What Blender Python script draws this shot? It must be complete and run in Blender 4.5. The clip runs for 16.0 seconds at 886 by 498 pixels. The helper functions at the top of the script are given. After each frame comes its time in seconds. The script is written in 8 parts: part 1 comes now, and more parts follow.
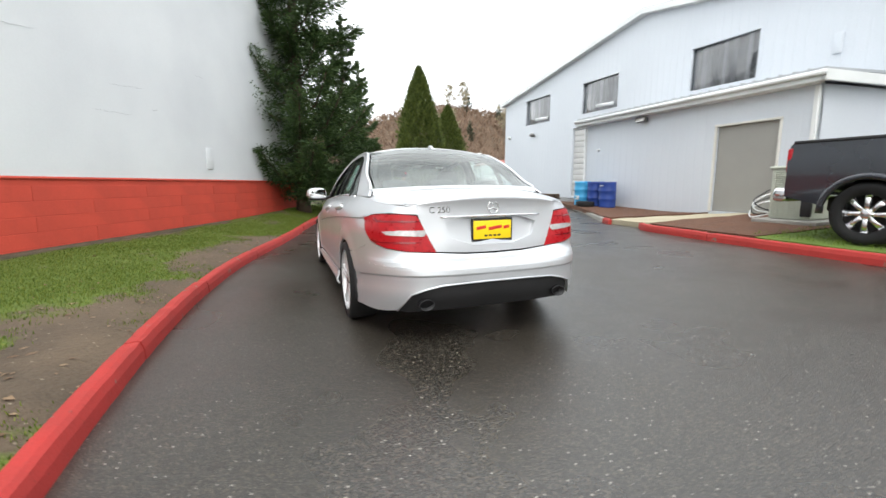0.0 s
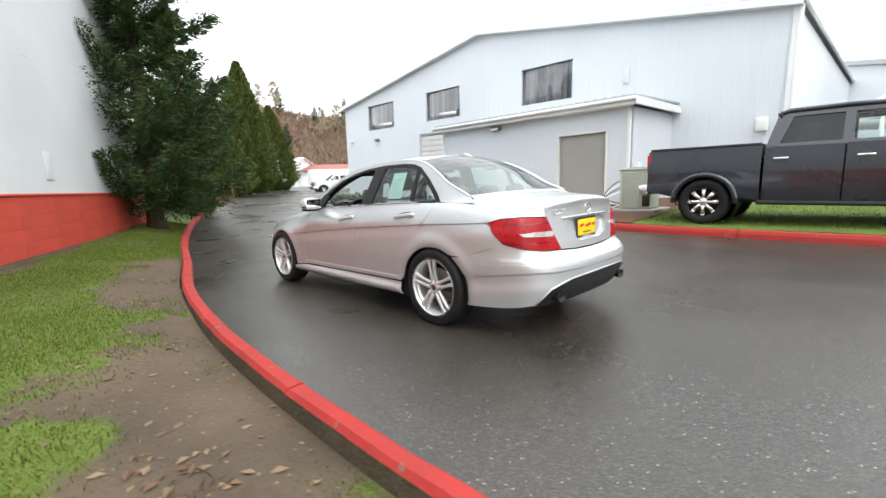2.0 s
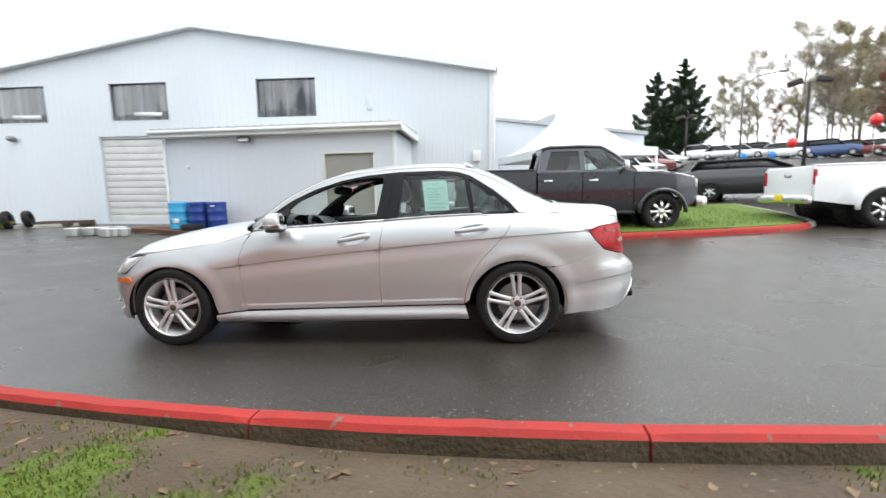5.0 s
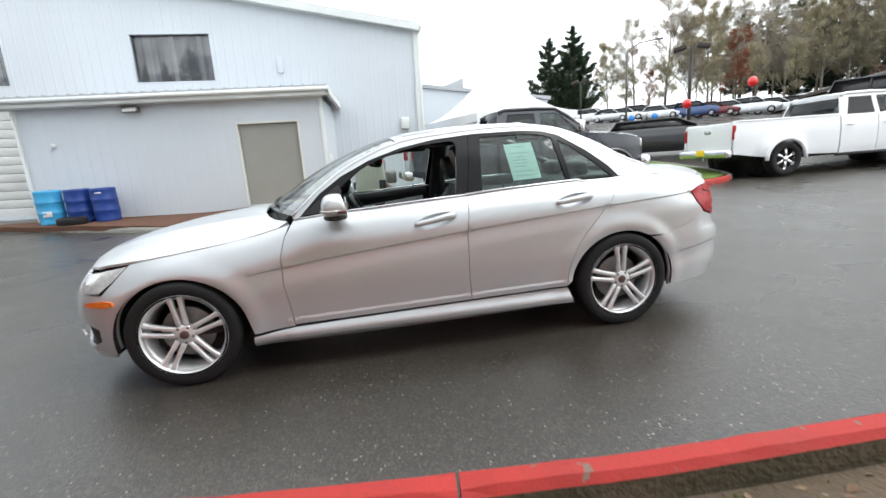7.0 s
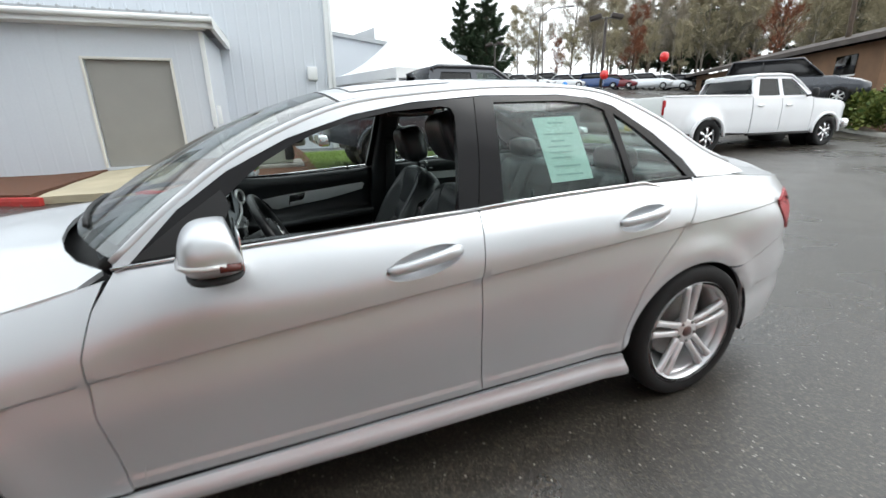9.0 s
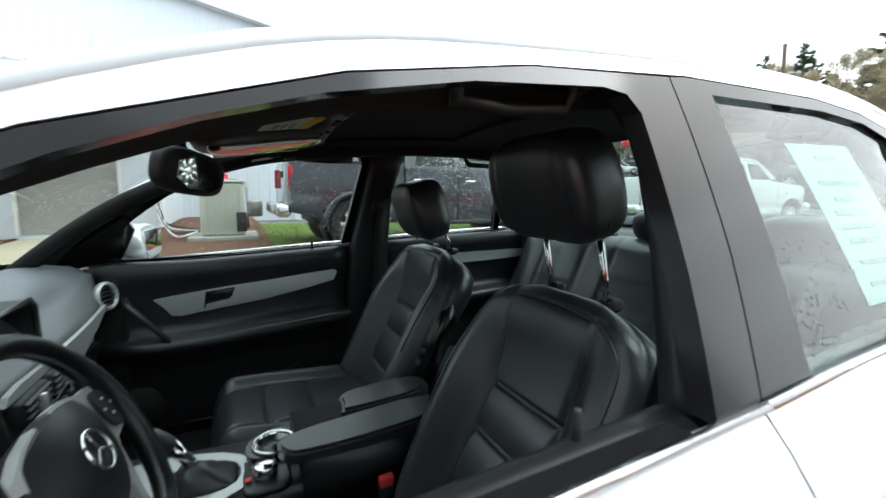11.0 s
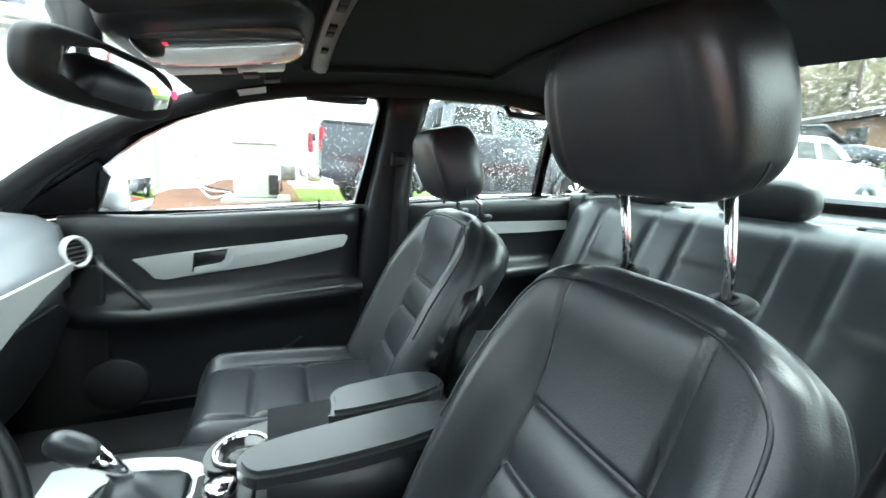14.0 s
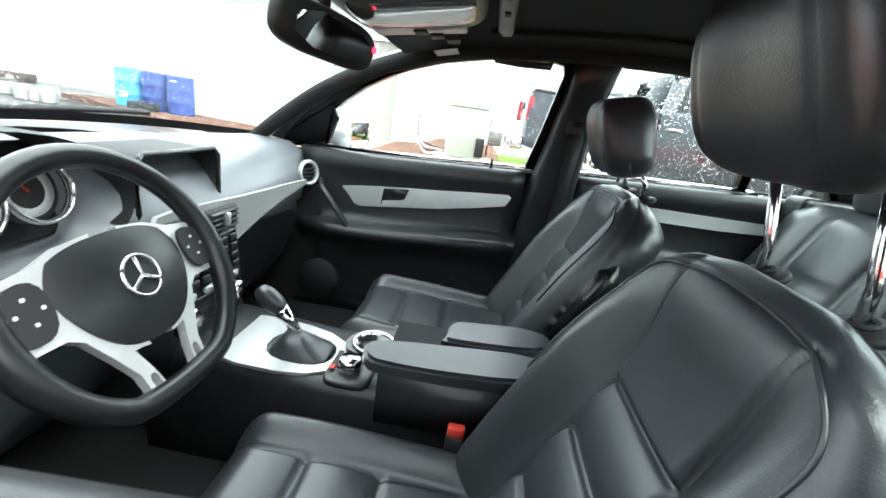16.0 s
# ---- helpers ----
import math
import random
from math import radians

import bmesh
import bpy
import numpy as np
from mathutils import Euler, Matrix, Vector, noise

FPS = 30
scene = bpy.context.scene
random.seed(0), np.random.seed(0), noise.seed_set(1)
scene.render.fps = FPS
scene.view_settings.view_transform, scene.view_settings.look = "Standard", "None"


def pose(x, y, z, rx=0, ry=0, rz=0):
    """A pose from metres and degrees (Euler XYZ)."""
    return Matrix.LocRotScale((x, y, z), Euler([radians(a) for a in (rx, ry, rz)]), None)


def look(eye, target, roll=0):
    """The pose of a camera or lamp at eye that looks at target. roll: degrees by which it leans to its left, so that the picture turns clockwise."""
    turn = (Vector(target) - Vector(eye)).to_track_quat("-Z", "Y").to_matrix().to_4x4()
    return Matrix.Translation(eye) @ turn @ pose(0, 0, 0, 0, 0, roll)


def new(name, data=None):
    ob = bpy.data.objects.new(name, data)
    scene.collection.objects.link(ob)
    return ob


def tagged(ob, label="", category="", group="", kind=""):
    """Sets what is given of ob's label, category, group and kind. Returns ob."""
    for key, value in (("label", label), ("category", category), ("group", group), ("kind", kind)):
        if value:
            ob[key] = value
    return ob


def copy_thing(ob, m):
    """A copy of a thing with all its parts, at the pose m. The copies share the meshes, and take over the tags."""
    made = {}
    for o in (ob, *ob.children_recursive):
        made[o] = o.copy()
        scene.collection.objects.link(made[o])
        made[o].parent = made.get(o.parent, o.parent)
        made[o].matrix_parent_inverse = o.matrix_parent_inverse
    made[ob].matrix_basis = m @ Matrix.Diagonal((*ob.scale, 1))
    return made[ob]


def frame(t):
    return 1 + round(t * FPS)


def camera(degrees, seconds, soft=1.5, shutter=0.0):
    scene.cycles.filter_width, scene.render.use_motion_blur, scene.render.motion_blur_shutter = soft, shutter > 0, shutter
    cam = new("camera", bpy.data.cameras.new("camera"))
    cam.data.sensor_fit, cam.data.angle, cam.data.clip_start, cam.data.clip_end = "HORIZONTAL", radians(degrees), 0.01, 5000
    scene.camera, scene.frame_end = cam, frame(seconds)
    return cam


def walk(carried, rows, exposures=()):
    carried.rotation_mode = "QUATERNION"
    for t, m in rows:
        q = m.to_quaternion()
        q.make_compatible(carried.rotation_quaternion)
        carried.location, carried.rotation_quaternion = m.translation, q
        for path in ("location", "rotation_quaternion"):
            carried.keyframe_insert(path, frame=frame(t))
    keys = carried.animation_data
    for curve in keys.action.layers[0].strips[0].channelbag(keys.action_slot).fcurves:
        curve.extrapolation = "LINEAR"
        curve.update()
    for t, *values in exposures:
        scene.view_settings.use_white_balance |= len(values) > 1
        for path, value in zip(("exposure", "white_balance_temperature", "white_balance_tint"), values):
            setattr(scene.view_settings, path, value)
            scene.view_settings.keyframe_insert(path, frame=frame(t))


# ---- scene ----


cam = camera(92.2, 16.0, shutter=0.4)
PATH = [
    (0, (-1.334, -4.862, 1.08), (-0.64, -3.01, 0.781), -0.6),
    (0.5, (-1.837, -4.691, 1.086), (-0.973, -2.914, 0.782), -2.0),
    (1, (-2.313, -4.458, 1.109), (-1.318, -2.748, 0.819), 0.2),
    (1.5, (-2.779, -4.216, 1.163), (-1.558, -2.66, 0.869), -1.0),
    (2, (-3.183, -3.869, 1.148), (-1.798, -2.458, 0.847), -2.2),
    (2.5, (-3.51, -3.486, 1.161), (-2.029, -2.163, 0.917), -2.5),
    (3, (-3.778, -3.044, 1.198), (-2.146, -1.922, 0.921), -2.3),
    (3.5, (-3.939, -2.539, 1.224), (-2.223, -1.567, 0.892), -0.8),
    (4, (-4.087, -2.052, 1.201), (-2.207, -1.403, 0.989), 2.4),
    (6.5, (-3.705, 0.068, 1.159), (-1.773, -0.186, 0.709), -4.8),
    (7, (-3.412, 0.216, 1.209), (-1.478, -0.08, 0.791), -4.4),
    (7.5, (-3.087, 0.299, 1.219), (-1.177, -0.096, 0.773), -4.2),
    (8, (-2.765, 0.357, 1.26), (-0.941, -0.141, 0.608), -3.7),
    (8.5, (-2.436, 0.293, 1.3), (-0.622, -0.222, 0.632), -0.8),
    (9, (-2.078, 0.268, 1.29), (-0.3, -0.417, 0.68), -1.4),
    (9.5, (-1.74, 0.207, 1.258), (0.053, -0.463, 0.679), -2.6),
    (10, (-1.426, 0.109, 1.222), (0.418, -0.518, 0.768), 0.5),
    (12.5, (-0.776, 0.105, 1.161), (0.779, -1.138, 0.967), -3.8),
    (13, (-0.761, 0.06, 1.141), (0.807, -1.151, 0.872), -2.8),
    (13.5, (-0.757, 0.024, 1.133), (0.947, -0.974, 0.822), 0.7),
    (14, (-0.76, -0.028, 1.127), (1.057, -0.759, 0.726), 2.2),
    (14.5, (-0.77, -0.077, 1.119), (1.12, -0.542, 0.662), 4.0),
    (15, (-0.789, -0.106, 1.114), (1.142, -0.305, 0.635), 6.0),
    (15.5, (-0.817, -0.131, 1.116), (1.112, -0.137, 0.587), 7.4),
    (16, (-0.845, -0.135, 1.113), (1.061, -0.023, 0.518), 8.3),
]
walk(cam, [(t, look(eye, target, roll)) for t, eye, target, roll in PATH], [(0, 1.27, 6500, 10), (2, 1.37, 6500, 10), (6.5, 1.27, 6350, 9), (10.2, 1.02, 6250, 8), (12.3, 3.27, 5950, 3), (13.5, 3.47, 6000, 3), (14.5, 3.7, 6200, 6), (16, 3.45, 6300, 8)])

# ---- world, sun and sky: a bright overcast day ----
world = bpy.data.worlds.new("overcast_sky")
world.use_nodes = True
scene.world = world
wn, wl = world.node_tree.nodes, world.node_tree.links
sky = wn.new("ShaderNodeTexSky")
sky.sky_type, sky.sun_disc = "NISHITA", False
sky.sun_elevation, sky.sun_rotation = radians(42), radians(200)
sky.dust_density, sky.air_density = 4.0, 1.0
w_coord = wn.new("ShaderNodeTexCoord")
w_map = wn.new("ShaderNodeMapping")
w_map.inputs["Scale"].default_value = (1.0, 1.0, 3.0)
w_noise = wn.new("ShaderNodeTexNoise")
w_noise.inputs["Scale"].default_value, w_noise.inputs["Detail"].default_value = 2.2, 5.0
w_ramp = wn.new("ShaderNodeValToRGB")
w_ramp.color_ramp.elements[0].position, w_ramp.color_ramp.elements[0].color = 0.36, (0.66, 0.69, 0.70, 1)
w_ramp.color_ramp.elements[1].position, w_ramp.color_ramp.elements[1].color = 0.60, (0.935, 0.965, 0.965, 1)
w_scale = wn.new("ShaderNodeVectorMath")
w_scale.operation = "SCALE"
w_scale.inputs["Scale"].default_value = 0.10
w_mix = wn.new("ShaderNodeMix")
w_mix.data_type = "RGBA"
w_mix.inputs[0].default_value = 0.88
wl.new(w_coord.outputs["Generated"], w_map.inputs["Vector"])
wl.new(w_map.outputs["Vector"], w_noise.inputs["Vector"])
wl.new(w_noise.outputs["Fac"], w_ramp.inputs["Fac"])
wl.new(sky.outputs["Color"], w_scale.inputs[0])
wl.new(w_scale.outputs["Vector"], w_mix.inputs[6])
wl.new(w_ramp.outputs["Color"], w_mix.inputs[7])
wl.new(w_mix.outputs[2], wn["Background"].inputs["Color"])
wn["Background"].inputs["Strength"].default_value = 1.1
sun = new("sun", bpy.data.lights.new("sun", "SUN"))
sun.data.energy, sun.data.angle, sun.data.color = 0.55, radians(30), (1.0, 0.99, 0.97)
sun.matrix_world = look((0, 0, 30), (8, 18, 0))


# ---- materials ----
def mat(name, color, rough=0.6, metal=0.0, var=0.12, scale=3.0, fine=60.0, bump=0.1, dist=0.004, coat=0.0, spec=0.5, second=None, spread=0.5, rvar=0.1, coat_rough=0.05):
    """A surface with colour that drifts at two scales, fine relief, and a roughness that drifts too. second: a colour for patches."""
    m = bpy.data.materials.new(name)
    m.use_nodes = True
    n, l = m.node_tree.nodes, m.node_tree.links
    b = n["Principled BSDF"]
    co = n.new("ShaderNodeTexCoord")
    big, small = n.new("ShaderNodeTexNoise"), n.new("ShaderNodeTexNoise")
    big.inputs["Scale"].default_value, big.inputs["Detail"].default_value = scale, 4
    small.inputs["Scale"].default_value, small.inputs["Detail"].default_value = fine, 3
    for t in (big, small):
        l.new(co.outputs["Object"], t.inputs["Vector"])
    ramp = n.new("ShaderNodeValToRGB")
    a = second or tuple(c * (1 - var) for c in color)
    z = color if second else tuple(min(1, c * (1 + var)) for c in color)
    ramp.color_ramp.elements[0].position, ramp.color_ramp.elements[0].color = 0.5 - spread * 0.3, (*a, 1)
    ramp.color_ramp.elements[1].position, ramp.color_ramp.elements[1].color = 0.5 + spread * 0.3, (*z, 1)
    l.new(big.outputs["Fac"], ramp.inputs["Fac"])
    mul = n.new("ShaderNodeMix")
    mul.data_type, mul.blend_type = "RGBA", "MULTIPLY"
    mul.inputs[0].default_value = 1.0
    grain = n.new("ShaderNodeMapRange")
    grain.inputs["To Min"].default_value, grain.inputs["To Max"].default_value = 1 - var, 1 + var * 0.6
    l.new(small.outputs["Fac"], grain.inputs["Value"])
    l.new(ramp.outputs["Color"], mul.inputs[6])
    l.new(grain.outputs["Result"], mul.inputs[7])
    l.new(mul.outputs[2], b.inputs["Base Color"])
    rr = n.new("ShaderNodeMapRange")
    rr.inputs["To Min"].default_value, rr.inputs["To Max"].default_value = max(0.02, rough - rvar), min(1, rough + rvar)
    l.new(big.outputs["Fac"], rr.inputs["Value"])
    l.new(rr.outputs["Result"], b.inputs["Roughness"])
    b.inputs["Metallic"].default_value = metal
    b.inputs["Specular IOR Level"].default_value = spec
    b.inputs["Coat Weight"].default_value, b.inputs["Coat Roughness"].default_value = coat, coat_rough
    if bump:
        bp = n.new("ShaderNodeBump")
        bp.inputs["Strength"].default_value, bp.inputs["Distance"].default_value = bump, dist
        l.new(small.outputs["Fac"], bp.inputs["Height"])
        l.new(bp.outputs["Normal"], b.inputs["Normal"])
    return m


def node(m, kind, **values):
    x = m.node_tree.nodes.new(kind)
    for key, value in values.items():
        x.inputs[key.replace("_", " ")].default_value = value
    return x


def glass(name, tint, drops=0.0, rough=0.0, power=5.0, least=0.05, haze=0.0):
    """Thin glass: light passes straight through, tinted, under a Fresnel gloss; rain beads on it where drops is above zero."""
    m = bpy.data.materials.new(name)
    m.use_nodes = True
    n, l = m.node_tree.nodes, m.node_tree.links
    n.remove(n["Principled BSDF"])
    clear, gloss, mix, face = n.new("ShaderNodeBsdfTransparent"), n.new("ShaderNodeBsdfGlossy"), n.new("ShaderNodeMixShader"), n.new("ShaderNodeLayerWeight")
    fres, rise = n.new("ShaderNodeMath"), n.new("ShaderNodeMath")
    fres.operation, rise.operation = "MULTIPLY_ADD", "POWER"
    rise.inputs[1].default_value, fres.inputs[1].default_value, fres.inputs[2].default_value = power, 0.90, least
    clear.inputs["Color"].default_value = (*tint, 1)
    gloss.inputs["Roughness"].default_value = rough
    face.inputs["Blend"].default_value = 0.5
    l.new(face.outputs["Facing"], rise.inputs[0])
    l.new(rise.outputs["Value"], fres.inputs[0])
    l.new(fres.outputs["Value"], mix.inputs["Fac"])
    l.new(clear.outputs["BSDF"], mix.inputs[1])
    l.new(gloss.outputs["BSDF"], mix.inputs[2])
    last = mix
    if haze:
        film, veil = n.new("ShaderNodeBsdfDiffuse"), n.new("ShaderNodeMixShader")
        film.inputs["Color"].default_value = (0.60, 0.71, 0.68, 1)
        veil.inputs["Fac"].default_value = haze
        l.new(mix.outputs["Shader"], veil.inputs[1])
        l.new(film.outputs["BSDF"], veil.inputs[2])
        last = mix = veil
    if drops:
        co = n.new("ShaderNodeTexCoord")
        vor, patch = n.new("ShaderNodeTexVoronoi"), n.new("ShaderNodeTexNoise")
        vor.inputs["Scale"].default_value, patch.inputs["Scale"].default_value = 120.0, 5.0
        size, less, amount = n.new("ShaderNodeMath"), n.new("ShaderNodeMath"), n.new("ShaderNodeMath")
        size.operation, less.operation, amount.operation = "MULTIPLY", "LESS_THAN", "MULTIPLY"
        size.inputs[1].default_value, amount.inputs[1].default_value = 0.62 * drops, 0.6
        bead, fin = n.new("ShaderNodeBsdfRefraction"), n.new("ShaderNodeMixShader")
        bead.inputs["Roughness"].default_value, bead.inputs["IOR"].default_value = 0.15, 1.25
        bump = n.new("ShaderNodeBump")
        bump.inputs["Strength"].default_value, bump.inputs["Distance"].default_value, bump.invert = 1.0, 0.01, True
        l.new(co.outputs["Object"], vor.inputs["Vector"])
        l.new(co.outputs["Object"], patch.inputs["Vector"])
        l.new(patch.outputs["Fac"], size.inputs[0])
        l.new(vor.outputs["Distance"], less.inputs[0])
        l.new(size.outputs["Value"], less.inputs[1])
        l.new(less.outputs["Value"], amount.inputs[0])
        l.new(vor.outputs["Distance"], bump.inputs["Height"])
        l.new(bump.outputs["Normal"], bead.inputs["Normal"])
        l.new(amount.outputs["Value"], fin.inputs["Fac"])
        l.new(mix.outputs["Shader"], fin.inputs[1])
        l.new(bead.outputs["BSDF"], fin.inputs[2])
        last = fin
    l.new(last.outputs["Shader"], n["Material Output"].inputs["Surface"])
    return m


SILVER = mat("silver_metallic_paint", (0.655, 0.675, 0.70), 0.37, 0.60, 0.02, 1.5, 900, 0.02, 0.0005, coat=0.6, rvar=0.02, coat_rough=0.10)
GRAPHITE = mat("dark_grey_metallic_paint", (0.036, 0.040, 0.050), 0.28, 0.5, 0.05, 1.5, 900, 0.02, 0.0005, coat=1.0, rvar=0.03)
WHITEPAINT = mat("white_vehicle_paint", (0.80, 0.81, 0.83), 0.35, 0.0, 0.02, 1.0, 400, 0.01, 0.0005, coat=0.8, rvar=0.03)
BLACKPAINT = mat("black_vehicle_paint", (0.012, 0.012, 0.015), 0.3, 0.0, 0.1, 1.0, 400, 0.01, 0.0005, coat=1.0, rvar=0.03)
GLOSSBLACK = mat("gloss_black_trim", (0.012, 0.012, 0.013), 0.22, 0, 0.1, 5, 200, 0.02, 0.0005, rvar=0.04)
RUBBER = mat("tyre_rubber", (0.006, 0.006, 0.0063), 0.82, 0, 0.2, 8, 150, 0.3, 0.002)
DARK = mat("black_plastic", (0.014, 0.014, 0.015), 0.6, 0, 0.15, 6, 300, 0.15, 0.001)
CHROME = mat("chrome", (0.82, 0.82, 0.83), 0.12, 1.0, 0.03, 4, 200, 0.0, rvar=0.04)
ALLOY = mat("silver_alloy", (0.82, 0.82, 0.83), 0.34, 0.55, 0.05, 6, 300, 0.03, 0.0005, rvar=0.06)
STEEL = mat("dull_steel", (0.25, 0.24, 0.23), 0.5, 0.8, 0.2, 10, 150, 0.2, 0.001)
REDLENS = mat("red_lamp_lens", (0.40, 0.006, 0.012), 0.28, 0, 0.15, 30, 200, 0.05, 0.001, rvar=0.03, spec=0.4)
CLEARLENS = mat("clear_lamp_lens", (0.58, 0.57, 0.56), 0.2, 0.2, 0.15, 40, 200, 0.05, 0.001, coat=1.0, rvar=0.03)
ORANGELENS = mat("orange_lamp_lens", (0.85, 0.17, 0.02), 0.15, 0, 0.1, 40, 200, 0.05, 0.001, coat=1.0)
LEATHER = mat("black_leather", (0.0300, 0.0325, 0.0370), 0.36, 0, 0.12, 5, 420, 0.35, 0.0010, spec=0.6, rvar=0.05, coat=0.15, coat_rough=0.32)
SOFTBLACK = mat("black_soft_plastic", (0.0165, 0.0175, 0.0195), 0.36, 0, 0.12, 6, 600, 0.3, 0.0008)
DASHTOP = mat("dark_grey_dash_skin", (0.125, 0.136, 0.150), 0.40, 0, 0.08, 6, 700, 0.3, 0.0006)
HEADLINER = mat("black_cloth_headliner", (0.0095, 0.0098, 0.0105), 0.9, 0, 0.15, 4, 500, 0.3, 0.001)
CARPET = mat("black_carpet", (0.006, 0.006, 0.0065), 0.95, 0, 0.3, 6, 300, 0.6, 0.003)
BRUSHED = mat("satin_silver_trim", (0.60, 0.61, 0.61), 0.36, 0.45, 0.04, 3, 300, 0.05, 0.0004)
PAPER = mat("pale_green_paper", (0.62, 0.86, 0.80), 0.8, 0, 0.03, 3, 100, 0.05, 0.0005)
INK = mat("grey_print", (0.22, 0.36, 0.35), 0.8, 0, 0.1, 30, 100, 0)
WHITELABEL = mat("white_label", (0.75, 0.74, 0.70), 0.6, 0, 0.04, 10, 100, 0)
YELLOW = mat("yellow_plate", (0.95, 0.66, 0.01), 0.4, 0, 0.03, 8, 100, 0.0)
REDINK = mat("red_print", (0.62, 0.03, 0.02), 0.5, 0, 0.05, 20, 100, 0)
MIRROR = mat("mirror_glass", (0.85, 0.86, 0.86), 0.02, 1.0, 0.0, 1, 1, 0, rvar=0.0)
GLASS = glass("tinted_car_glass", (0.84, 0.90, 0.87), 0.60, power=3.2, least=0.07)
WETGLASS = glass("rain_beaded_car_glass", (0.70, 0.79, 0.76), 0.85, power=4.0, least=0.06, haze=0.03)
DEWGLASS = glass("dew_covered_car_glass", (0.66, 0.77, 0.74), 0.6, power=3.6, least=0.06, haze=0.06)
FRAMEBLACK = mat("satin_black_frame", (0.014, 0.0135, 0.0145), 0.14, 0, 0.1, 5, 200, 0.03, 0.0005, spec=0.3, rvar=0.04)
DARKGLASS = glass("dark_privacy_glass", (0.10, 0.12, 0.12))
CLEARGLASS = glass("clear_glass", (0.85, 0.92, 0.90), 0.5)


# ---- helpers for shapes ----
def part(name, bm, material, parent=None, label="", smooth=True):
    """Links a bmesh as one mesh object under a thing or a part."""
    me = bpy.data.meshes.new(name)
    for f in bm.faces:
        f.smooth = smooth
    bm.to_mesh(me)
    bm.free()
    me.materials.append(material)
    ob = new(name, me)
    if parent:
        ob.parent = parent
    if label:
        ob["label"] = label
    return ob


def thing(name, label, category, m=None, group="", kind=""):
    ob = tagged(new(name), label, category, group, kind)
    if m is not None:
        ob.matrix_world = m
    return ob


def curve(*rows, mono=False):
    """A smooth curve through rows (t, a, b, ...): a function of t that gives an array."""
    p = np.array(sorted(rows), float)
    t, v = p[:, 0], p[:, 1:]
    s = np.gradient(v, t, axis=0)
    if mono:
        d = np.diff(v, axis=0) / np.diff(t)[:, None]
        s[1:-1] = np.where(d[1:] * d[:-1] > 0, 2 * d[1:] * d[:-1] / np.where(d[1:] + d[:-1] == 0, 1, d[1:] + d[:-1]), 0)

    def f(q):
        q = min(max(q, t[0]), t[-1])
        i = min(max(int(np.searchsorted(t, q)) - 1, 0), len(t) - 2)
        h = t[i + 1] - t[i]
        k = (q - t[i]) / h
        return v[i] * (1 + 2 * k) * (1 - k) ** 2 + s[i] * h * k * (1 - k) ** 2 + v[i + 1] * k * k * (3 - 2 * k) + s[i + 1] * h * k * k * (k - 1)
    return f


def step01(x):
    x = min(max(x, 0.0), 1.0)
    return x * x * (3 - 2 * x)


def inside(p, poly):
    x, y, hit = p[0], p[1], False
    j = len(poly) - 1
    for i in range(len(poly)):
        (xi, yi), (xj, yj) = poly[i], poly[j]
        if (yi > y) != (yj > y) and x < (xj - xi) * (y - yi) / (yj - yi) + xi:
            hit = not hit
        j = i
    return hit


def resample(poly, d):
    out = []
    for a, b in zip(poly, poly[1:] + poly[:1]):
        n = max(1, int(math.dist(a, b) / d))
        out += [(a[0] + (b[0] - a[0]) * k / n, a[1] + (b[1] - a[1]) * k / n) for k in range(n)]
    return out


def soften(poly, times=1):
    """Cuts the corners of a polygon, to round it."""
    for _ in range(times):
        out = []
        for a, b in zip(poly, poly[1:] + poly[:1]):
            out += [(a[0] * 0.75 + b[0] * 0.25, a[1] * 0.75 + b[1] * 0.25), (a[0] * 0.25 + b[0] * 0.75, a[1] * 0.25 + b[1] * 0.75)]
        poly = out
    return poly


def shrink(poly, d):
    """The polygon moved inwards by d."""
    area = sum(a[0] * b[1] - b[0] * a[1] for a, b in zip(poly, poly[1:] + poly[:1]))
    sg, out, n = (1 if area > 0 else -1), [], len(poly)
    for i in range(n):
        a, b, c = Vector(poly[i - 1]), Vector(poly[i]), Vector(poly[(i + 1) % n])
        e, f = (b - a), (c - b)
        if e.length < 1e-6 or f.length < 1e-6:
            continue
        e.normalize(), f.normalize()
        m = Vector((-e.y, e.x)) + Vector((-f.y, f.x))
        if m.length < 0.4:
            m = Vector((-e.y, e.x))
        m.normalize()
        k = d / max(0.35, m.dot(Vector((-e.y, e.x))))
        out.append((b.x + sg * m.x * k, b.y + sg * m.y * k))
    return out


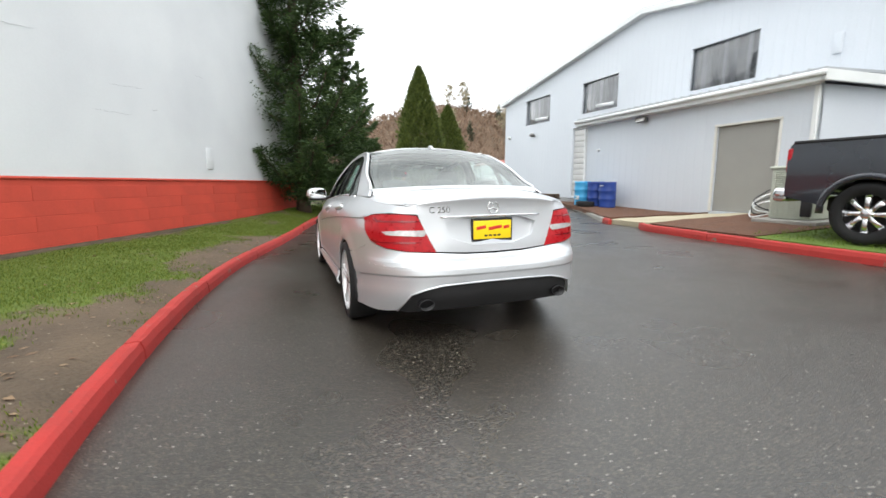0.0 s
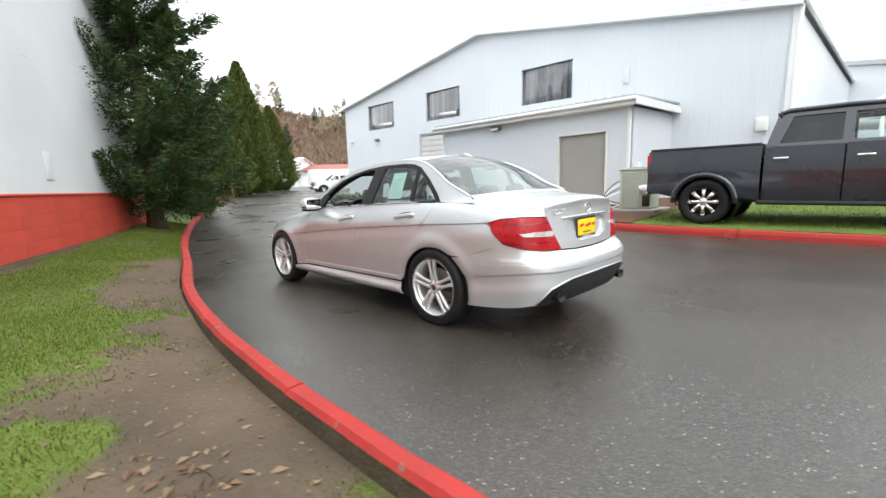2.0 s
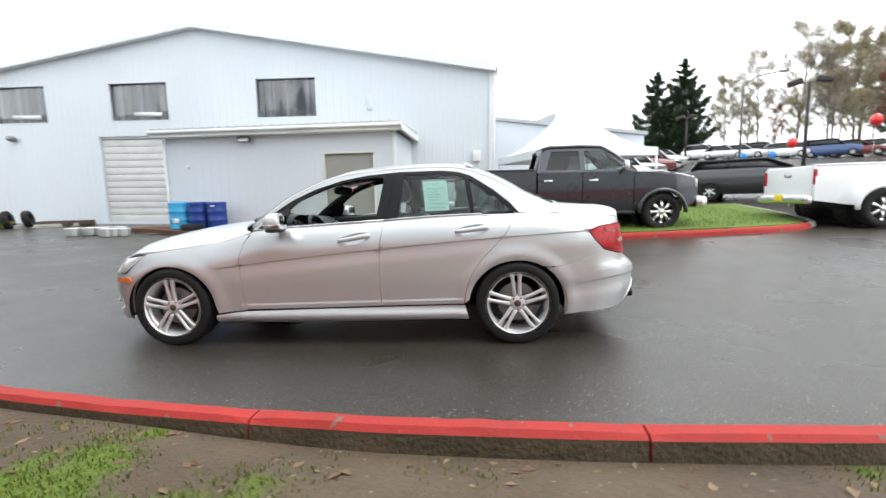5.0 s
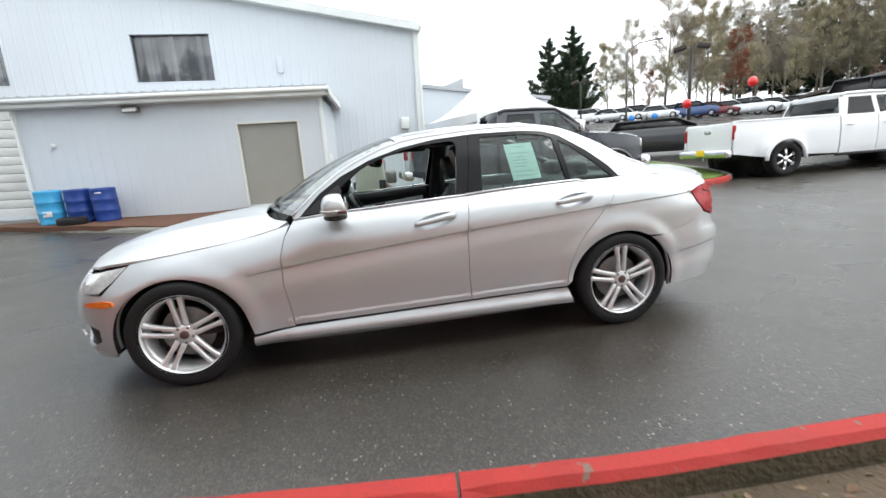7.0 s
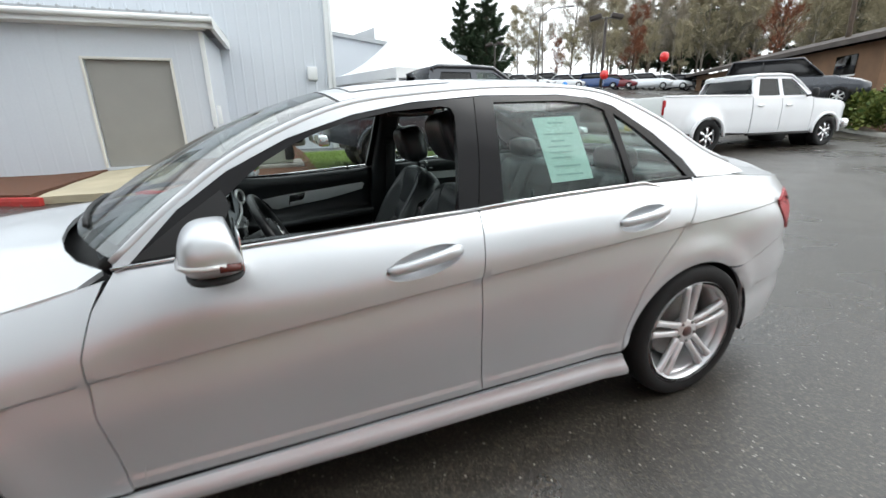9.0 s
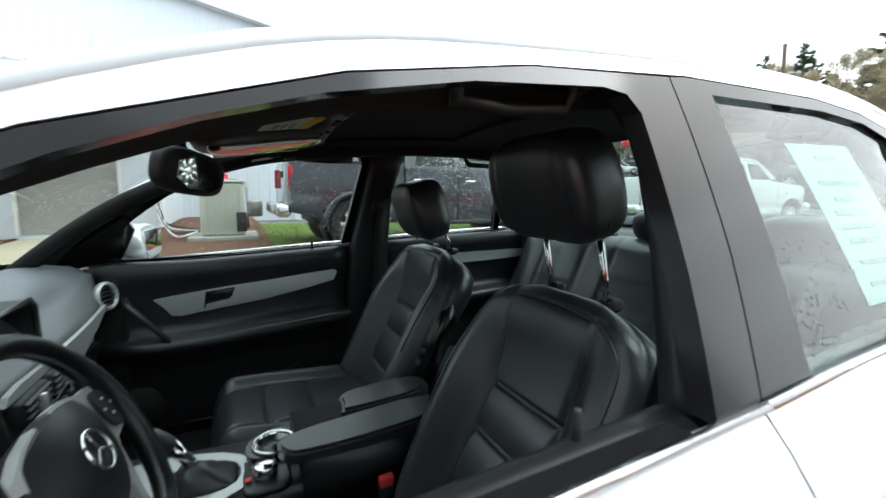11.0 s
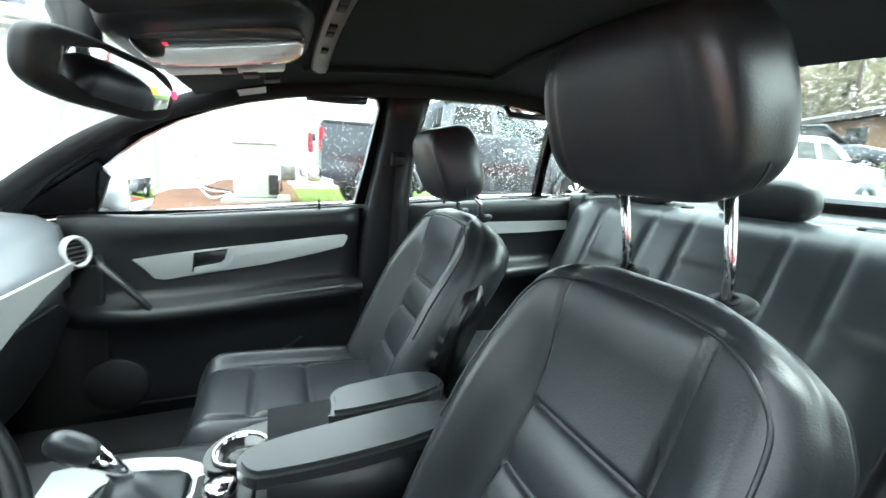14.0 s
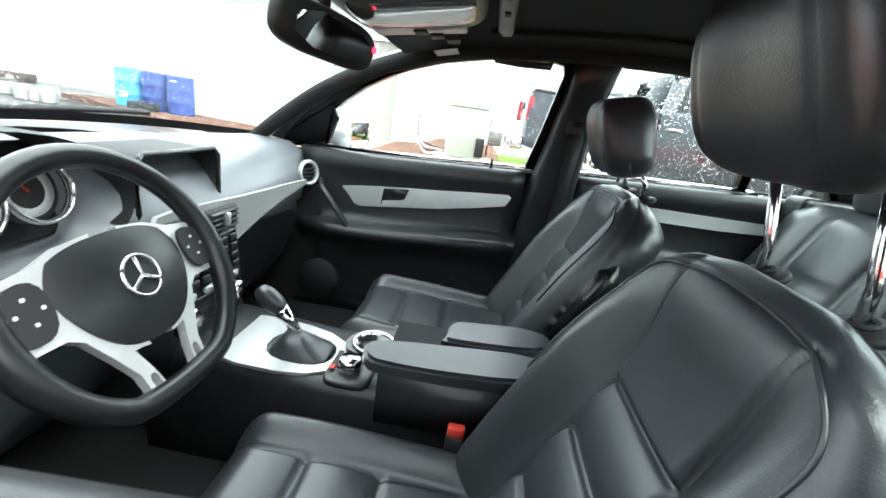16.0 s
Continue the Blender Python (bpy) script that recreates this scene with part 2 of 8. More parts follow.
def sheet(poly, lift, step=0.04, holes=(), depth=0.015, bm=None, rim=True, lines=()):
    """A panel: the polygon (with holes) meshed and laid on a surface by lift(a, b, inward), with its rim turned inwards."""
    from mathutils.geometry import delaunay_2d_cdt
    loops = [resample(list(p), step) for p in (poly, *holes)]
    pts, edges = [], []
    for lp in loops:
        k = len(pts)
        pts += [Vector(p) for p in lp]
        edges += [(k + i, k + (i + 1) % len(lp)) for i in range(len(lp))]
    xs, ys = [p[0] for p in loops[0]], [p[1] for p in loops[0]]
    rimpts = np.array([tuple(p) for p in pts])
    marks = {}
    for no, line in enumerate(lines):
        last = None
        for p in resample(list(line), step)[:-len(line)]:
            if inside(p, loops[0]) and not any(inside(p, h) for h in loops[1:]) and np.hypot(*(rimpts - p).T).min() > 0.006:
                pts.append(Vector(p))
                marks[(round(p[0], 4), round(p[1], 4))] = no
                if last is not None:
                    edges.append((last, len(pts) - 1))
                last = len(pts) - 1
            else:
                last = None
    a = min(xs) + step * 0.5
    row = 0
    while a < max(xs):
        b = min(ys) + step * (0.5 if row % 2 else 0.25)
        while b < max(ys):
            if inside((a, b), loops[0]) and not any(inside((a, b), h) for h in loops[1:]) and np.hypot(*(rimpts - (a, b)).T).min() > step * 0.45:
                pts.append(Vector((a, b)))
            b += step
        a += step
        row += 1
    slim = min(.0018, step * .06)
    v2, _, f2, *_ = delaunay_2d_cdt(pts, edges, [], 0, 1e-6)
    own = bmesh.new()
    vs = [own.verts.new((p[0], p[1], 0)) for p in v2]
    for f in f2:
        c = sum((v2[i] for i in f), Vector((0, 0))) / len(f)
        p, q, r = (v2[i] for i in f[:3])
        if abs((q - p).cross(r - p)) < slim * max((q - p).length, (r - q).length, (p - r).length):
            continue
        if inside(c, loops[0]) and not any(inside(c, h) for h in loops[1:]):
            own.faces.new([vs[i] for i in f])
    for v in [v for v in own.verts if not v.link_faces]:
        own.verts.remove(v)
    if lines:
        for e in own.edges:
            a, b = (marks.get((round(v.co.x, 4), round(v.co.y, 4)), -1) for v in e.verts)
            if a == b >= 0:
                e.smooth = False
    if rim and depth:
        edge = [e for e in own.edges if e.is_boundary]
        for e in edge:
            e.smooth = False
        made = bmesh.ops.extrude_edge_only(own, edges=edge)
        for g in made["geom"]:
            if isinstance(g, bmesh.types.BMVert):
                g.co.z = depth
        bmesh.ops.recalc_face_normals(own, faces=own.faces[:])
        for f in {f for g in made["geom"] if isinstance(g, bmesh.types.BMVert) for f in g.link_faces}:
            for e in f.edges:
                e.smooth = False
    for v in own.verts:
        v.co = lift(v.co.x, v.co.y, v.co.z)
    if bm is None:
        return own
    tmp = bpy.data.meshes.new("tmp")
    own.to_mesh(tmp)
    own.free()
    bm.from_mesh(tmp)
    bpy.data.meshes.remove(tmp)
    return bm


def merge(bm, other, m=None):
    tmp = bpy.data.meshes.new("tmp")
    other.to_mesh(tmp)
    other.free()
    if m is not None:
        tmp.transform(m)
    bm.from_mesh(tmp)
    bpy.data.meshes.remove(tmp)
    return bm


def box(size, at=(0, 0, 0), bevel=0.0, rot=(0, 0, 0), bm=None, segs=2):
    """A box with bevelled edges."""
    own = bmesh.new()
    bmesh.ops.create_cube(own, size=1)
    for v in own.verts:
        v.co = Vector((v.co.x * size[0], v.co.y * size[1], v.co.z * size[2]))
    if bevel:
        bmesh.ops.bevel(own, geom=own.edges[:], offset=bevel, segments=segs, affect="EDGES", profile=0.5)
    own.transform(pose(*at, *rot))
    return own if bm is None else merge(bm, own)


def loft(rings, closed=True, caps=True, bm=None):
    """A skin over rings of points."""
    bm = bm or bmesh.new()
    vs = [[bm.verts.new(p) for p in r] for r in rings]
    n = len(vs[0])
    for a, b in zip(vs, vs[1:]):
        for i in range(n if closed else n - 1):
            j = (i + 1) % n
            bm.faces.new((a[i], a[j], b[j], b[i]))
    if caps and closed:
        bm.faces.new(vs[0][::-1])
        bm.faces.new(vs[-1])
    return bm


def lathe(profile, segs=32, m=None, bm=None, closed=False):
    """A profile of (radius, height) turned about z."""
    rings = [[(r * math.cos(2 * math.pi * k / segs), r * math.sin(2 * math.pi * k / segs), h) for k in range(segs)] for r, h in profile]
    own = loft(rings, caps=not closed)
    if closed:
        pass
    bmesh.ops.recalc_face_normals(own, faces=own.faces[:])
    if m is not None:
        own.transform(m)
    return own if bm is None else merge(bm, own)


def tube(path, r, segs=8, bm=None, closed=False, flat=1.0, up=(0, 0, 1)):
    """A rod along a path; r a radius or one for each point; flat squeezes it along up."""
    pts = [Vector(p) for p in path]
    rings = []
    n = len(pts)
    for i, p in enumerate(pts):
        if closed:
            d = pts[(i + 1) % n] - pts[i - 1]
        else:
            d = pts[min(i + 1, n - 1)] - pts[max(i - 1, 0)]
        d.normalize()
        s = d.cross(Vector(up))
        if s.length < 1e-3:
            s = d.cross(Vector((1, 0, 0)))
        s.normalize()
        w = s.cross(d)
        rad = r[i] if isinstance(r, (list, tuple)) else r
        rings.append([p + s * rad * math.cos(2 * math.pi * k / segs) + w * rad * flat * math.sin(2 * math.pi * k / segs) for k in range(segs)])
    if closed:
        rings.append(rings[0])
    return loft(rings, caps=not closed, bm=bm)


def pillow(size, p=3.0, n=16, m=None, bm=None, q=None):
    """A rounded cushion: a superellipsoid of the given full size."""
    q = q or p
    own = bmesh.new()
    bmesh.ops.create_cube(own, size=2)
    bmesh.ops.subdivide_edges(own, edges=own.edges[:], cuts=n, use_grid_fill=True)
    for v in own.verts:
        c = v.co
        k = (abs(c.x) ** p + abs(c.y) ** p + abs(c.z) ** p) ** (1 / p)
        v.co = Vector((c.x / k * size[0] / 2, c.y / k * size[1] / 2, c.z / k * size[2] / 2))
    if m is not None:
        own.transform(m)
    return own if bm is None else merge(bm, own)


def disc(r, h, m=None, segs=32, bevel=0.0, bm=None):
    """A short cylinder along z with a bevelled rim."""
    b = bevel or min(r, h) * 0.12
    return lathe([(0.0005, -h / 2), (r - b, -h / 2), (r, -h / 2 + b), (r, h / 2 - b), (r - b, h / 2), (0.0005, h / 2)], segs, m, bm)


def letters(text, size, m, material, parent=None, name="lettering", depth=0.002):
    cu = bpy.data.curves.new("text", "FONT")
    cu.body, cu.size, cu.extrude, cu.align_x, cu.align_y = text, size, depth, "CENTER", "CENTER"
    tmp = bpy.data.objects.new("text", cu)
    scene.collection.objects.link(tmp)
    dg = bpy.context.evaluated_depsgraph_get()
    me = bpy.data.meshes.new_from_object(tmp.evaluated_get(dg))
    bpy.data.objects.remove(tmp)
    me.transform(m)
    me.materials.clear()
    me.materials.append(material)
    ob = new(name, me)
    if parent:
        ob.parent = parent
    return ob

# ---- ground ----
KERB_L = [(-2.02, -12), (-2.12, -7), (-2.22, -4), (-2.27, -2.4), (-2.26, -1.36), (-2.19, -.2), (-1.93, 1.6), (-1.32, 4.1), (-.55, 7.35), (.9, 12), (4.2, 21), (9, 32), (16, 46)]
KX = curve(*[(y, x) for x, y in KERB_L])


def wall_x(y):
    return -1.63 + .436 * (y - 8.4)


def height(x, y):
    """The lie of the asphalt: it climbs gently ahead and to the far corner."""
    s = max(0.0, -y - 4)
    cross = .03 * max(0.0, min(x, 10.0) - 2.0) * step01((5.5 - y) / 5) * (1 - .7 * step01((-y - 6) / 4))
    return .028 * max(0, min(y, 70) - 5) + .014 * min(s, 60) + .09 * max(0.0, min(x, 60) - 6.5) * min(1.0, s / 6) + cross


def ramp(m, stops, fac):
    r = m.node_tree.nodes.new("ShaderNodeValToRGB")
    e = r.color_ramp.elements
    while len(e) < len(stops):
        e.new(.5)
    for el, (p, c) in zip(e, stops):
        el.position, el.color = p, (*c, 1)
    m.node_tree.links.new(fac, r.inputs["Fac"])
    return r.outputs["Color"]


def flecks(m, scale, share, color):
    """Scatters small pale stones in a surface."""
    n, l = m.node_tree.nodes, m.node_tree.links
    v, co, sep, mix, b = n.new("ShaderNodeTexVoronoi"), n.new("ShaderNodeTexCoord"), n.new("ShaderNodeSeparateColor"), n.new("ShaderNodeMix"), n["Principled BSDF"]
    v.inputs["Scale"].default_value = scale
    mix.data_type = "RGBA"
    l.new(co.outputs["Object"], v.inputs["Vector"])
    l.new(v.outputs["Color"], sep.inputs["Color"])
    near = n.new("ShaderNodeMath")
    near.operation = "LESS_THAN"
    near.inputs[1].default_value = .30
    l.new(v.outputs["Distance"], near.inputs[0])
    pick = n.new("ShaderNodeMath")
    pick.operation = "GREATER_THAN"
    pick.inputs[1].default_value = 1 - share
    l.new(sep.outputs["Red"], pick.inputs[0])
    both = n.new("ShaderNodeMath")
    both.operation = "MULTIPLY"
    l.new(near.outputs["Value"], both.inputs[0])
    l.new(pick.outputs["Value"], both.inputs[1])
    l.new(both.outputs["Value"], mix.inputs[0])
    l.new(b.inputs["Base Color"].links[0].from_socket, mix.inputs[6])
    mix.inputs[7].default_value = (*color, 1)
    l.new(mix.outputs[2], b.inputs["Base Color"])
    return m


def asphalt():
    """Wet worn asphalt: stones of many greys in a dark binder, damp glossy patches and pale chips."""
    m = mat("wet_worn_asphalt", (.040, .036, .031), .36, 0, .14, .30, 95, .45, .003, rvar=.20)
    n, l = m.node_tree.nodes, m.node_tree.links
    b = n["Principled BSDF"]
    co = n.new("ShaderNodeTexCoord")
    v = node(m, "ShaderNodeTexVoronoi", Scale=115.0)
    l.new(co.outputs["Object"], v.inputs["Vector"])
    sep = n.new("ShaderNodeSeparateColor")
    l.new(v.outputs["Color"], sep.inputs["Color"])
    stones = ramp(m, ((0.0, (.55, .52, .48)), (.5, (.85, .83, .80)), (.80, (1.35, 1.28, 1.18)), (1.0, (2.3, 2.1, 1.85))), sep.outputs["Green"])
    mul = n.new("ShaderNodeMix")
    mul.data_type, mul.blend_type = "RGBA", "MULTIPLY"
    mul.inputs[0].default_value = 1.0
    l.new(b.inputs["Base Color"].links[0].from_socket, mul.inputs[6])
    l.new(stones, mul.inputs[7])
    l.new(mul.outputs[2], b.inputs["Base Color"])
    damp = node(m, "ShaderNodeTexNoise", Scale=.6, Detail=3.0, Roughness=.5)
    l.new(co.outputs["Object"], damp.inputs["Vector"])
    wet = n.new("ShaderNodeMapRange")
    for key, value in (("From Min", .36), ("From Max", .64), ("To Min", .25), ("To Max", .40)):
        wet.inputs[key].default_value = value
    l.new(damp.outputs["Fac"], wet.inputs["Value"])
    l.new(wet.outputs["Result"], b.inputs["Roughness"])
    b.inputs["Specular IOR Level"].default_value = .8
    relief = n.new("ShaderNodeBump")
    relief.inputs["Strength"].default_value, relief.inputs["Distance"].default_value, relief.invert = .55, .0022, True
    l.new(v.outputs["Distance"], relief.inputs["Height"])
    l.new(b.inputs["Normal"].links[0].from_socket, relief.inputs["Normal"])
    l.new(relief.outputs["Normal"], b.inputs["Normal"])
    return flecks(flecks(m, 58, .05, (.30, .28, .245)), 150, .10, (.17, .155, .13))


ASPHALT = asphalt()
bm = bmesh.new()
xs = [-400, -200, -100, -50, -30, -20, -14, -10] + [x for x in range(-8, 15)] + [17, 20, 25, 30, 35, 40, 50, 60, 100, 200, 400]
ys = [-400, -200, -100, -64, -50, -40, -30] + [y for y in range(-24, 26, 1)] + [28, 32, 40, 50, 60, 70, 90, 120, 200, 400]
vs = [[bm.verts.new((x, y, height(x, y))) for x in xs] for y in ys]
for r0, r1 in zip(vs, vs[1:]):
    for i in range(len(xs) - 1):
        bm.faces.new((r0[i], r0[i + 1], r1[i + 1], r1[i]))
tagged(part("ground", bm, ASPHALT), "dark wet worn asphalt with pale flecks", "asphalt", kind="structure")

# ---- kerbs ----
REDKERB = mat("worn_red_kerb_paint", (.46, .034, .028), .75, 0, .16, 5, 70, .5, .004, second=(.36, .028, .022), spread=.8)
_n, _l = REDKERB.node_tree.nodes, REDKERB.node_tree.links
_no = node(REDKERB, "ShaderNodeTexNoise", Scale=9.0, Detail=8.0)
_tc = _n.new("ShaderNodeTexCoord")
_l.new(_tc.outputs["Object"], _no.inputs["Vector"])
_f = ramp(REDKERB, ((.655, (0, 0, 0)), (.69, (1, 1, 1))), _no.outputs["Fac"])
_mx = _n.new("ShaderNodeMix")
_mx.data_type = "RGBA"
_l.new(_f, _mx.inputs[0])
_l.new(_n["Principled BSDF"].inputs["Base Color"].links[0].from_socket, _mx.inputs[6])
_mx.inputs[7].default_value = (.20, .13, .10, 1)
_l.new(_mx.outputs[2], _n["Principled BSDF"].inputs["Base Color"])
_scuff = node(REDKERB, "ShaderNodeTexNoise", Scale=34.0, Detail=6.0, Roughness=.7)
_l.new(_tc.outputs["Object"], _scuff.inputs["Vector"])
_sf = ramp(REDKERB, ((.60, (0, 0, 0)), (.74, (.75, .75, .75))), _scuff.outputs["Fac"])
_mx2 = _n.new("ShaderNodeMix")
_mx2.data_type = "RGBA"
_l.new(_sf, _mx2.inputs[0])
_l.new(_mx.outputs[2], _mx2.inputs[6])
_mx2.inputs[7].default_value = (.10, .022, .018, 1)
_l.new(_mx2.outputs[2], _n["Principled BSDF"].inputs["Base Color"])
CONCRETE = mat("grey_concrete", (.34, .33, .30), .85, 0, .14, 2.5, 60, .5, .004)
OLDKERB = mat("mossy_old_concrete", (.125, .092, .060), .92, 0, .32, 5, 38, 1.0, .014, second=(.055, .050, .026), spread=.9)


def kerb(name, path, paint, label, side=1, step=2.1, wide=.112, tall=.13, back=OLDKERB, seed=3):
    """A kerb of separate stones along a path; side 1 when the road lies to the right of the path's way."""
    rng = random.Random(seed)
    f = curve(*[(i, *p) for i, p in enumerate(path)])
    dense = [Vector(f(i / 40 * (len(path) - 1))) for i in range(41)] if len(path) < 6 else [Vector(f(i / 240 * (len(path) - 1))) for i in range(241)]
    run = [0.0]
    for a, b in zip(dense, dense[1:]):
        run.append(run[-1] + (b - a).length)

    def at(s):
        i = min(max(int(np.searchsorted(run, s)) - 1, 0), len(dense) - 2)
        k = (s - run[i]) / max(1e-6, run[i + 1] - run[i])
        return dense[i].lerp(dense[i + 1], k), (dense[i + 1] - dense[i]).normalized()
    top = tagged(new(name), label, "kerb", kind="structure")
    s = 0.0
    while s < run[-1] - .05:
        e = min(s + step * rng.uniform(.8, 1.25), run[-1])
        if run[-1] - e < .5:
            e = run[-1]
        rows = []
        n = max(2, int((e - s) / .12))
        dx, dz = rng.uniform(-.008, .008), rng.uniform(-.006, .006)
        for k in range(n + 1):
            p, d = at(s + .006 + (e - s - .012) * k / n)
            r = Vector((d.y, -d.x)) * side
            z0 = height(p.x, p.y)
            j = .007 * noise.noise((p.x * 9, p.y * 9, 0)) + .004 * noise.noise((p.x * 31, p.y * 31, 3)) + dz
            p = p + r * (.006 * noise.noise((p.x * 5, p.y * 5, 8)))
            ch = .012 if k in (0, n) else 0
            prof = [(-wide / 2 - .015, -.04), (-wide / 2 - .003, tall - .028), (-wide / 2 + .02, tall - .004 + j - ch), (wide / 2 - .03, tall + j - ch), (wide / 2 - .008, tall - .016 + j), (wide / 2 + .008, tall * .55), (wide / 2 + .014, -.04)]
            rows.append([(p.x + r.x * (o + dx), p.y + r.y * (o + dx), z0 + h) for o, h in prof])
        bm = loft(rows)
        bm.faces.ensure_lookup_table()
        ob = part("kerb_stone", bm, paint, top, smooth=False)
        ob.data.materials.append(back)
        m = 7
        for i, poly in enumerate(ob.data.polygons):
            if i < n * m and i % m in (0, 6):
                poly.material_index = 1
        s = e
    return top


kerb("kerb_1", KERB_L, REDKERB, "worn red-painted kerb with joints and chips along the lawn")
ISLE = [(6.05, 2.35), (5.72, 1.9), (5.50, 1.0), (5.28, -.6), (5.15, -2.4), (5.10, -4.6), (5.22, -6.6), (5.62, -7.9), (6.1, -8.6)]
kerb("kerb_2", ISLE, REDKERB, "red-painted kerb round the grass island", side=1, seed=5, back=CONCRETE)
kerb("kerb_3", [(6.1, -8.6), (6.7, -9.1), (8.0, -9.3), (10.0, -9.2)], CONCRETE, "grey concrete kerb at the island's end", side=1, seed=6, back=CONCRETE)
kerb("kerb_4", [(6.95, 4.55), (6.55, 3.95), (6.45, 3.75)], REDKERB, "short red-painted kerb end", side=1, seed=7, back=CONCRETE)
kerb("kerb_5", [(9.7, 11.0), (9.4, 9.7), (8.6, 7.7), (7.6, 5.7), (6.97, 4.58)], CONCRETE, "grey concrete kerb along the flower bed", side=1, seed=8, back=CONCRETE)

# ---- lawn and soil ----
SOIL = mat("damp_bare_soil", (.150, .108, .070), .92, 0, .30, 1.6, 34, 1.0, .016, second=(.078, .057, .038), spread=.8)
flecks(SOIL, 34, .05, (.22, .18, .13))


def turf(name):
    """Bare soil and thin grass, blended by where the turf is worn away (the mesh's own layer)."""
    m = SOIL.copy()
    m.name = name
    n, l = m.node_tree.nodes, m.node_tree.links
    b = n["Principled BSDF"]
    at = n.new("ShaderNodeAttribute")
    at.attribute_name = "grass"
    co = n.new("ShaderNodeTexCoord")
    no, gr = n.new("ShaderNodeTexNoise"), n.new("ShaderNodeTexNoise")
    no.inputs["Scale"].default_value, no.inputs["Detail"].default_value = 6.0, 8.0
    gr.inputs["Scale"].default_value, gr.inputs["Detail"].default_value = 70.0, 4.0
    l.new(co.outputs["Object"], no.inputs["Vector"])
    l.new(co.outputs["Object"], gr.inputs["Vector"])
    add = n.new("ShaderNodeMath")
    add.inputs[1].default_value = -.5
    l.new(no.outputs["Fac"], add.inputs[0])
    sm = n.new("ShaderNodeMath")
    l.new(at.outputs["Fac"], sm.inputs[0])
    l.new(add.outputs["Value"], sm.inputs[1])
    fac = ramp(m, ((.34, (0, 0, 0)), (.58, (1, 1, 1))), sm.outputs["Value"])
    col = ramp(m, ((.30, (.040, .072, .007)), (.50, (.095, .150, .014)), (.72, (.18, .185, .040))), gr.outputs["Fac"])
    mx = n.new("ShaderNodeMix")
    mx.data_type = "RGBA"
    l.new(fac, mx.inputs[0])
    l.new(b.inputs["Base Color"].links[0].from_socket, mx.inputs[6])
    l.new(col, mx.inputs[7])
    l.new(mx.outputs[2], b.inputs["Base Color"])
    return m


TURF = turf("worn_lawn")


def lawn_z(x, y):
    k = (KX(y)[0] - .08 - x)
    full = max(.4, KX(y)[0] - .08 - wall_x(y))
    n = .018 * noise.noise((x * 1.3, y * 1.3, 0)) + .006 * noise.noise((x * 7, y * 7, 2))
    return height(x, y) + .060 - .050 * step01((.9 - y) / 1.6) * (1 - step01(k / .40)) + .03 * step01(k / .3) + .16 * step01(k / full) + n * step01(k / .2)


def grassiness(x, y):
    """How green the lawn is: worn to soil along the kerb and in patches."""
    k = KX(y)[0] - x
    worn = 1.0 * (1 - step01((k - .35 - .45 * step01((1.5 - y) / 3)) / .8)) * step01((6.0 - y) / 3)
    worn = max(worn, .55 * (1 - step01((x - wall_x(y) - .1) / .5)))
    patch = .95 * math.exp(-((x + 2.95) / .45) ** 2 - ((y - .15) / .8) ** 2) + .5 * math.exp(-((x + 3.1) / .3) ** 2 - ((y + 1.15) / .4) ** 2)
    return .92 - worn + patch + .95 * noise.noise((x * .9 + 4, y * .9, 3)) + .55 * noise.noise((x * 2.3, y * 2.3, 7)) + .25 * noise.noise((x * 7.1, y * 7.1, 9))


bm = bmesh.new()
lay = bm.verts.layers.float.new("grass")
rows = []
for j in range(196):
    y = -12 + j * .16 if j < 170 else -12 + 170 * .16 + (j - 170) * 1.0
    x1, x0 = KX(y)[0] - .072, (wall_x(y) - .05 if y < 10 else KX(y)[0] - 3.2)
    row = []
    for i in range(46):
        x = x1 + (x0 - x1) * (i / 45) ** 1.25
        v = bm.verts.new((x, y, lawn_z(x, y)))
        v[lay] = min(1, max(0, grassiness(x, y)))
        row.append(v)
    rows.append(row)
for a, b in zip(rows, rows[1:]):
    for i in range(45):
        bm.faces.new((a[i], b[i], b[i + 1], a[i + 1]))
tagged(part("lawn", bm, TURF), "patchy green lawn worn to damp bare soil beside the kerb", "lawn", kind="structure")


def soup(name, verts, faces, material, parent=None, label="", smooth=False):
    me = bpy.data.meshes.new(name)
    me.from_pydata(verts, [], faces)
    me.materials.append(material)
    if smooth:
        me.polygons.foreach_set("use_smooth", [True] * len(me.polygons))
    ob = new(name, me)
    if parent:
        ob.parent = parent
    if label:
        ob["label"] = label
    return ob


def leaf_mat(name, a, b, rough=.6, sheen=.3):
    """Leaves that differ from one to the next."""
    m = bpy.data.materials.new(name)
    m.use_nodes = True
    n, l = m.node_tree.nodes, m.node_tree.links
    p = n["Principled BSDF"]
    g = n.new("ShaderNodeNewGeometry")
    col = ramp(m, ((0.0, a), (.6, tuple((x + y) / 2 for x, y in zip(a, b))), (1.0, b)), g.outputs["Random Per Island"])
    l.new(col, p.inputs["Base Color"])
    p.inputs["Roughness"].default_value = rough
    p.inputs["Specular IOR Level"].default_value = .3
    return m


GRASSBLADE = leaf_mat("grass_blades", (.060, .108, .010), (.18, .21, .034))
LITTER = leaf_mat("dry_leaf_litter", (.13, .070, .038), (.29, .205, .125))


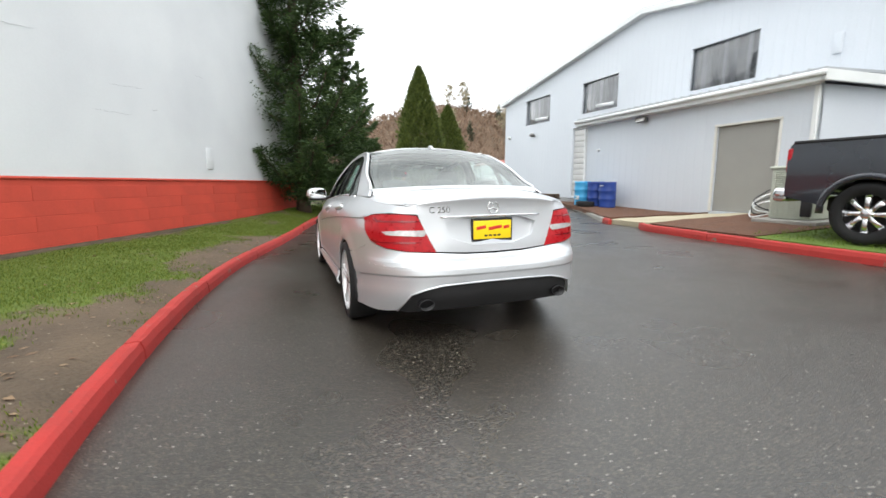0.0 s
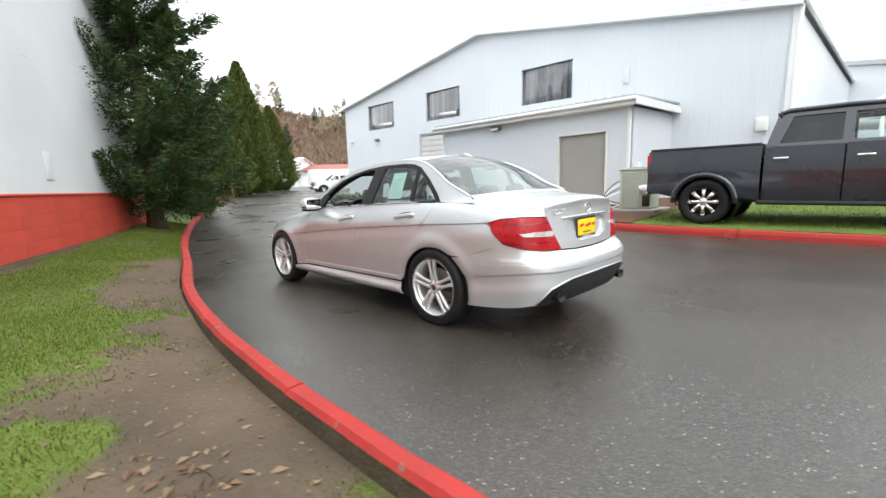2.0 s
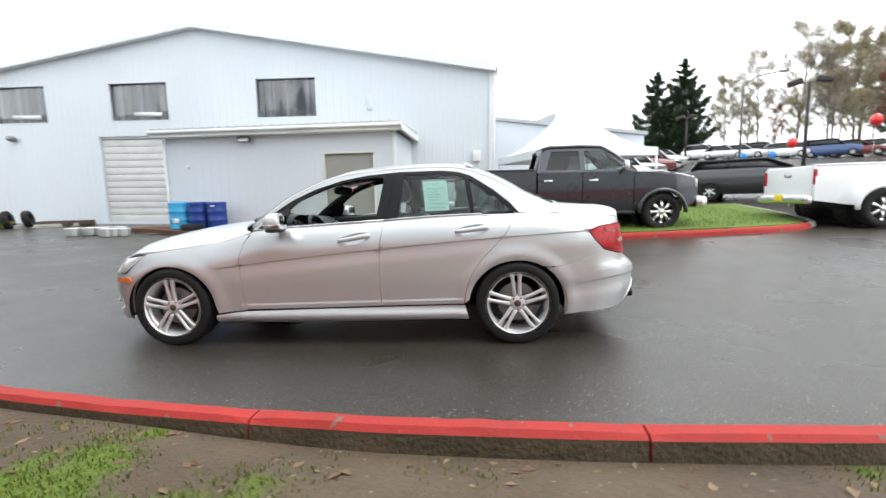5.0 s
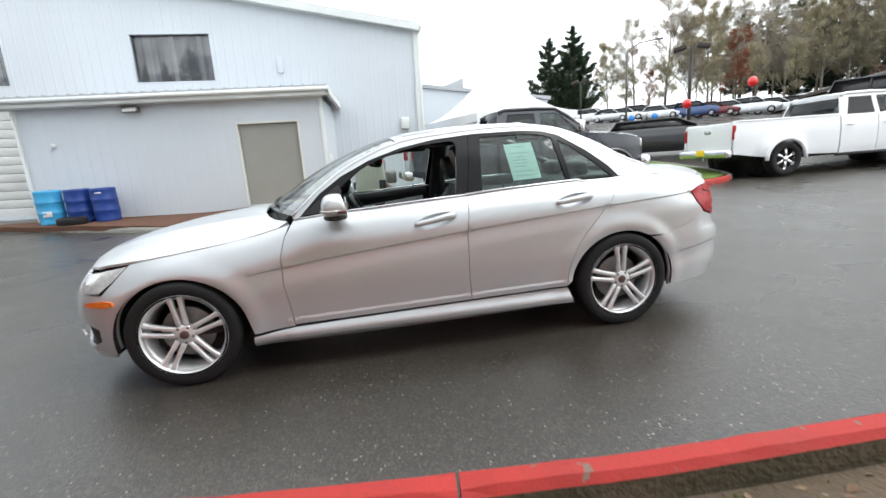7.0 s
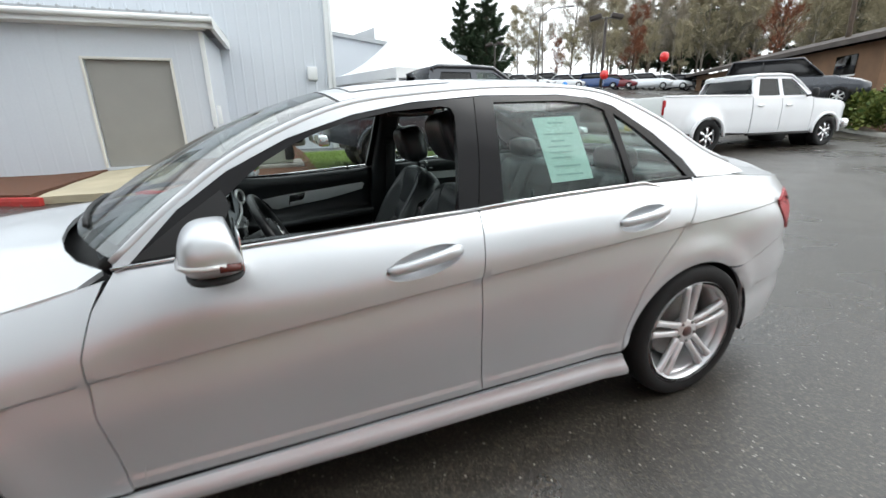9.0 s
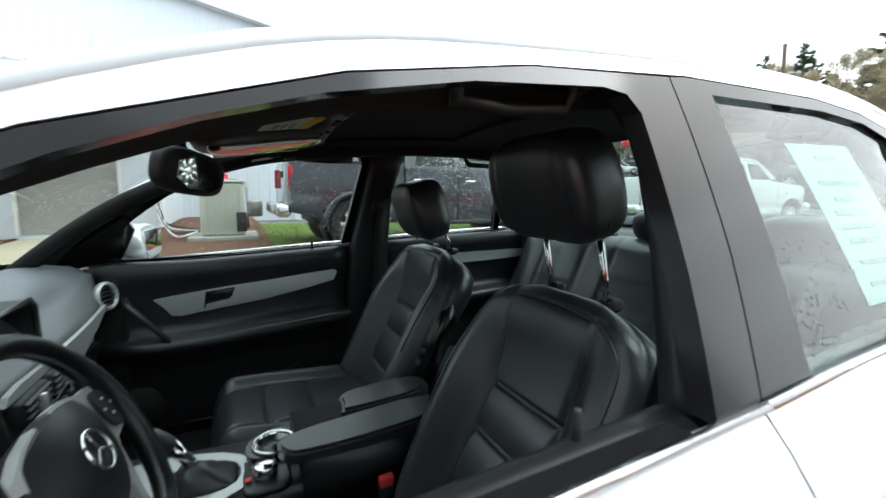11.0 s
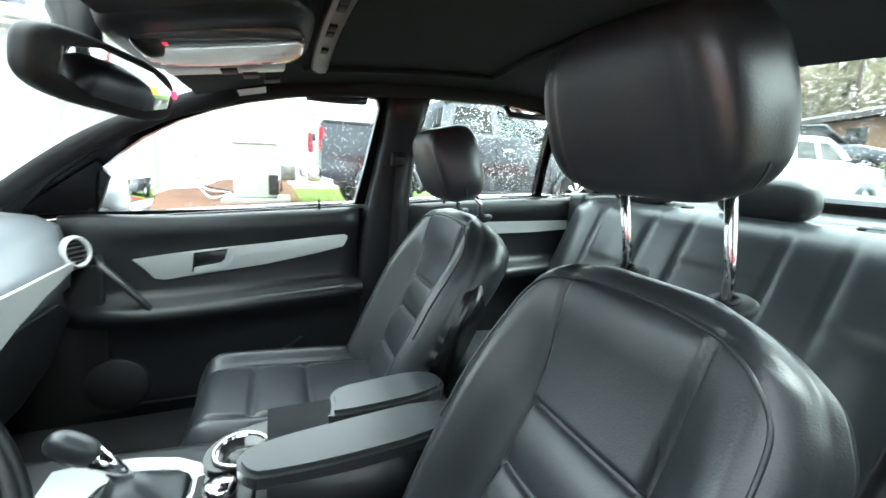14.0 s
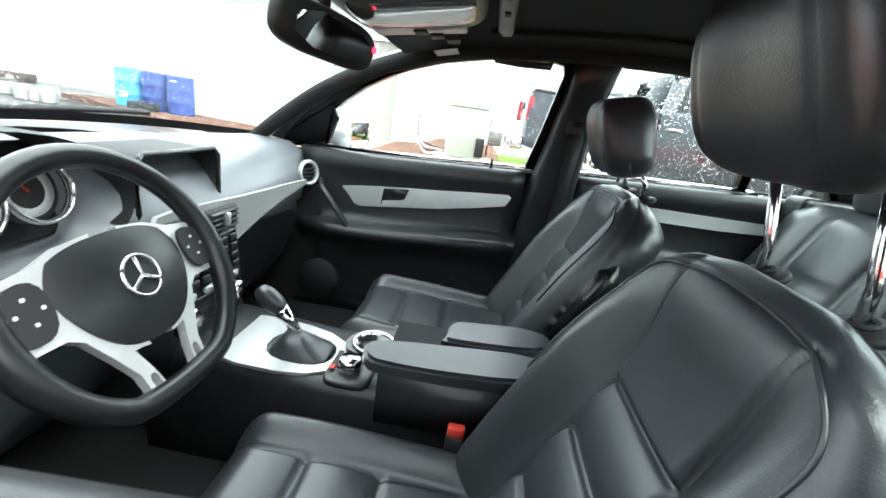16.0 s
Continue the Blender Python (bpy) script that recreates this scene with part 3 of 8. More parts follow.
def blades(name, spots, lo, hi, material, label, seed):
    rng = random.Random(seed)
    v, f = [], []
    for x, y, z in spots:
        a, h, w = rng.uniform(0, 6.28), rng.uniform(lo, hi), rng.uniform(.002, .0045)
        lx, ly = rng.uniform(-.5, .5) * h, rng.uniform(-.5, .5) * h
        c, s = math.cos(a) * w, math.sin(a) * w
        k = len(v)
        v += [(x - c, y - s, z - .004), (x + c, y + s, z - .004), (x + lx * .4 + c * .7, y + ly * .4 + s * .7, z + h * .6), (x + lx * .4 - c * .7, y + ly * .4 - s * .7, z + h * .6), (x + lx, y + ly, z + h)]
        f += [(k, k + 1, k + 2, k + 3), (k + 3, k + 2, k + 4)]
    return tagged(soup(name, v, f, material), label, "grass", kind="stuff")


rng = random.Random(11)
spots = []
while len(spots) < 130000:
    y = rng.uniform(-6, 11)
    x = KX(y)[0] - .1 - rng.random() ** 1.2 * (KX(y)[0] - .1 - wall_x(y))
    if grassiness(x, y) + .3 * noise.noise((x * 6, y * 6, 1)) > rng.uniform(.0, 1.15):
        spots.append((x, y, lawn_z(x, y)))
blades("grass", spots, .008, .026, GRASSBLADE, "short green and yellowish grass blades on the lawn", 12)
v, f = [], []
for k in range(420):
    y = rng.uniform(-4, 5)
    x = KX(y)[0] - .1 - rng.random() ** 1.6 * 1.9
    if k % 3 == 0:
        x, y = -3.05 + rng.gauss(0, .22), -2.35 + rng.gauss(0, .25)
    if x > KX(y)[0] - .1:
        continue
    z, a, r, t = lawn_z(x, y) + .004, rng.uniform(0, 6.28), rng.uniform(.010, .038), rng.uniform(0, .012)
    i = len(v)
    v += [(x + r * math.cos(a), y + r * math.sin(a), z), (x + .5 * r * math.cos(a + 1.6), y + .5 * r * math.sin(a + 1.6), z + t), (x - r * math.cos(a), y - r * math.sin(a), z), (x + .5 * r * math.cos(a - 1.6), y + .5 * r * math.sin(a - 1.6), z + t * .5)]
    f += [(i, i + 1, i + 2), (i, i + 2, i + 3)]
tagged(soup("leaf_litter", v, f, LITTER), "dry brown leaves scattered on bare soil", "leaves", kind="stuff")
# flower bed, island grass and walkway
MULCH = mat("red_brown_bark_mulch", (.17, .075, .040), .95, 0, .4, 5, 45, 1.0, .03, second=(.10, .048, .028), spread=.9)


def bed(name, poly, z, material, label, category, step=.25):
    def lift(a, b, c):
        return Vector((a, b, height(a, b) + z + .02 * noise.noise((a * 1.5, b * 1.5, 5)) - c))
    return tagged(part(name, sheet(poly, lift, step, depth=.12), material), label, category, kind="structure")


bed("flower_bed", [(6.9, 4.45), (7.6, 5.75), (8.55, 7.75), (9.3, 9.7), (9.55, 10.6), (10.4, 10.4), (10.0, 3.85), (8.2, 3.9), (6.6, 3.95)], .16, MULCH, "red-brown bark mulch bed by the annex wall", "mulch")
bed("soil_strip", [(5.85, 1.95), (5.6, 1.0), (5.38, -.5), (9.0, -.5), (13.3, -.4), (13.3, 1.6), (10.0, 1.6), (10.0, 2.05), (7.0, 2.1)], .15, MULCH, "red-brown bark mulch round the cooling unit", "mulch")
ISLAND = mat("green_island_turf", (.13, .21, .025), .9, 0, .3, 3, 60, .9, .015, second=(.09, .13, .02), spread=.9)
bed("grass_island", [(5.37, -.5), (5.24, -2.4), (5.19, -4.6), (5.31, -6.6), (5.7, -7.85), (6.2, -8.55), (6.8, -9.0), (8.1, -9.2), (10.0, -9.1), (10.0, -.5)], .135, ISLAND, "bright green grass island under the dark pickup", "grass")
rng = random.Random(21)
spots = []
while len(spots) < 9000:
    x, y = rng.uniform(5.3, 9.5), rng.uniform(-8.4, -.3)
    if x > 5.45 + max(0, -y - 6.5) * .4:
        spots.append((x, y, height(x, y) + .135))
blades("island_grass", spots, .03, .08, leaf_mat("island_grass_blades", (.09, .17, .015), (.24, .33, .05)), "bright green grass blades on the island", 22)
WALK = mat("buff_concrete", (.42, .37, .26), .85, 0, .1, 1.5, 50, .4, .003)
bed("walkway", [(6.1, 2.3), (6.5, 3.85), (8.2, 3.88), (10.0, 3.83), (10.0, 2.07), (7.0, 2.12)], .125, WALK, "buff concrete path up to the annex door", "path")

# ---- the silver sedan: body ----
# Plan of the body at its widest, from the middle of the tail (-3.0) along the side (where u is y) to the middle of the nose (2.76).
PLAN = curve((-3.0, 0, -2.405), (-2.65, .36, -2.385), (-2.40, .60, -2.315), (-2.22, .735, -2.19), (-2.08, .80, -2.05), (-1.90, .838, -1.88), (-1.65, .862, -1.65),
             (-1.38, .874, -1.38), (-1.0, .882, -1.0), (-.4, .885, -.4), (.3, .885, .3), (.8, .882, .8), (1.38, .872, 1.38), (1.6, .855, 1.60), (1.75, .83, 1.75),
             (1.9, .775, 1.89), (2.05, .68, 2.005), (2.25, .50, 2.105), (2.5, .26, 2.165), (2.76, 0, 2.18))
BELT = curve((-3.0, .985), (-2.5, .962), (-2.3, .945), (-2.1, .955), (-1.9, .972), (-1.6, .998), (-1.38, 1.0), (-.8, .99), (-.36, .968), (.2, .942), (.66, .92), (.78, .878), (.9, .846), (1.2, .800),
             (1.4, .776), (1.6, .753), (1.8, .724), (2.0, .70), (2.76, .695))
LOWER = curve((.10, .09), (.16, .055), (.20, .035), (.235, .016), (.29, .012), (.34, .009), (.42, .006), (.55, 0), (.70, .001), (1.1, .001), mono=True)
REAR = curve((.15, .16), (.24, .09), (.32, .035), (.40, .008), (.50, 0), (.55, .008), (.585, .035), (.610, .078), (.63, .098), (.68, .105), (.77, .122), (.88, .136), (.94, .138), (.965, .13), (1.0, .12), mono=True)
FRONT = curve((.12, .10), (.22, .03), (.36, .006), (.45, 0), (.55, .012), (.63, .045), (.70, .10), (.78, .2), mono=True)
CREASE = curve((-2.3, .868), (-1.9, .855), (-1.21, .822), (-.34, .758), (.4, .692), (.85, .645), (1.05, .62))
ARCH = ((1.38, .317), (-1.38, .317))


def skin(u, z, inward, sgn):
    """A place on the lower body, for u along the plan and the height z."""
    x, y = PLAN(u)
    x0, y0 = PLAN(max(u - .02, -3.0))
    x1, y1 = PLAN(min(u + .02, 2.76))
    tx, ty = x1 - x0, y1 - y0
    k = math.hypot(tx, ty)
    nx, ny = ty / k, -tx / k
    if u <= -2.99:
        nx, ny = 0.0, -1.0
    if u >= 2.75:
        nx, ny = 0.0, 1.0
    w = nx * nx
    top = BELT(u)[0]
    d = w * (LOWER(z)[0] + .10 * max(0.0, (z - (top - .2)) / .2) ** 2.2)
    d += (1 - w) * (REAR(z)[0] if ny < 0 else FRONT(z)[0])
    if -2.2 < u < 1.05:
        c = CREASE(u)[0]
        fade = step01((1.05 - u) / .35) * step01((u + 2.2) / .2)
        d += fade * .010 * step01((c + .003 - z) / .007) * (1 - step01((c - z) / .12))
    if -1.05 < u < .80:
        zb = .308 - .0145 * u
        d -= .005 * step01((zb + .046 - z) / .014)
    if u < -1.6:
        r = .455 + .05 * step01((-1.7 - u) / .6)
        d += .009 * step01((r + .003 - z) / .012) * (1 - step01((r - z - .06) / .06))
    for cy, cz in ARCH:
        r = math.hypot((u - cy) / 1.0, (z - cz) * 1.1)
        if r < .52:
            d -= .012 * (1 - step01((r - .40) / .11)) - .010 * (1 - step01((r - .36) / .02))
    d += inward
    return Vector((sgn * (x - nx * d), y - ny * d, z))


def tail(q, z, inward):
    return skin(-3.0 + abs(q), z, inward, -1 if q < 0 else 1)


def nose(q, z, inward):
    return skin(2.76 - abs(q), z, inward, -1 if q < 0 else 1)


def pane(y, z, inward, sgn):
    """A place on the side of the upper body."""
    h = z - BELT(y)[0]
    base = skin(min(max(y, -1.75), .8), BELT(y)[0], 0, 1)
    x = base.x - .40 * h - .28 * h * h - .032 * (1 - math.exp(-max(0.0, h) / .045)) * step01((-1.34 - y) / .24) - inward
    return Vector((sgn * x, y, z))


# Upper outline of the side: foot of the windscreen pillar, roof edge, foot of the rear pillar (y, z, bow of the middle, crown of the middle).
RAIL = curve((0.0, .70, .930, .25, .034), (.12, .53, 1.075, .17, .050), (.24, .34, 1.200, .10, .058), (.36, .06, 1.312, .05, .060), (.48, -.22, 1.352, .01, .062), (.60, -.62, 1.374, 0, .058),
             (.72, -1.0, 1.350, -.03, .055), (.82, -1.24, 1.255, -.05, .045), (.92, -1.46, 1.130, -.08, .035), (1.0, -1.66, 1.045, -.10, .022))


def rail(k, sgn):
    y, z, *_ = RAIL(k)
    return pane(y, z, 0.012, sgn)


def upper(k, a, inward=0.0):
    """A place on the windscreen, roof and rear glass: k along it, a across it from -1 to 1."""
    y, z, bow, crown = RAIL(k)
    e = pane(y, z, .02, 1)
    f = 1 - abs(a) ** 2.2
    return Vector((a * e.x, y + bow * f, z + .004 + crown * f - inward))


def edge_rows(us):
    pts = [skin(u, BELT(u)[0], 0, 1) for u in us]
    return curve(*[(p.y, p.x, p.z) for p in pts])


REAR_EDGE = edge_rows([-1.4, -1.55, -1.7, -1.85, -2.0, -2.12, -2.24, -2.36, -2.5, -2.65, -2.8, -2.93])
FRONT_EDGE = edge_rows([.55, .8, 1.0, 1.2, 1.4, 1.56, 1.7, 1.85, 2.0, 2.15, 2.3, 2.5, 2.65])
DECK_MID = curve((-2.30, .985), (-2.2, 1.012), (-2.0, 1.035), (-1.75, 1.055), (-1.5, 1.07))
HOOD_MID = curve((.6, .990), (.95, .966), (1.25, .940), (1.6, .890), (1.9, .822), (2.05, .768), (2.16, .70))


def deck(x, y, inward):
    xe, ze = REAR_EDGE(y)
    a = min(1.0, abs(x) / max(.05, xe))
    return Vector((x, y, ze + (DECK_MID(y)[0] - ze) * (1 - a ** 2.6) - inward))


def bonnet(x, y, inward):
    xe, ze = FRONT_EDGE(y)
    a = min(1.0, abs(x) / max(.05, xe))
    ridge = .45 + .12 * (1.0 - y)
    return Vector((x, y, ze + (HOOD_MID(y)[0] - ze) * (1 - a ** 2.1) + .006 * math.exp(-((abs(x) - ridge) / .04) ** 2) - inward))


def arch(cy, a0, a1, n=18, ry=.365, rz=.332, cz=.317):
    return [(cy + ry * math.cos(math.radians(a0 + (a1 - a0) * k / n)), cz + rz * math.sin(math.radians(a0 + (a1 - a0) * k / n))) for k in range(n + 1)]


CREASE_LINES = [[(-2.1 + .03 * k, CREASE(-2.1 + .03 * k)[0] + d) for k in range(104)] for d in (.004, -.0005, -.005)] + [[(-1.04 + .04 * k, .308 - .0145 * (-1.04 + .04 * k) + d) for k in range(47)] for d in (.047, .039, .031)]
sedan = thing("sedan", "silver four-door sedan, driver's window down, parked on wet asphalt", "car")
GAP = .0018
FRONT_DOOR = [(.70, .912), (.75, .83), (.782, .72), (.787, .55), (.768, .41), (.757, .298), (.2, .305), (-.335, .315), (-.33, .5), (-.335, .75), (-.365, .968), (-.1, .957), (.2, .942), (.45, .93)]
REAR_DOOR = [(-.365, .968), (-.335, .75), (-.33, .5), (-.335, .315), (-.7, .32), (-.975, .325), (-.985, .40), (-1.01, .49), (-1.055, .585), (-1.12, .67), (-1.21, .76), (-1.29, .845), (-1.345, .93), (-1.372, .998), (-1.1, .998), (-.8, .99), (-.55, .98)]
QUARTER = [(-1.372, 1.0), (-1.345, .93), (-1.29, .845), (-1.21, .76), (-1.12, .67), (-1.055, .585), (-1.01, .49), (-.985, .40), (-.978, .325)] + arch(-1.38, 0, 121)[1:] + \
    [(-1.70, .598), (-1.83, .63), (-1.95, .665), (-2.08, .70), (-1.99, .79), (-1.948, .862), (-2.05, .888), (-2.2, .898), (-2.44, .888), (-2.42, .955), (-2.3, .946), (-2.1, .955), (-1.9, .972), (-1.6, .998)]
FENDER = [(.722, .892), (.75, .83), (.782, .72), (.787, .55), (.768, .41), (.757, .29), (.99, .268)] + arch(1.38, 172, 35) + [(1.80, .585), (1.72, .665), (1.655, .742), (1.4, .774), (1.2, .798), (.9, .844), (.80, .870)]
LAMP = [(-1.948, .862), (-1.99, .79), (-2.08, .712), (-2.2, .676), (-2.35, .655), (-2.585, .642), (-2.53, .735), (-2.48, .82), (-2.43, .882), (-2.3, .892), (-2.15, .893), (-2.05, .886)]
HEADLAMP = [(1.66, .736), (1.725, .662), (1.81, .60), (1.95, .59), (2.08, .64), (2.06, .69), (1.9, .703), (1.76, .722)]
SILL = [(.998, .19), (.992, .258), (.757, .284), (.2, .295), (-.335, .304), (-.98, .314), (-1.012, .21), (-.4, .19), (.4, .185)]
WIN_OUT = [(.66, .925), (.535, 1.05), (.40, 1.142), (.22, 1.226), (.01, 1.290), (-.2, 1.326), (-.47, 1.346), (-.8, 1.346), (-.94, 1.331), (-1.04, 1.300), (-1.21, 1.188), (-1.34, 1.08), (-1.405, 1.004)]
WIN_FRONT = [(.455, .947), (.425, 1.06), (.365, 1.112), (.295, 1.162), (.205, 1.209), (.125, 1.240), (.03, 1.268), (-.12, 1.297), (-.30, 1.311), (-.334, 1.305), (-.345, 1.282), (-.318, 1.10), (-.292, .968), (.1, .954)]
WIN_REAR = [(-.508, 1.322), (-.80, 1.323), (-.925, 1.311), (-.99, 1.286), (-1.035, 1.00), (-.7, .99), (-.465, .982)]
WIN_QUARTER = [(-1.03, 1.272), (-1.12, 1.212), (-1.25, 1.108), (-1.35, 1.012), (-1.065, 1.004)]
B_LINE = [(-.365, .968), (-.40, 1.12), (-.434, 1.342)]
FRAME_F = [p for p in WIN_OUT if p[0] > -.43] + B_LINE[::-1] + [(-.1, .957), (.2, .942), (.45, .93)]
FRAME_R = B_LINE + [p for p in WIN_OUT if p[0] < -.46] + [(-1.1, .998), (-.8, .99), (-.55, .98)]


def bowl(cy, cz, ry, rz, slope):
    return [(cy + ry * math.cos(t) , cz + rz * math.sin(t) - slope * ry * math.cos(t)) for t in (2 * math.pi * k / 24 for k in range(24))]


for sgn in (-1, 1):
    near = sgn < 0

    def side(u, z, inward, sgn=sgn):
        return skin(u, z, inward, sgn)

    def upside(y, z, inward, sgn=sgn):
        return pane(y, z, inward, sgn)

    # dark inner skin behind the gaps
    SHELL = [(-2.3, .66), (-2.2, .9), (-1.6, .99), (-.36, .955), (.66, .90), (.78, .855), (.9, .825), (1.2, .778), (1.6, .73), (1.75, .70), (1.95, .6), (1.95, .35)] + arch(1.38, -5, 185, ry=.40, rz=.37) + arch(-1.38, -5, 185, ry=.40, rz=.37) + [(-2.2, .36)]
    part("inner_shell", sheet(SHELL, lambda a, b, c: side(a, b, c + .03), .05, rim=False), DARK, sedan, "dark seams behind the body panels")
    part("front_fender", sheet(shrink(FENDER, GAP), side, .026, lines=CREASE_LINES), SILVER, sedan)
    part("rear_quarter_panel", sheet(shrink(QUARTER, GAP), side, .026, lines=CREASE_LINES), SILVER, sedan)
    part("side_sill", sheet(shrink(SILL, .001), lambda a, b, c: side(a, b, c - .006 - .024 * step01((.302 - b) / .055) * step01((b - .175) / .05)), .016, lines=[[(q, z) for q in np.linspace(-.98, .98, 60)] for z in (.222, .246)]), SILVER, sedan)
    HF = bowl(-.14, .838, .135, .042, .16)
    HR = bowl(-1.045, .882, .135, .042, .12)
    doors = {}
    for nm, poly, hole, win_frame, wins in (("front_door", FRONT_DOOR, HF, FRAME_F, [WIN_FRONT]), ("rear_door", REAR_DOOR, HR, FRAME_R, [WIN_REAR, WIN_QUARTER])):
        door = part(nm, sheet(shrink(poly, GAP), side, .026, [hole], lines=CREASE_LINES), SILVER, sedan, "" if nm == "rear_door" else ("silver door with its window wound down" if near else ""))
        doors[nm] = door
        cy, cz = (-.14, .838) if nm == "front_door" else (-1.045, .882)
        sl = .16 if nm == "front_door" else .12

        def dish(a, b, c, cy=cy, cz=cz, sl=sl, side=side):
            r = math.hypot((a - cy) / .135, (b - cz + sl * (a - cy)) / .042)
            return side(a, b, .024 * (1 - min(1, r) ** 3) + c)
        part("handle_recess", sheet(hole, dish, .014, rim=False), SILVER, door)
        pts = []
        for k in range(13):
            f = k / 12
            y = cy + .125 - .25 * f
            p = side(y, cz + .008 - sl * (y - cy), -.012 - .018 * math.sin(math.pi * min(1, max(0, (f - .02) / .96))) ** .5 + .012)
            pts.append(p)
        part("handle", tube(pts, [.008] + [.0135 + .004 * (k / 12) for k in range(11)] + [.012], 10, flat=1.25), SILVER, door, "silver pull handle")
        part("window_frame", sheet(shrink(win_frame, .0015), upside, .03, wins, depth=.03), FRAMEBLACK, door, "gloss black window frame")
        belt_pts = [p for p in (poly if nm == "front_door" else REAR_DOOR) if p[1] > .905]
        belt_pts = sorted(belt_pts)
        part("belt_trim", tube([upside(y, z + .006, -.006) for y, z in belt_pts], .006, 6), CHROME, door, "thin chrome strip under the window")
        if nm == "rear_door":
            part("glass", sheet(WIN_REAR, lambda a, b, c: upside(a, b, c + .008), .08, depth=.004), WETGLASS, door, "rain-beaded tinted glass")
            part("glass", sheet(WIN_QUARTER, lambda a, b, c: upside(a, b, c + .008), .08, depth=.004), WETGLASS, door, "rain-beaded tinted glass")
        elif not near:
            part("glass", sheet(WIN_FRONT, lambda a, b, c: upside(a, b, c + .010), .08, depth=.004), GLASS, door, "glass with fine rain drops")
    # roof side, with pillars
    ROOF_SIDE = [tuple(RAIL(k / 30)[:2]) for k in range(31)] + [(-1.74, 1.0), (-1.6, .998), (-1.405, 1.003)] + WIN_OUT[::-1] + [(.70, .918)]
    part("roof_side", sheet(shrink(ROOF_SIDE, .001), upside, .03, depth=.02), SILVER, sedan, "silver roof side with its pillars")
    part("roof_rail", tube([rail(k / 40, sgn) for k in range(41)], .0145, 10), SILVER, sedan)
    part("rain_gutter", tube([upper(k / 40, sgn * .955, -.002) for k in range(13, 30)], .003, 6), DARK, sedan, "thin black roof gutter strip")
    # lamps
    lamp = part("tail_lamp", sheet(shrink(LAMP, .002), lambda a, b, c: side(a, b, c - .006), .025), REDLENS, sedan, "red tail lamp with a clear band")
    part("clear_band", sheet([(-2.18, .782), (-2.21, .760), (-2.49, .748), (-2.51, .768), (-2.495, .788), (-2.3, .79)], lambda a, b, c: side(a, b, c - .010), .03, depth=.008), CLEARLENS, lamp, "clear reversing lamp")
    for zz in (.71, .845):
        part("lens_rib", sheet([(-2.08, zz + .02), (-2.12, zz - .003), (-2.47, zz - .003), (-2.45, zz + .004), (-2.14, zz + .006)], lambda a, b, c: side(a, b, c - .009), .03, depth=.004), mat("dark_red_lens", (.2, .006, .012), .15, coat=1) if zz == .71 and near else bpy.data.materials["dark_red_lens"], lamp)
    part("headlamp", sheet(shrink(HEADLAMP, .002), lambda a, b, c: side(a, b, c - .002), .03), CLEARLENS, sedan, "clear wrap-round headlamp")
    part("side_marker", sheet(soften([(1.71, .522), (1.72, .565), (1.92, .55), (1.92, .525)]), lambda a, b, c: side(a, b, c - .010), .03), ORANGELENS, sedan, "orange side marker lamp")
    # wheel housings
    for cy, cz in ARCH:
        bm = bmesh.new()
        for k in range(24):
            a0, a1 = math.radians(-12 + 204 * k / 24), math.radians(-12 + 204 * (k + 1) / 24)
            q = [(sgn * x, cy + .372 * math.cos(a), cz + .34 * math.sin(a)) for x, a in ((.50, a0), (.865, a0), (.865, a1), (.50, a1))]
            bm.faces.new([bm.verts.new(p) for p in q])
        bm.faces.new([bm.verts.new((sgn * .50, cy + .372 * math.cos(math.radians(-12 + 204 * k / 24)), cz + .34 * math.sin(math.radians(-12 + 204 * k / 24)))) for k in range(25)])
        bmesh.ops.remove_doubles(bm, verts=bm.verts[:], dist=.0005)
        part("wheel_housing", bm, DARK, sedan, "black wheel housing")
    # door mirror
    mm = bmesh.new()
    pillow((.222, .156, .134), 3.0, 12, None, mm)
    for v in mm.verts:
        q = v.co.z / .067
        v.co.y = max(v.co.y, -.052 - .016 * -min(0.0, q) + .012 * max(0.0, q))
        v.co.x *= 1 - .08 * max(0.0, q) - .05 * max(0.0, -q)
        v.co.y *= 1 - .18 * max(0.0, q)
        v.co.z -= .0035 * math.exp(-((v.co.z + .018) / .006) ** 2)
    at_mirror = pose(sgn * .940, .434, .990, 0, 0, sgn * -8)
    mm.transform(at_mirror)
    door_mirror = part("door_mirror", mm, SILVER, doors["front_door"], "silver door mirror on a black foot")
    part("mirror_foot", tube([pane(.49, .945, -.005, sgn), Vector((sgn * .84, .455, .935)), Vector((sgn * .92, .45, .932))], [.03, .026, .03], 10, flat=.6), DARK, door_mirror)
    wrap = [(sgn * -.06, .078, -.022), (0, .0805, -.022), (sgn * .06, .077, -.022), (sgn * .094, .060, -.022), (sgn * .111, .02, -.022), (sgn * .1135, -.02, -.022)]
    part("mirror_indicator", tube([at_mirror @ Vector(p) for p in wrap], .0065, 8), CLEARLENS, door_mirror, "clear indicator strip")
    part("indicator_end", tube([at_mirror @ Vector(p) for p in ((sgn * .1115, -.005, -.026), (sgn * .112, -.05, -.028))], .010, 8), mat("smoked_red_lens", (.10, .025, .02), .2) if "smoked_red_lens" not in bpy.data.materials else bpy.data.materials["smoked_red_lens"], door_mirror, "smoked indicator end")
    part("mirror_glass", box((.18, .004, .096), tuple(at_mirror @ Vector((0, -.056, 0))), .0015, (0, 0, sgn * -8)), MIRROR, door_mirror, "mirror glass")
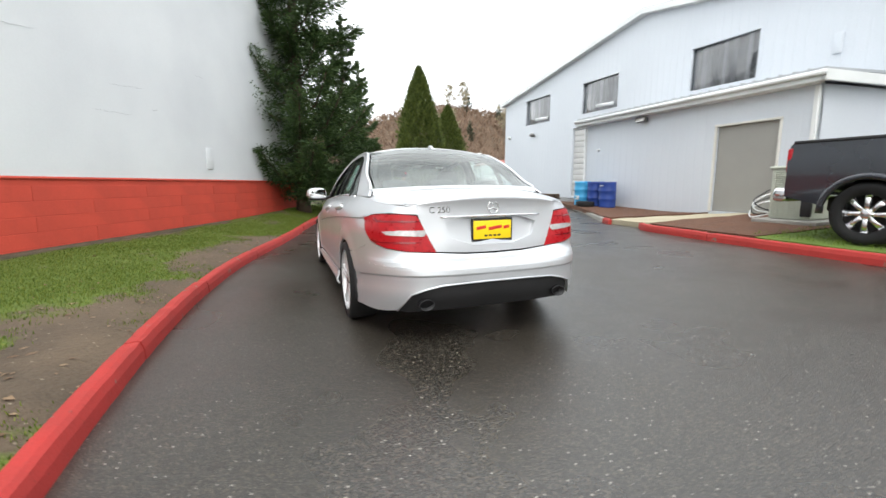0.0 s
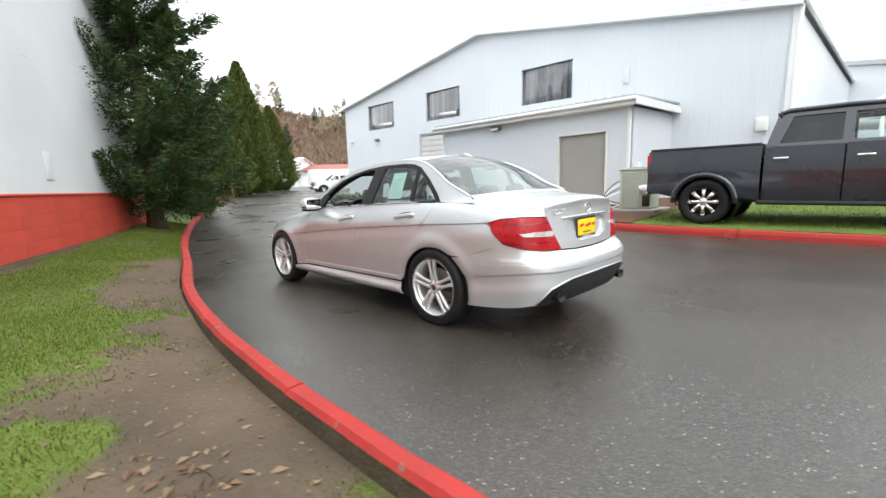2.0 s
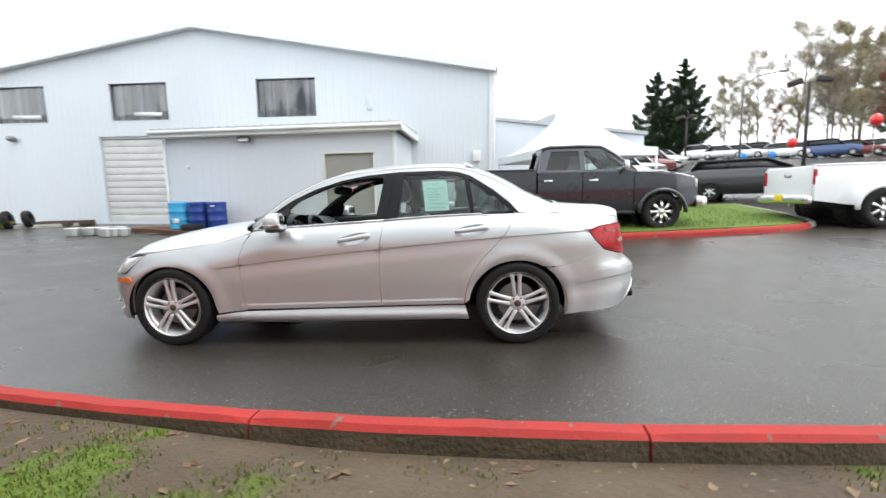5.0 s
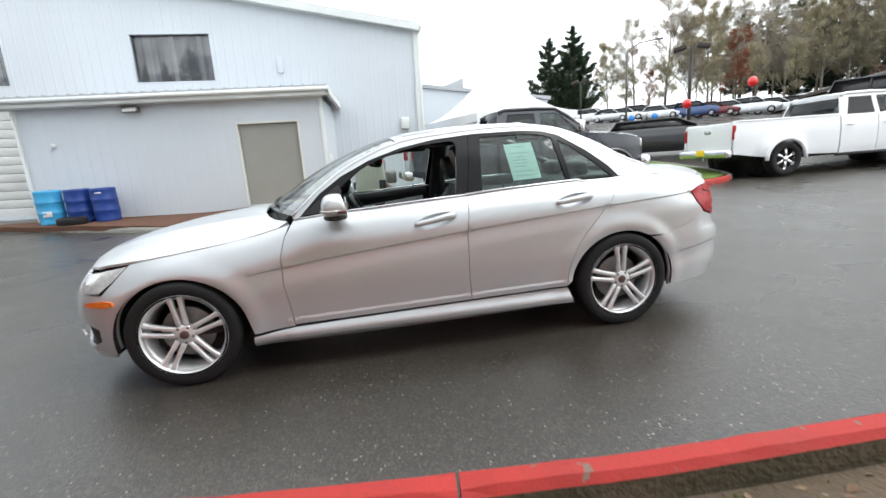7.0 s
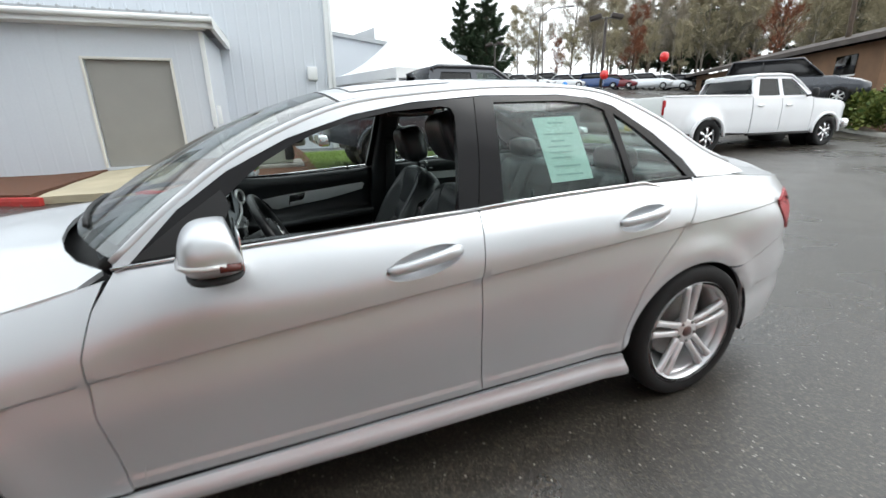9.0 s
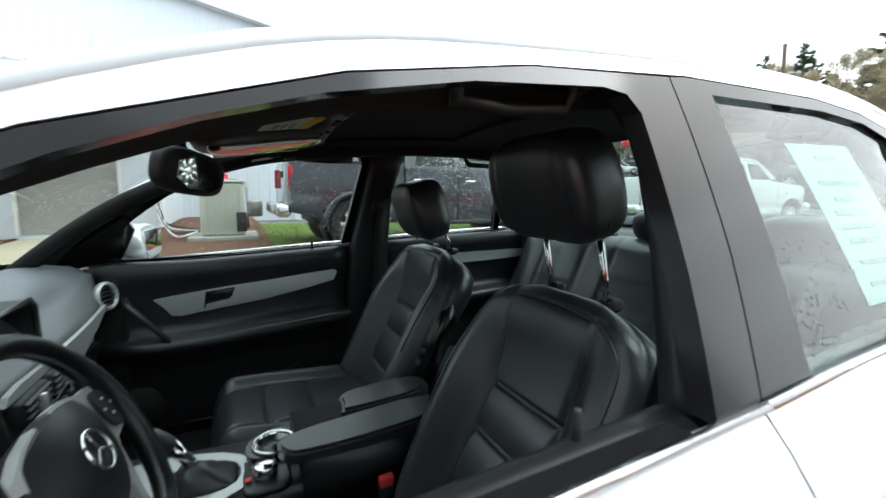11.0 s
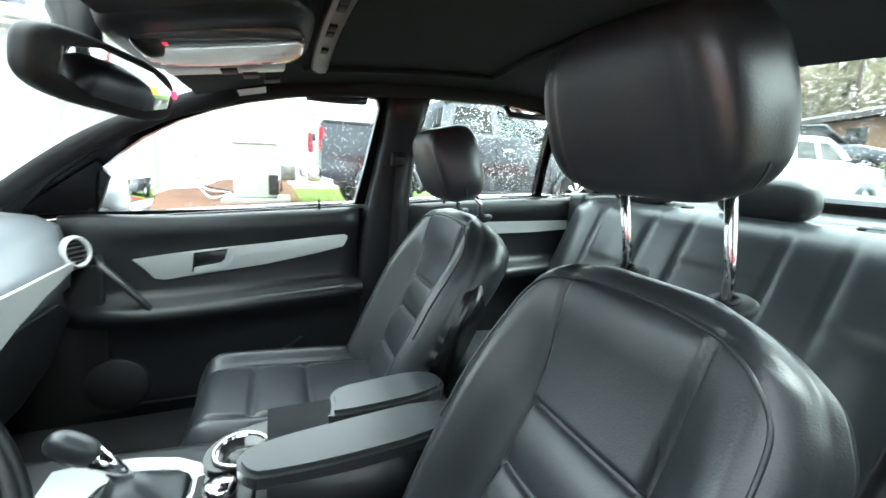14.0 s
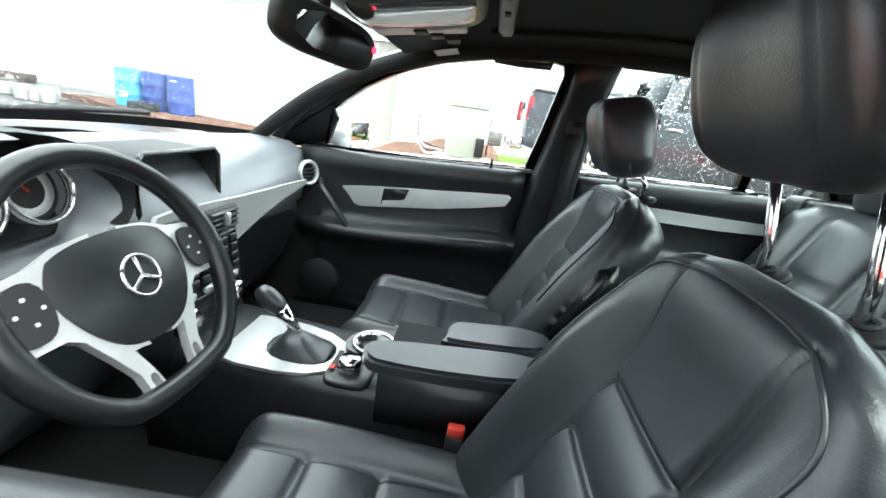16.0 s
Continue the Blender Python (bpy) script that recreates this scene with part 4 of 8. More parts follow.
    part("mirror_underside", pillow((.205, .132, .034), 2.6, 6, pose(sgn * .938, .438, .927, 0, 0, sgn * -8)), DARK, door_mirror)
    part("sail_trim", sheet([(.655, .932), (.52, 1.03), (.42, 1.095), (.40, 1.05), (.45, .95)], lambda a, b, c: upside(a, b, c - .004), .05, depth=.02), DARK, doors["front_door"], "black mirror triangle")

# ---- bumpers, bootlid, bonnet, roof and glass ----
half = [(1.30, .60), (1.17, .63), (1.05, .665), (.92, .706), (.80, .672), (.65, .652), (.42, .638), (.2, .624), (0, .621)]
low = [(1.257, .228), (1.1, .232), (.9, .242), (.72, .262), (.655, .325), (.60, .385), (.50, .418), (.40, .440), (.2, .450), (0, .452)]
rim_a = [(3.0 + p[0], p[1]) for p in arch(-1.38, 121.3, 192)]
BUMPER = [(-a, b) for a, b in half] + [(a, b) for a, b in half[::-1][1:]] + rim_a[1:-1] + low[:-1] + [(0, .453)] + [(-a, b) for a, b in low[::-1][1:]] + [(-a, b) for a, b in rim_a[::-1][1:-1]]
part("rear_bumper", sheet(shrink(BUMPER, GAP * .7), tail, .035, lines=[[(q, z) for q in np.linspace(-1.1, 1.1, 74)] for z in (.54, .56, .585, .605)] + [[(q, .455 + .05 * step01((1.3 - abs(q)) / .6) + d) for q in np.linspace(-1.15, 1.15, 78)] for d in (.004, -.003, -.010)]), SILVER, sedan)
up = [(a, b - .006) for a, b in low[3:]]
DIFF = [(-a, b) for a, b in up] + [(a, b) for a, b in up[::-1][1:]] + [(.66, .248), (.5, .255), (0, .262), (-.5, .255), (-.66, .248)]
part("rear_diffuser", sheet(DIFF, lambda a, b, c: tail(a, b, c + .016), .05), DARK, sedan, "black lower valance")
part("chrome_lip", tube([tail(a, b - .002, -.004) for a, b in [(-a, b) for a, b in low[3:]] + [(a, b) for a, b in low[3:-1][::-1]]], .006, 6), SILVER, sedan)
for sgn in (-1, 1):
    bm = bmesh.new()
    ring = [[(sgn * .50 + (rx) * math.cos(t), y, .312 + rz * math.sin(t)) for t in (2 * math.pi * k / 24 for k in range(24))] for rx, rz, y in ((.048, .034, -2.16), (.052, .036, -2.335), (.054, .038, -2.34), (.047, .032, -2.34), (.044, .030, -2.25))]
    part("tailpipe", loft(ring, caps=True, bm=bm), DARK, sedan, "oval dark tailpipe")
LID = [(-.565, .885), (-.575, .95), (-.3, .975), (0, .985), (.3, .975), (.575, .95), (.565, .885), (.50, .78), (.42, .645), (.2, .632), (0, .629), (-.2, .632), (-.42, .645), (-.50, .78)]
RECESS = soften([(-.375, .866), (.375, .866), (.285, .682), (-.285, .682)])
bm = sheet(shrink(LID, GAP), tail, .03, [RECESS], depth=.03, lines=[[(q, .66) for q in np.linspace(-.45, .45, 31)]])
TOP_Q = curve((-.575, .95), (-.3, .975), (0, .985), (.3, .975), (.575, .95))
LIP = [tail(q, TOP_Q(q)[0], 0) for q in np.linspace(-.56, .56, 17)]
LID_TOP = [(p.x, p.y + .006) for p in LIP] + [(.60, -2.12), (.61, -1.9), (.60, -1.62), (.4, -1.665), (0, -1.70), (-.4, -1.665), (-.60, -1.62), (-.61, -1.9), (-.60, -2.12)]


def lid_top(x, y, inward):
    p = deck(x, y, inward)
    p.z += .010 * step01((-2.10 - y) / .12) * (1 - step01((abs(x) - .35) / .2))
    return p


sheet(LID_TOP, lid_top, .04, bm=bm)
bridge = []
for q in np.linspace(-.56, .56, 25):
    p0 = tail(q, TOP_Q(q)[0] - .0045, -.0008)
    p2 = lid_top(p0.x, p0.y + .008, 0)
    p1 = Vector((p0.x, min(p0.y, p2.y) - .004, p2.z - .005))
    bridge.append([p0] + [p0 * (1 - f) ** 2 + p1 * 2 * f * (1 - f) + p2 * f * f for f in (.25, .5, .75)] + [p2])
loft(bridge, closed=False, bm=bm)
bmesh.ops.recalc_face_normals(bm, faces=bm.faces[:])
lid = part("boot_lid", bm, SILVER, sedan)
part("plate_recess", sheet(RECESS, lambda a, b, c: tail(a, b, .028), .04, rim=False), SILVER, lid)
part("chrome_strip", tube([tail(q, .872 - .01 * abs(q), -.006) for q in np.linspace(-.385, .385, 21)], .009, 8, flat=.8), CHROME, lid, "chrome strip over the plate")
for x0, x1 in ((.60, .80), (-.60, -.80)):
    s = 1 if x0 > 0 else -1
    SH = [(s * .605, -1.70), (s * .613, -1.9), (s * .603, -2.10), (s * .585, LIP[-1].y + .03)] + [(s * (REAR_EDGE(y)[0] - .004), y) for y in (LIP[-1].y + .02, -2.05, -1.95, -1.85, -1.7, -1.6, -1.45)] + [(s * .645, -1.60)]
    part("rear_shoulder", sheet(SH, deck, .04, depth=.006), SILVER, sedan)
plate = part("number_plate", box((.31, .008, .16), (0, -2.262, .772), .003), DARK, lid, "yellow dealer plate in a black frame")
part("plate_face", box((.285, .004, .125), (0, -2.268, .774), .001), YELLOW, plate, "yellow dealer plate with red bars")
bm = bmesh.new()
for k, (w, z, x) in enumerate(((.07, .79, -.085), (.10, .787, .02), (.045, .789, .105))):
    box((w, .002, .022), (x, -2.2706, z), .0008, (0, -8, 0), bm)
part("plate_bars", bm, REDINK, plate, "red printed bars")
bm = bmesh.new()
for k in range(4):
    box((.022, .002, .012), (-.05 + .033 * k, -2.2706, .735), .0008, (0, 0, 0), bm)
part("plate_code", bm, DARK, plate, "small dark bars")
emblem = tail(0, .925, -.006)
bm = lathe([(.040 + .004 * math.cos(t), .004 * math.sin(t)) for t in (2 * math.pi * k / 10 for k in range(11))], 28, closed=True)
for k in range(3):
    own = box((.007, .038, .004), (0, .019, 0), .001)
    merge(bm, own, pose(0, 0, 0, 0, 0, 120 * k))
bm.transform(Matrix.Translation(emblem) @ pose(0, 0, 0, 84, 0, 0))
part("emblem", bm, CHROME, lid, "round chrome badge with three arms")
letters("C 250", .058, Matrix.Translation(tail(-.39, .915, -.004)) @ pose(0, 0, 0, 86, 0, -6), CHROME, lid, "model_letters")
# front bumper, grille and bonnet
arch_f = [(2.76 - p[0], p[1]) for p in arch(1.38, 37, -8)]
FB = [(a, b) for a, b in arch_f] + [(.95, .20), (.5, .185), (0, .18)]
FB = FB + [(-a, b) for a, b in FB[::-1][1:]]
FB += [(-a, b) for a, b in ((.985, .585), (.82, .592), (.69, .632), (.66, .70), (.4, .70))] + [(.4, .70), (.66, .70), (.69, .632), (.82, .592), (.985, .585)]
part("front_bumper", sheet(shrink(FB, GAP), nose, .04, [soften([(-.30, .68), (.30, .68), (.26, .46), (-.26, .46)]), soften([(.46, .40), (.90, .42), (.88, .27), (.50, .26)]), soften([(-.46, .40), (-.90, .42), (-.88, .27), (-.50, .26)])]), SILVER, sedan)
part("grille", sheet([(-.34, .70), (.34, .70), (.30, .44), (-.30, .44)], lambda a, b, c: nose(a, b, c + .02), .06), DARK, sedan, "dark grille")
for s in (-1, 1):
    part("air_intake", sheet([(s * .44, .41), (s * .92, .43), (s * .90, .26), (s * .48, .25)], lambda a, b, c: nose(a, b, c + .03), .06), DARK, sedan, "dark front air intake")
    part("running_lamp", box((.16, .02, .02), tuple(nose(s * .70, .345, .0)), .006, (0, 0, s * -38)), CLEARLENS, sedan, "slim running lamp")
for z in (.50, .56, .62):
    part("grille_bar", tube([nose(q, z, .0) for q in np.linspace(-.27, .27, 9)], .007, 6), CHROME, sedan)
HOOD = [(x, .74 + .22 * (1 - abs(x / .72) ** 3.4)) for x in np.linspace(-.72, .72, 15)]
HOOD += [(FRONT_EDGE(y)[0] * .992, y) for y in (.79, .85, 1.0, 1.2, 1.4, 1.55)] + [(.70, 1.72), (.62, 1.88), (.50, 1.99), (.3, 2.07), (0, 2.10), (-.3, 2.07), (-.50, 1.99), (-.62, 1.88), (-.70, 1.72)] + [(-FRONT_EDGE(y)[0] * .992, y) for y in (1.55, 1.4, 1.2, 1.0, .85, .79)]
part("bonnet", sheet(shrink(HOOD, .002), bonnet, .045), SILVER, sedan)
part("bonnet_front", sheet([(-.66, .70), (-.3, .70), (.3, .70), (.66, .70), (.66, .735), (.3, .74), (-.3, .74), (-.66, .735)], lambda a, b, c: nose(a, b, c + .02), .05), SILVER, sedan)
# cowl and wipers
bm = bmesh.new()
rows = []
for k in range(13):
    a = -1 + 2 * k / 12
    x = .655 * a
    f = 1 - a * a
    rows.append([(x, .52 + .26 * f, .902 + .036 * f), (x, .78 + .25 * f, .842 + .066 * f), (x, .80 + .25 * f, .80), (x, .52 + .26 * f, .80)])
part("cowl", loft(rows, bm=bm), DARK, sedan, "black cowl panel under the windscreen")
for x0, x1 in ((-.62, -.02), (-.05, .50)):
    pts = [upper(.012 + .012 * k / 6, x0 + (x1 - x0) * k / 6, -.008) for k in range(7)]
    part("wiper", tube(pts, .009, 6), DARK, sedan, "black wiper")


def band(k0, k1, n, m, a0=-1.0, a1=1.0, inward=0.0):
    return loft([[upper(k0 + (k1 - k0) * i / n, a0 + (a1 - a0) * j / m, inward) for j in range(m + 1)] for i in range(n + 1)], closed=False)


def thick(bm, d):
    """Gives an open skin a thickness."""
    g = bmesh.ops.solidify(bm, geom=bm.faces[:], thickness=d)
    return bm


part("windscreen", band(0.0, .37, 20, 24, -.97, .97), GLASS, sedan, "tinted windscreen")
part("roof", band(.375, .715, 30, 26, -1, 1), SILVER, sedan, "silver roof with a closed sunroof")
# Dark glass panel given body silver: the pale sky reflection is in its colour.
part("sunroof", band(.405, .545, 10, 20, -.74, .74, -.003), SILVER, sedan, "closed glass sunroof panel, silver standing in for its sky reflection")
rows = []
for k in range(33):
    p = upper(1.0, -1 + k / 16)
    q = deck(p.x, p.y - .05, -.003)
    rows.append([p + Vector((0, 0, .003)), p.lerp(q, .35) + Vector((0, -.006, .006)), p.lerp(q, .7) + Vector((0, -.006, .003)), q])
part("rear_cowl", loft(rows, closed=False), SILVER, sedan)
part("rear_glass", band(.72, 1.0, 16, 24, -.97, .97), DEWGLASS, sedan, "dew-covered tinted rear window")
for k0, k1, nm in ((.0, .02, "windscreen"), (.336, .375, "windscreen"), (.715, .722, "rear")):
    part("glass_border", band(k0, k1, 2, 24, -.98, .98, .0015), DARK, sedan, "black glass border")
fin = bmesh.new()
loft([[(x * .5, -1.02 + .05 * f + y * (1 - .5 * f), 1.395 + .045 * f) for x, y in ((-.035, 0), (-.02, .05), (.02, .05), (.035, 0), (.02, -.07), (-.02, -.07))] for f in (0, .4, .8, 1.0)], bm=fin)
part("roof_aerial", fin, SILVER, sedan, "small fin aerial")
part("rear_parcel_shelf", box((1.22, .42, .02), (0, -1.50, 1.0), .005), SOFTBLACK, sedan)
part("underbody", box((1.50, 3.2, .14), (0, .10, .215), .03), DARK, sedan, "black underbody")


# ---- wheels ----
def wheel(at, sgn):
    """One wheel: tyre, rim, ten paired spokes, hub, disc and caliper."""
    turn = Matrix.Translation(at) @ pose(0, 0, 0, 0, sgn * 90, 0)
    tyre = part("wheel", lathe([(.236, -.10), (.262, -.112), (.296, -.113), (.311, -.10), (.317, -.07), (.317, .07), (.311, .10), (.296, .112), (.262, .113), (.240, .104), (.229, .09), (.224, 0), (.229, -.09)], 56, turn, closed=True), RUBBER, sedan, "black tyre on a silver twin-spoke alloy wheel")
    part("rim", lathe([(.243, .110), (.247, .102), (.240, .088), (.226, .074), (.212, .06), (.209, -.09), (.219, -.09), (.224, .07), (.222, .098), (.232, .108)], 64, turn, closed=True), ALLOY, tyre)
    for k in range(5):
        for s in (-1, 1):
            rings = []
            for r, off, w, h, zz in ((.045, .017, .0170, .020, .086), (.075, .0195, .0150, .022, .090), (.13, .0225, .0128, .024, .096), (.185, .0260, .0130, .026, .100), (.214, .0285, .0165, .026, .101), (.232, .031, .022, .024, .100)):
                rings.append([(r, s * off - w, zz - h), (r, s * off - w, zz - .006), (r, s * off - w * .62, zz), (r, s * off + w * .62, zz), (r, s * off + w, zz - .006), (r, s * off + w, zz - h)])
            own = loft(rings)
            own.transform(turn @ pose(0, 0, 0, 0, 0, 72 * k + 3))
            part("spoke", own, ALLOY, tyre)
    hub = disc(.062, .04, turn @ pose(0, 0, .068), 30, .008)
    part("hub", hub, ALLOY, tyre)
    part("hub_cap", disc(.026, .012, turn @ pose(0, 0, .088), 24, .004), mat("dark_red_hub_cap", (.12, .07, .065), .4) if "dark_red_hub_cap" not in bpy.data.materials else bpy.data.materials["dark_red_hub_cap"], tyre, "dark red centre cap")
    for k in range(5):
        part("wheel_bolt", disc(.008, .012, turn @ pose(.048 * math.cos(math.radians(72 * k + 39)), .048 * math.sin(math.radians(72 * k + 39)), .087), 8, .002), STEEL, tyre)
    part("brake_disc", disc(.150, .024, turn @ pose(0, 0, .01), 40, .003), STEEL, tyre, "grey brake disc")
    part("brake_caliper", box((.06, .15, .06), tuple(turn @ Vector((.0, .12 * sgn, .02))), .012), DARK, tyre)
    return tyre


for s in (-1, 1):
    wheel((s * .775, 1.38, .317), s)
    wheel((s * .775, -1.38, .317), s)

# ---- the sedan's inside: trim ----
for sgn in (-1, 1):
    def upin(y, z, inward, sgn=sgn):
        return pane(y, z, inward + .028, sgn)
    PILLARS = [(RAIL(k / 30)[0], RAIL(k / 30)[1] - .018) for k in range(31)] + [(-1.74, .98), (-1.405, .98)] + [(y * .985, z - .012) for y, z in WIN_OUT[::-1]] + [(.70, .90)]
    part("pillar_trim", sheet(PILLARS, upin, .05, depth=.012), SOFTBLACK, sedan, "black pillar and roof edge trim")
    part("roof_edge_trim", tube([upper(k / 40, sgn * .91, .048) for k in range(41)], .026, 8), HEADLINER, sedan, "black cloth roof edge")
    # middle pillar
    rings = []
    for z, x, y0, y1, t in ((.25, .70, -.24, -.50, .08), (.60, .70, -.27, -.49, .07), (.94, .682, -.318, -.485, .05), (1.10, .638, -.345, -.485, .045), (1.24, .588, -.362, -.495, .045), (1.34, .52, -.36, -.51, .05)):
        rings.append([(sgn * (x + t), y0, z), (sgn * (x + .012), y0 - .012, z), (sgn * x, y0 - .03, z), (sgn * x, y1 + .03, z), (sgn * (x + .012), y1 + .012, z), (sgn * (x + t), y1, z)])
    part("middle_pillar", loft(rings), SOFTBLACK, sedan, "black middle pillar trim")
    part("belt_anchor", box((.02, .05, .05), (sgn * .628, -.415, 1.13), .008), DARK, sedan, "black seat belt anchor")
    strap = bmesh.new()
    loft([[(sgn * x, y - .022, z), (sgn * x, y + .022, z), (sgn * (x - .003), y + .022, z), (sgn * (x - .003), y - .022, z)] for x, y, z in (((.617, -.43, 1.15), (.640, -.43, .98), (.630, -.40, .86), (.655, -.45, .70), (.69, -.42, .42), (.69, -.40, .30)) if sgn < 0 else ((.617, -.43, 1.15), (.672, -.43, .95), (.692, -.42, .7), (.694, -.40, .42), (.69, -.38, .30)))], bm=strap)
    part("seat_belt", strap, DARK, sedan, "black seat belt hanging from the middle pillar")
    part("belt_tongue", box((.012, .055, .036), (-.626, -.383, .842) if sgn < 0 else (.684, -.425, .745), .004, (35 if sgn < 0 else 20, 0, 0)), CHROME, sedan, "chrome seat belt tongue")
    # inside of the doors
    for nm, y0, y1 in (("front", .53, -.30), ("rear", -.48, -1.34)):
        prof = [(.760, .945), (.728, .953), (.712, .945), (.704, .925), (.702, .895), (.708, .880), (.714, .83), (.716, .73), (.705, .70), (.650, .685), (.630, .668), (.638, .640), (.692, .618), (.702, .55), (.69, .42), (.68, .28), (.74, .28)]
        rings = []
        for k in range(13):
            y = y0 + (y1 - y0) * k / 12
            dz = BELT(y)[0] - .955
            fade = step01((y0 - y) / .12) if nm == "front" else 1.0
            rings.append([(sgn * (x if not .615 < z < .70 or x > .7 else .70 - (.70 - x) * (.25 + .75 * fade)), y, z + dz + (.02 * (k / 12) if z < .7 else 0)) for x, z in prof])
        door_in = part("inner_door_panel", loft(rings), SOFTBLACK, sedan, "black inner door panel with an armrest ledge")

        def inner(y, z, inward, sgn=sgn):
            return Vector((sgn * (.705 - .008 * math.sin(math.pi * min(1, max(0, (z - .74) / .14))) + inward), y, z + .0))
        if nm == "front":
            part("door_trim", sheet([(.362, .812), (.30, .821), (.251, .827), (.112, .840), (.005, .848), (-.145, .862), (-.25, .870), (-.262, .862), (-.246, .830), (-.146, .808), (.005, .780), (.149, .762), (.285, .745), (.312, .750), (.335, .783)], inner, .03, [[(.205, .826), (.096, .836), (.100, .800), (.116, .778), (.214, .764)]], depth=.006), BRUSHED, door_in, "satin silver door trim")
            part("pull_handle", sheet([(.208, .760), (.120, .774), (.104, .790), (.090, .840), (.108, .837), (.122, .799), (.134, .790), (.206, .779)], lambda y, z, c, sgn=sgn: Vector((sgn * (.694 + c), y, z)), .02, depth=.012), BRUSHED, door_in, "satin silver inner door handle")
            part("handle_cup", box((.01, .12, .065), (sgn * .713, .157, .797), .004), GLOSSBLACK, door_in)
            part("pull_grip", tube([(sgn * .69, .44, .83), (sgn * .662, .425, .805), (sgn * .655, .368, .737), (sgn * .656, .32, .67), (sgn * .668, .30, .645)], [.010, .014, .015, .015, .012], 8, flat=.6), SOFTBLACK, door_in, "slanting black door grip")
            part("lock_pin", disc(.005, .045, pose(sgn * .725, -.171, .965), 10, .002), DARK, door_in)
            part("speaker_grille", disc(.085, .02, pose(sgn * .69, .43, .43, 0, 90, 0), 32, .006), DARK, door_in, "round black speaker grille")
            pk = bmesh.new()
            tube([(sgn * .688, .42, .36), (sgn * .686, .2, .355), (sgn * .684, .08, .39), (sgn * .684, -.02, .47), (sgn * .686, -.1, .52)], .006, 6, pk)
            part("door_pocket", pk, SOFTBLACK, door_in)
        else:
            part("door_trim", sheet(soften([(-.52, .905), (-.52, .865), (-.9, .855), (-1.28, .872), (-1.30, .905), (-.9, .903)]), inner, .04, depth=.006), BRUSHED, door_in, "satin silver door trim")
            part("lock_pin", disc(.005, .045, pose(sgn * .72, -.62, .985), 10, .002), DARK, door_in)
    # roof handles
    for y in (-.21, -.86):
        hb = tube([(sgn * .572, y + .085, 1.318), (sgn * .555, y + .08, 1.292), (sgn * .548, y, 1.288), (sgn * .555, y - .08, 1.292), (sgn * .572, y - .085, 1.318)], [.012, .011, .010, .011, .012], 8)
        part("grab_handle", hb, SOFTBLACK, sedan, "black roof grab handle")
    # sun visors
    vis = part("sun_visor", box((.34, .17, .014), (sgn * .33, .06, 1.293), .006, (-14, 0, 0)), HEADLINER, sedan, "black folded sun visor with a label")
    if sgn < 0:
        part("visor_label", box((.115, .075, .002), (-.315, .022, 1.2835), .0006, (-8, 0, 4)), WHITELABEL, vis, "white warning label with a yellow edge")
        part("label_edge", box((.113, .016, .002), (-.317, -.008, 1.2862), .0006, (-8, 0, 4)), YELLOW, vis)
        for k in range(3):
            part("label_bar", box((.045, .005, .0012), (-.315, .018 + .012 * k, 1.2815 - .0018 * k), .0004, (-8, 0, 4)), INK, vis)
    else:
        part("visor_label", box((.10, .065, .002), (.455, .01, 1.2800), .0006, (-12, 0, 0)), WHITELABEL, vis, "white label")
part("headliner", band(.37, .735, 20, 20, -.95, .95, .045), HEADLINER, sedan, "black cloth roof lining")
# sunroof seen from below
sun_in = part("sunroof_blind", band(.44, .60, 8, 16, -.66, .66, .040), GLOSSBLACK, sedan, "closed black sunroof with a metal front frame")
frame_pts = [upper(.455, a / 10 * .68, .052) for a in range(-10, 11)]
part("sunroof_frame", tube(frame_pts, .020, 8, flat=.35), STEEL, sun_in, "metal front frame with slots")
for a in (-6, -5, -2, -1, 2, 3, 6):
    p = upper(.455, a / 10 * .66, .060)
    part("frame_slot", box((.034, .014, .006), tuple(p), .002), DARK, sun_in)
for s in (-1, 1):
    part("sunroof_edge", tube([upper(.44 + .16 * k / 10, s * .67, .050) for k in range(11)], .008, 6), HEADLINER, sun_in)
part("sunroof_edge", tube([upper(.60, a / 10 * .67, .050) for a in range(-10, 11)], .008, 6), HEADLINER, sun_in)
# overhead console
ohc = part("overhead_console", pillow((.40, .28, .06), 4, 8, pose(.06, .04, 1.314, -10, 0, 0)), SOFTBLACK, sedan, "black overhead console with a clear lamp lens")
part("lamp_lens", pillow((.17, .23, .02), 4, 8, pose(.005, .03, 1.284, -8, 4, 0)), mat("smoked_lamp_lens", (.11, .11, .115), .10, 0, .1, 20, 100, .02, .0005, coat=1.0), ohc, "glossy smoked reading lamp lens")
part("button_bar", box((.075, .20, .012), (.155, .04, 1.281), .005, (-8, 0, 0)), BRUSHED, ohc, "silver button bar")
for k in range(5):
    part("button", box((.045, .028, .006), (.155, -.035 + .036 * k, 1.2735 - .004 * (2 - k) + .001, ), .002, (-8, 0, 0)), DARK, ohc)
# inside mirror
turnm = pose(-.03, .172, 1.218, 8, 4, -19)
mirror_body = pillow((.265, .045, .085), 3.4, 10, turnm)
im = part("inside_mirror", mirror_body, DARK, sedan, "black inside mirror with a small red light")
gl = sheet(soften([(-.105, -.030), (.092, -.030), (.105, .026), (-.10, .030)], 1), lambda a, b, c: turnm @ Vector((a, -.0235 + c, b)), .05, depth=.003)
part("mirror_face", gl, MIRROR, im, "mirror glass")
part("mirror_arm", tube([turnm @ Vector((0, .02, .0)), Vector((-.01, .20, 1.26)), Vector((0, .21, 1.31))], [.02, .022, .03], 10), DARK, im)
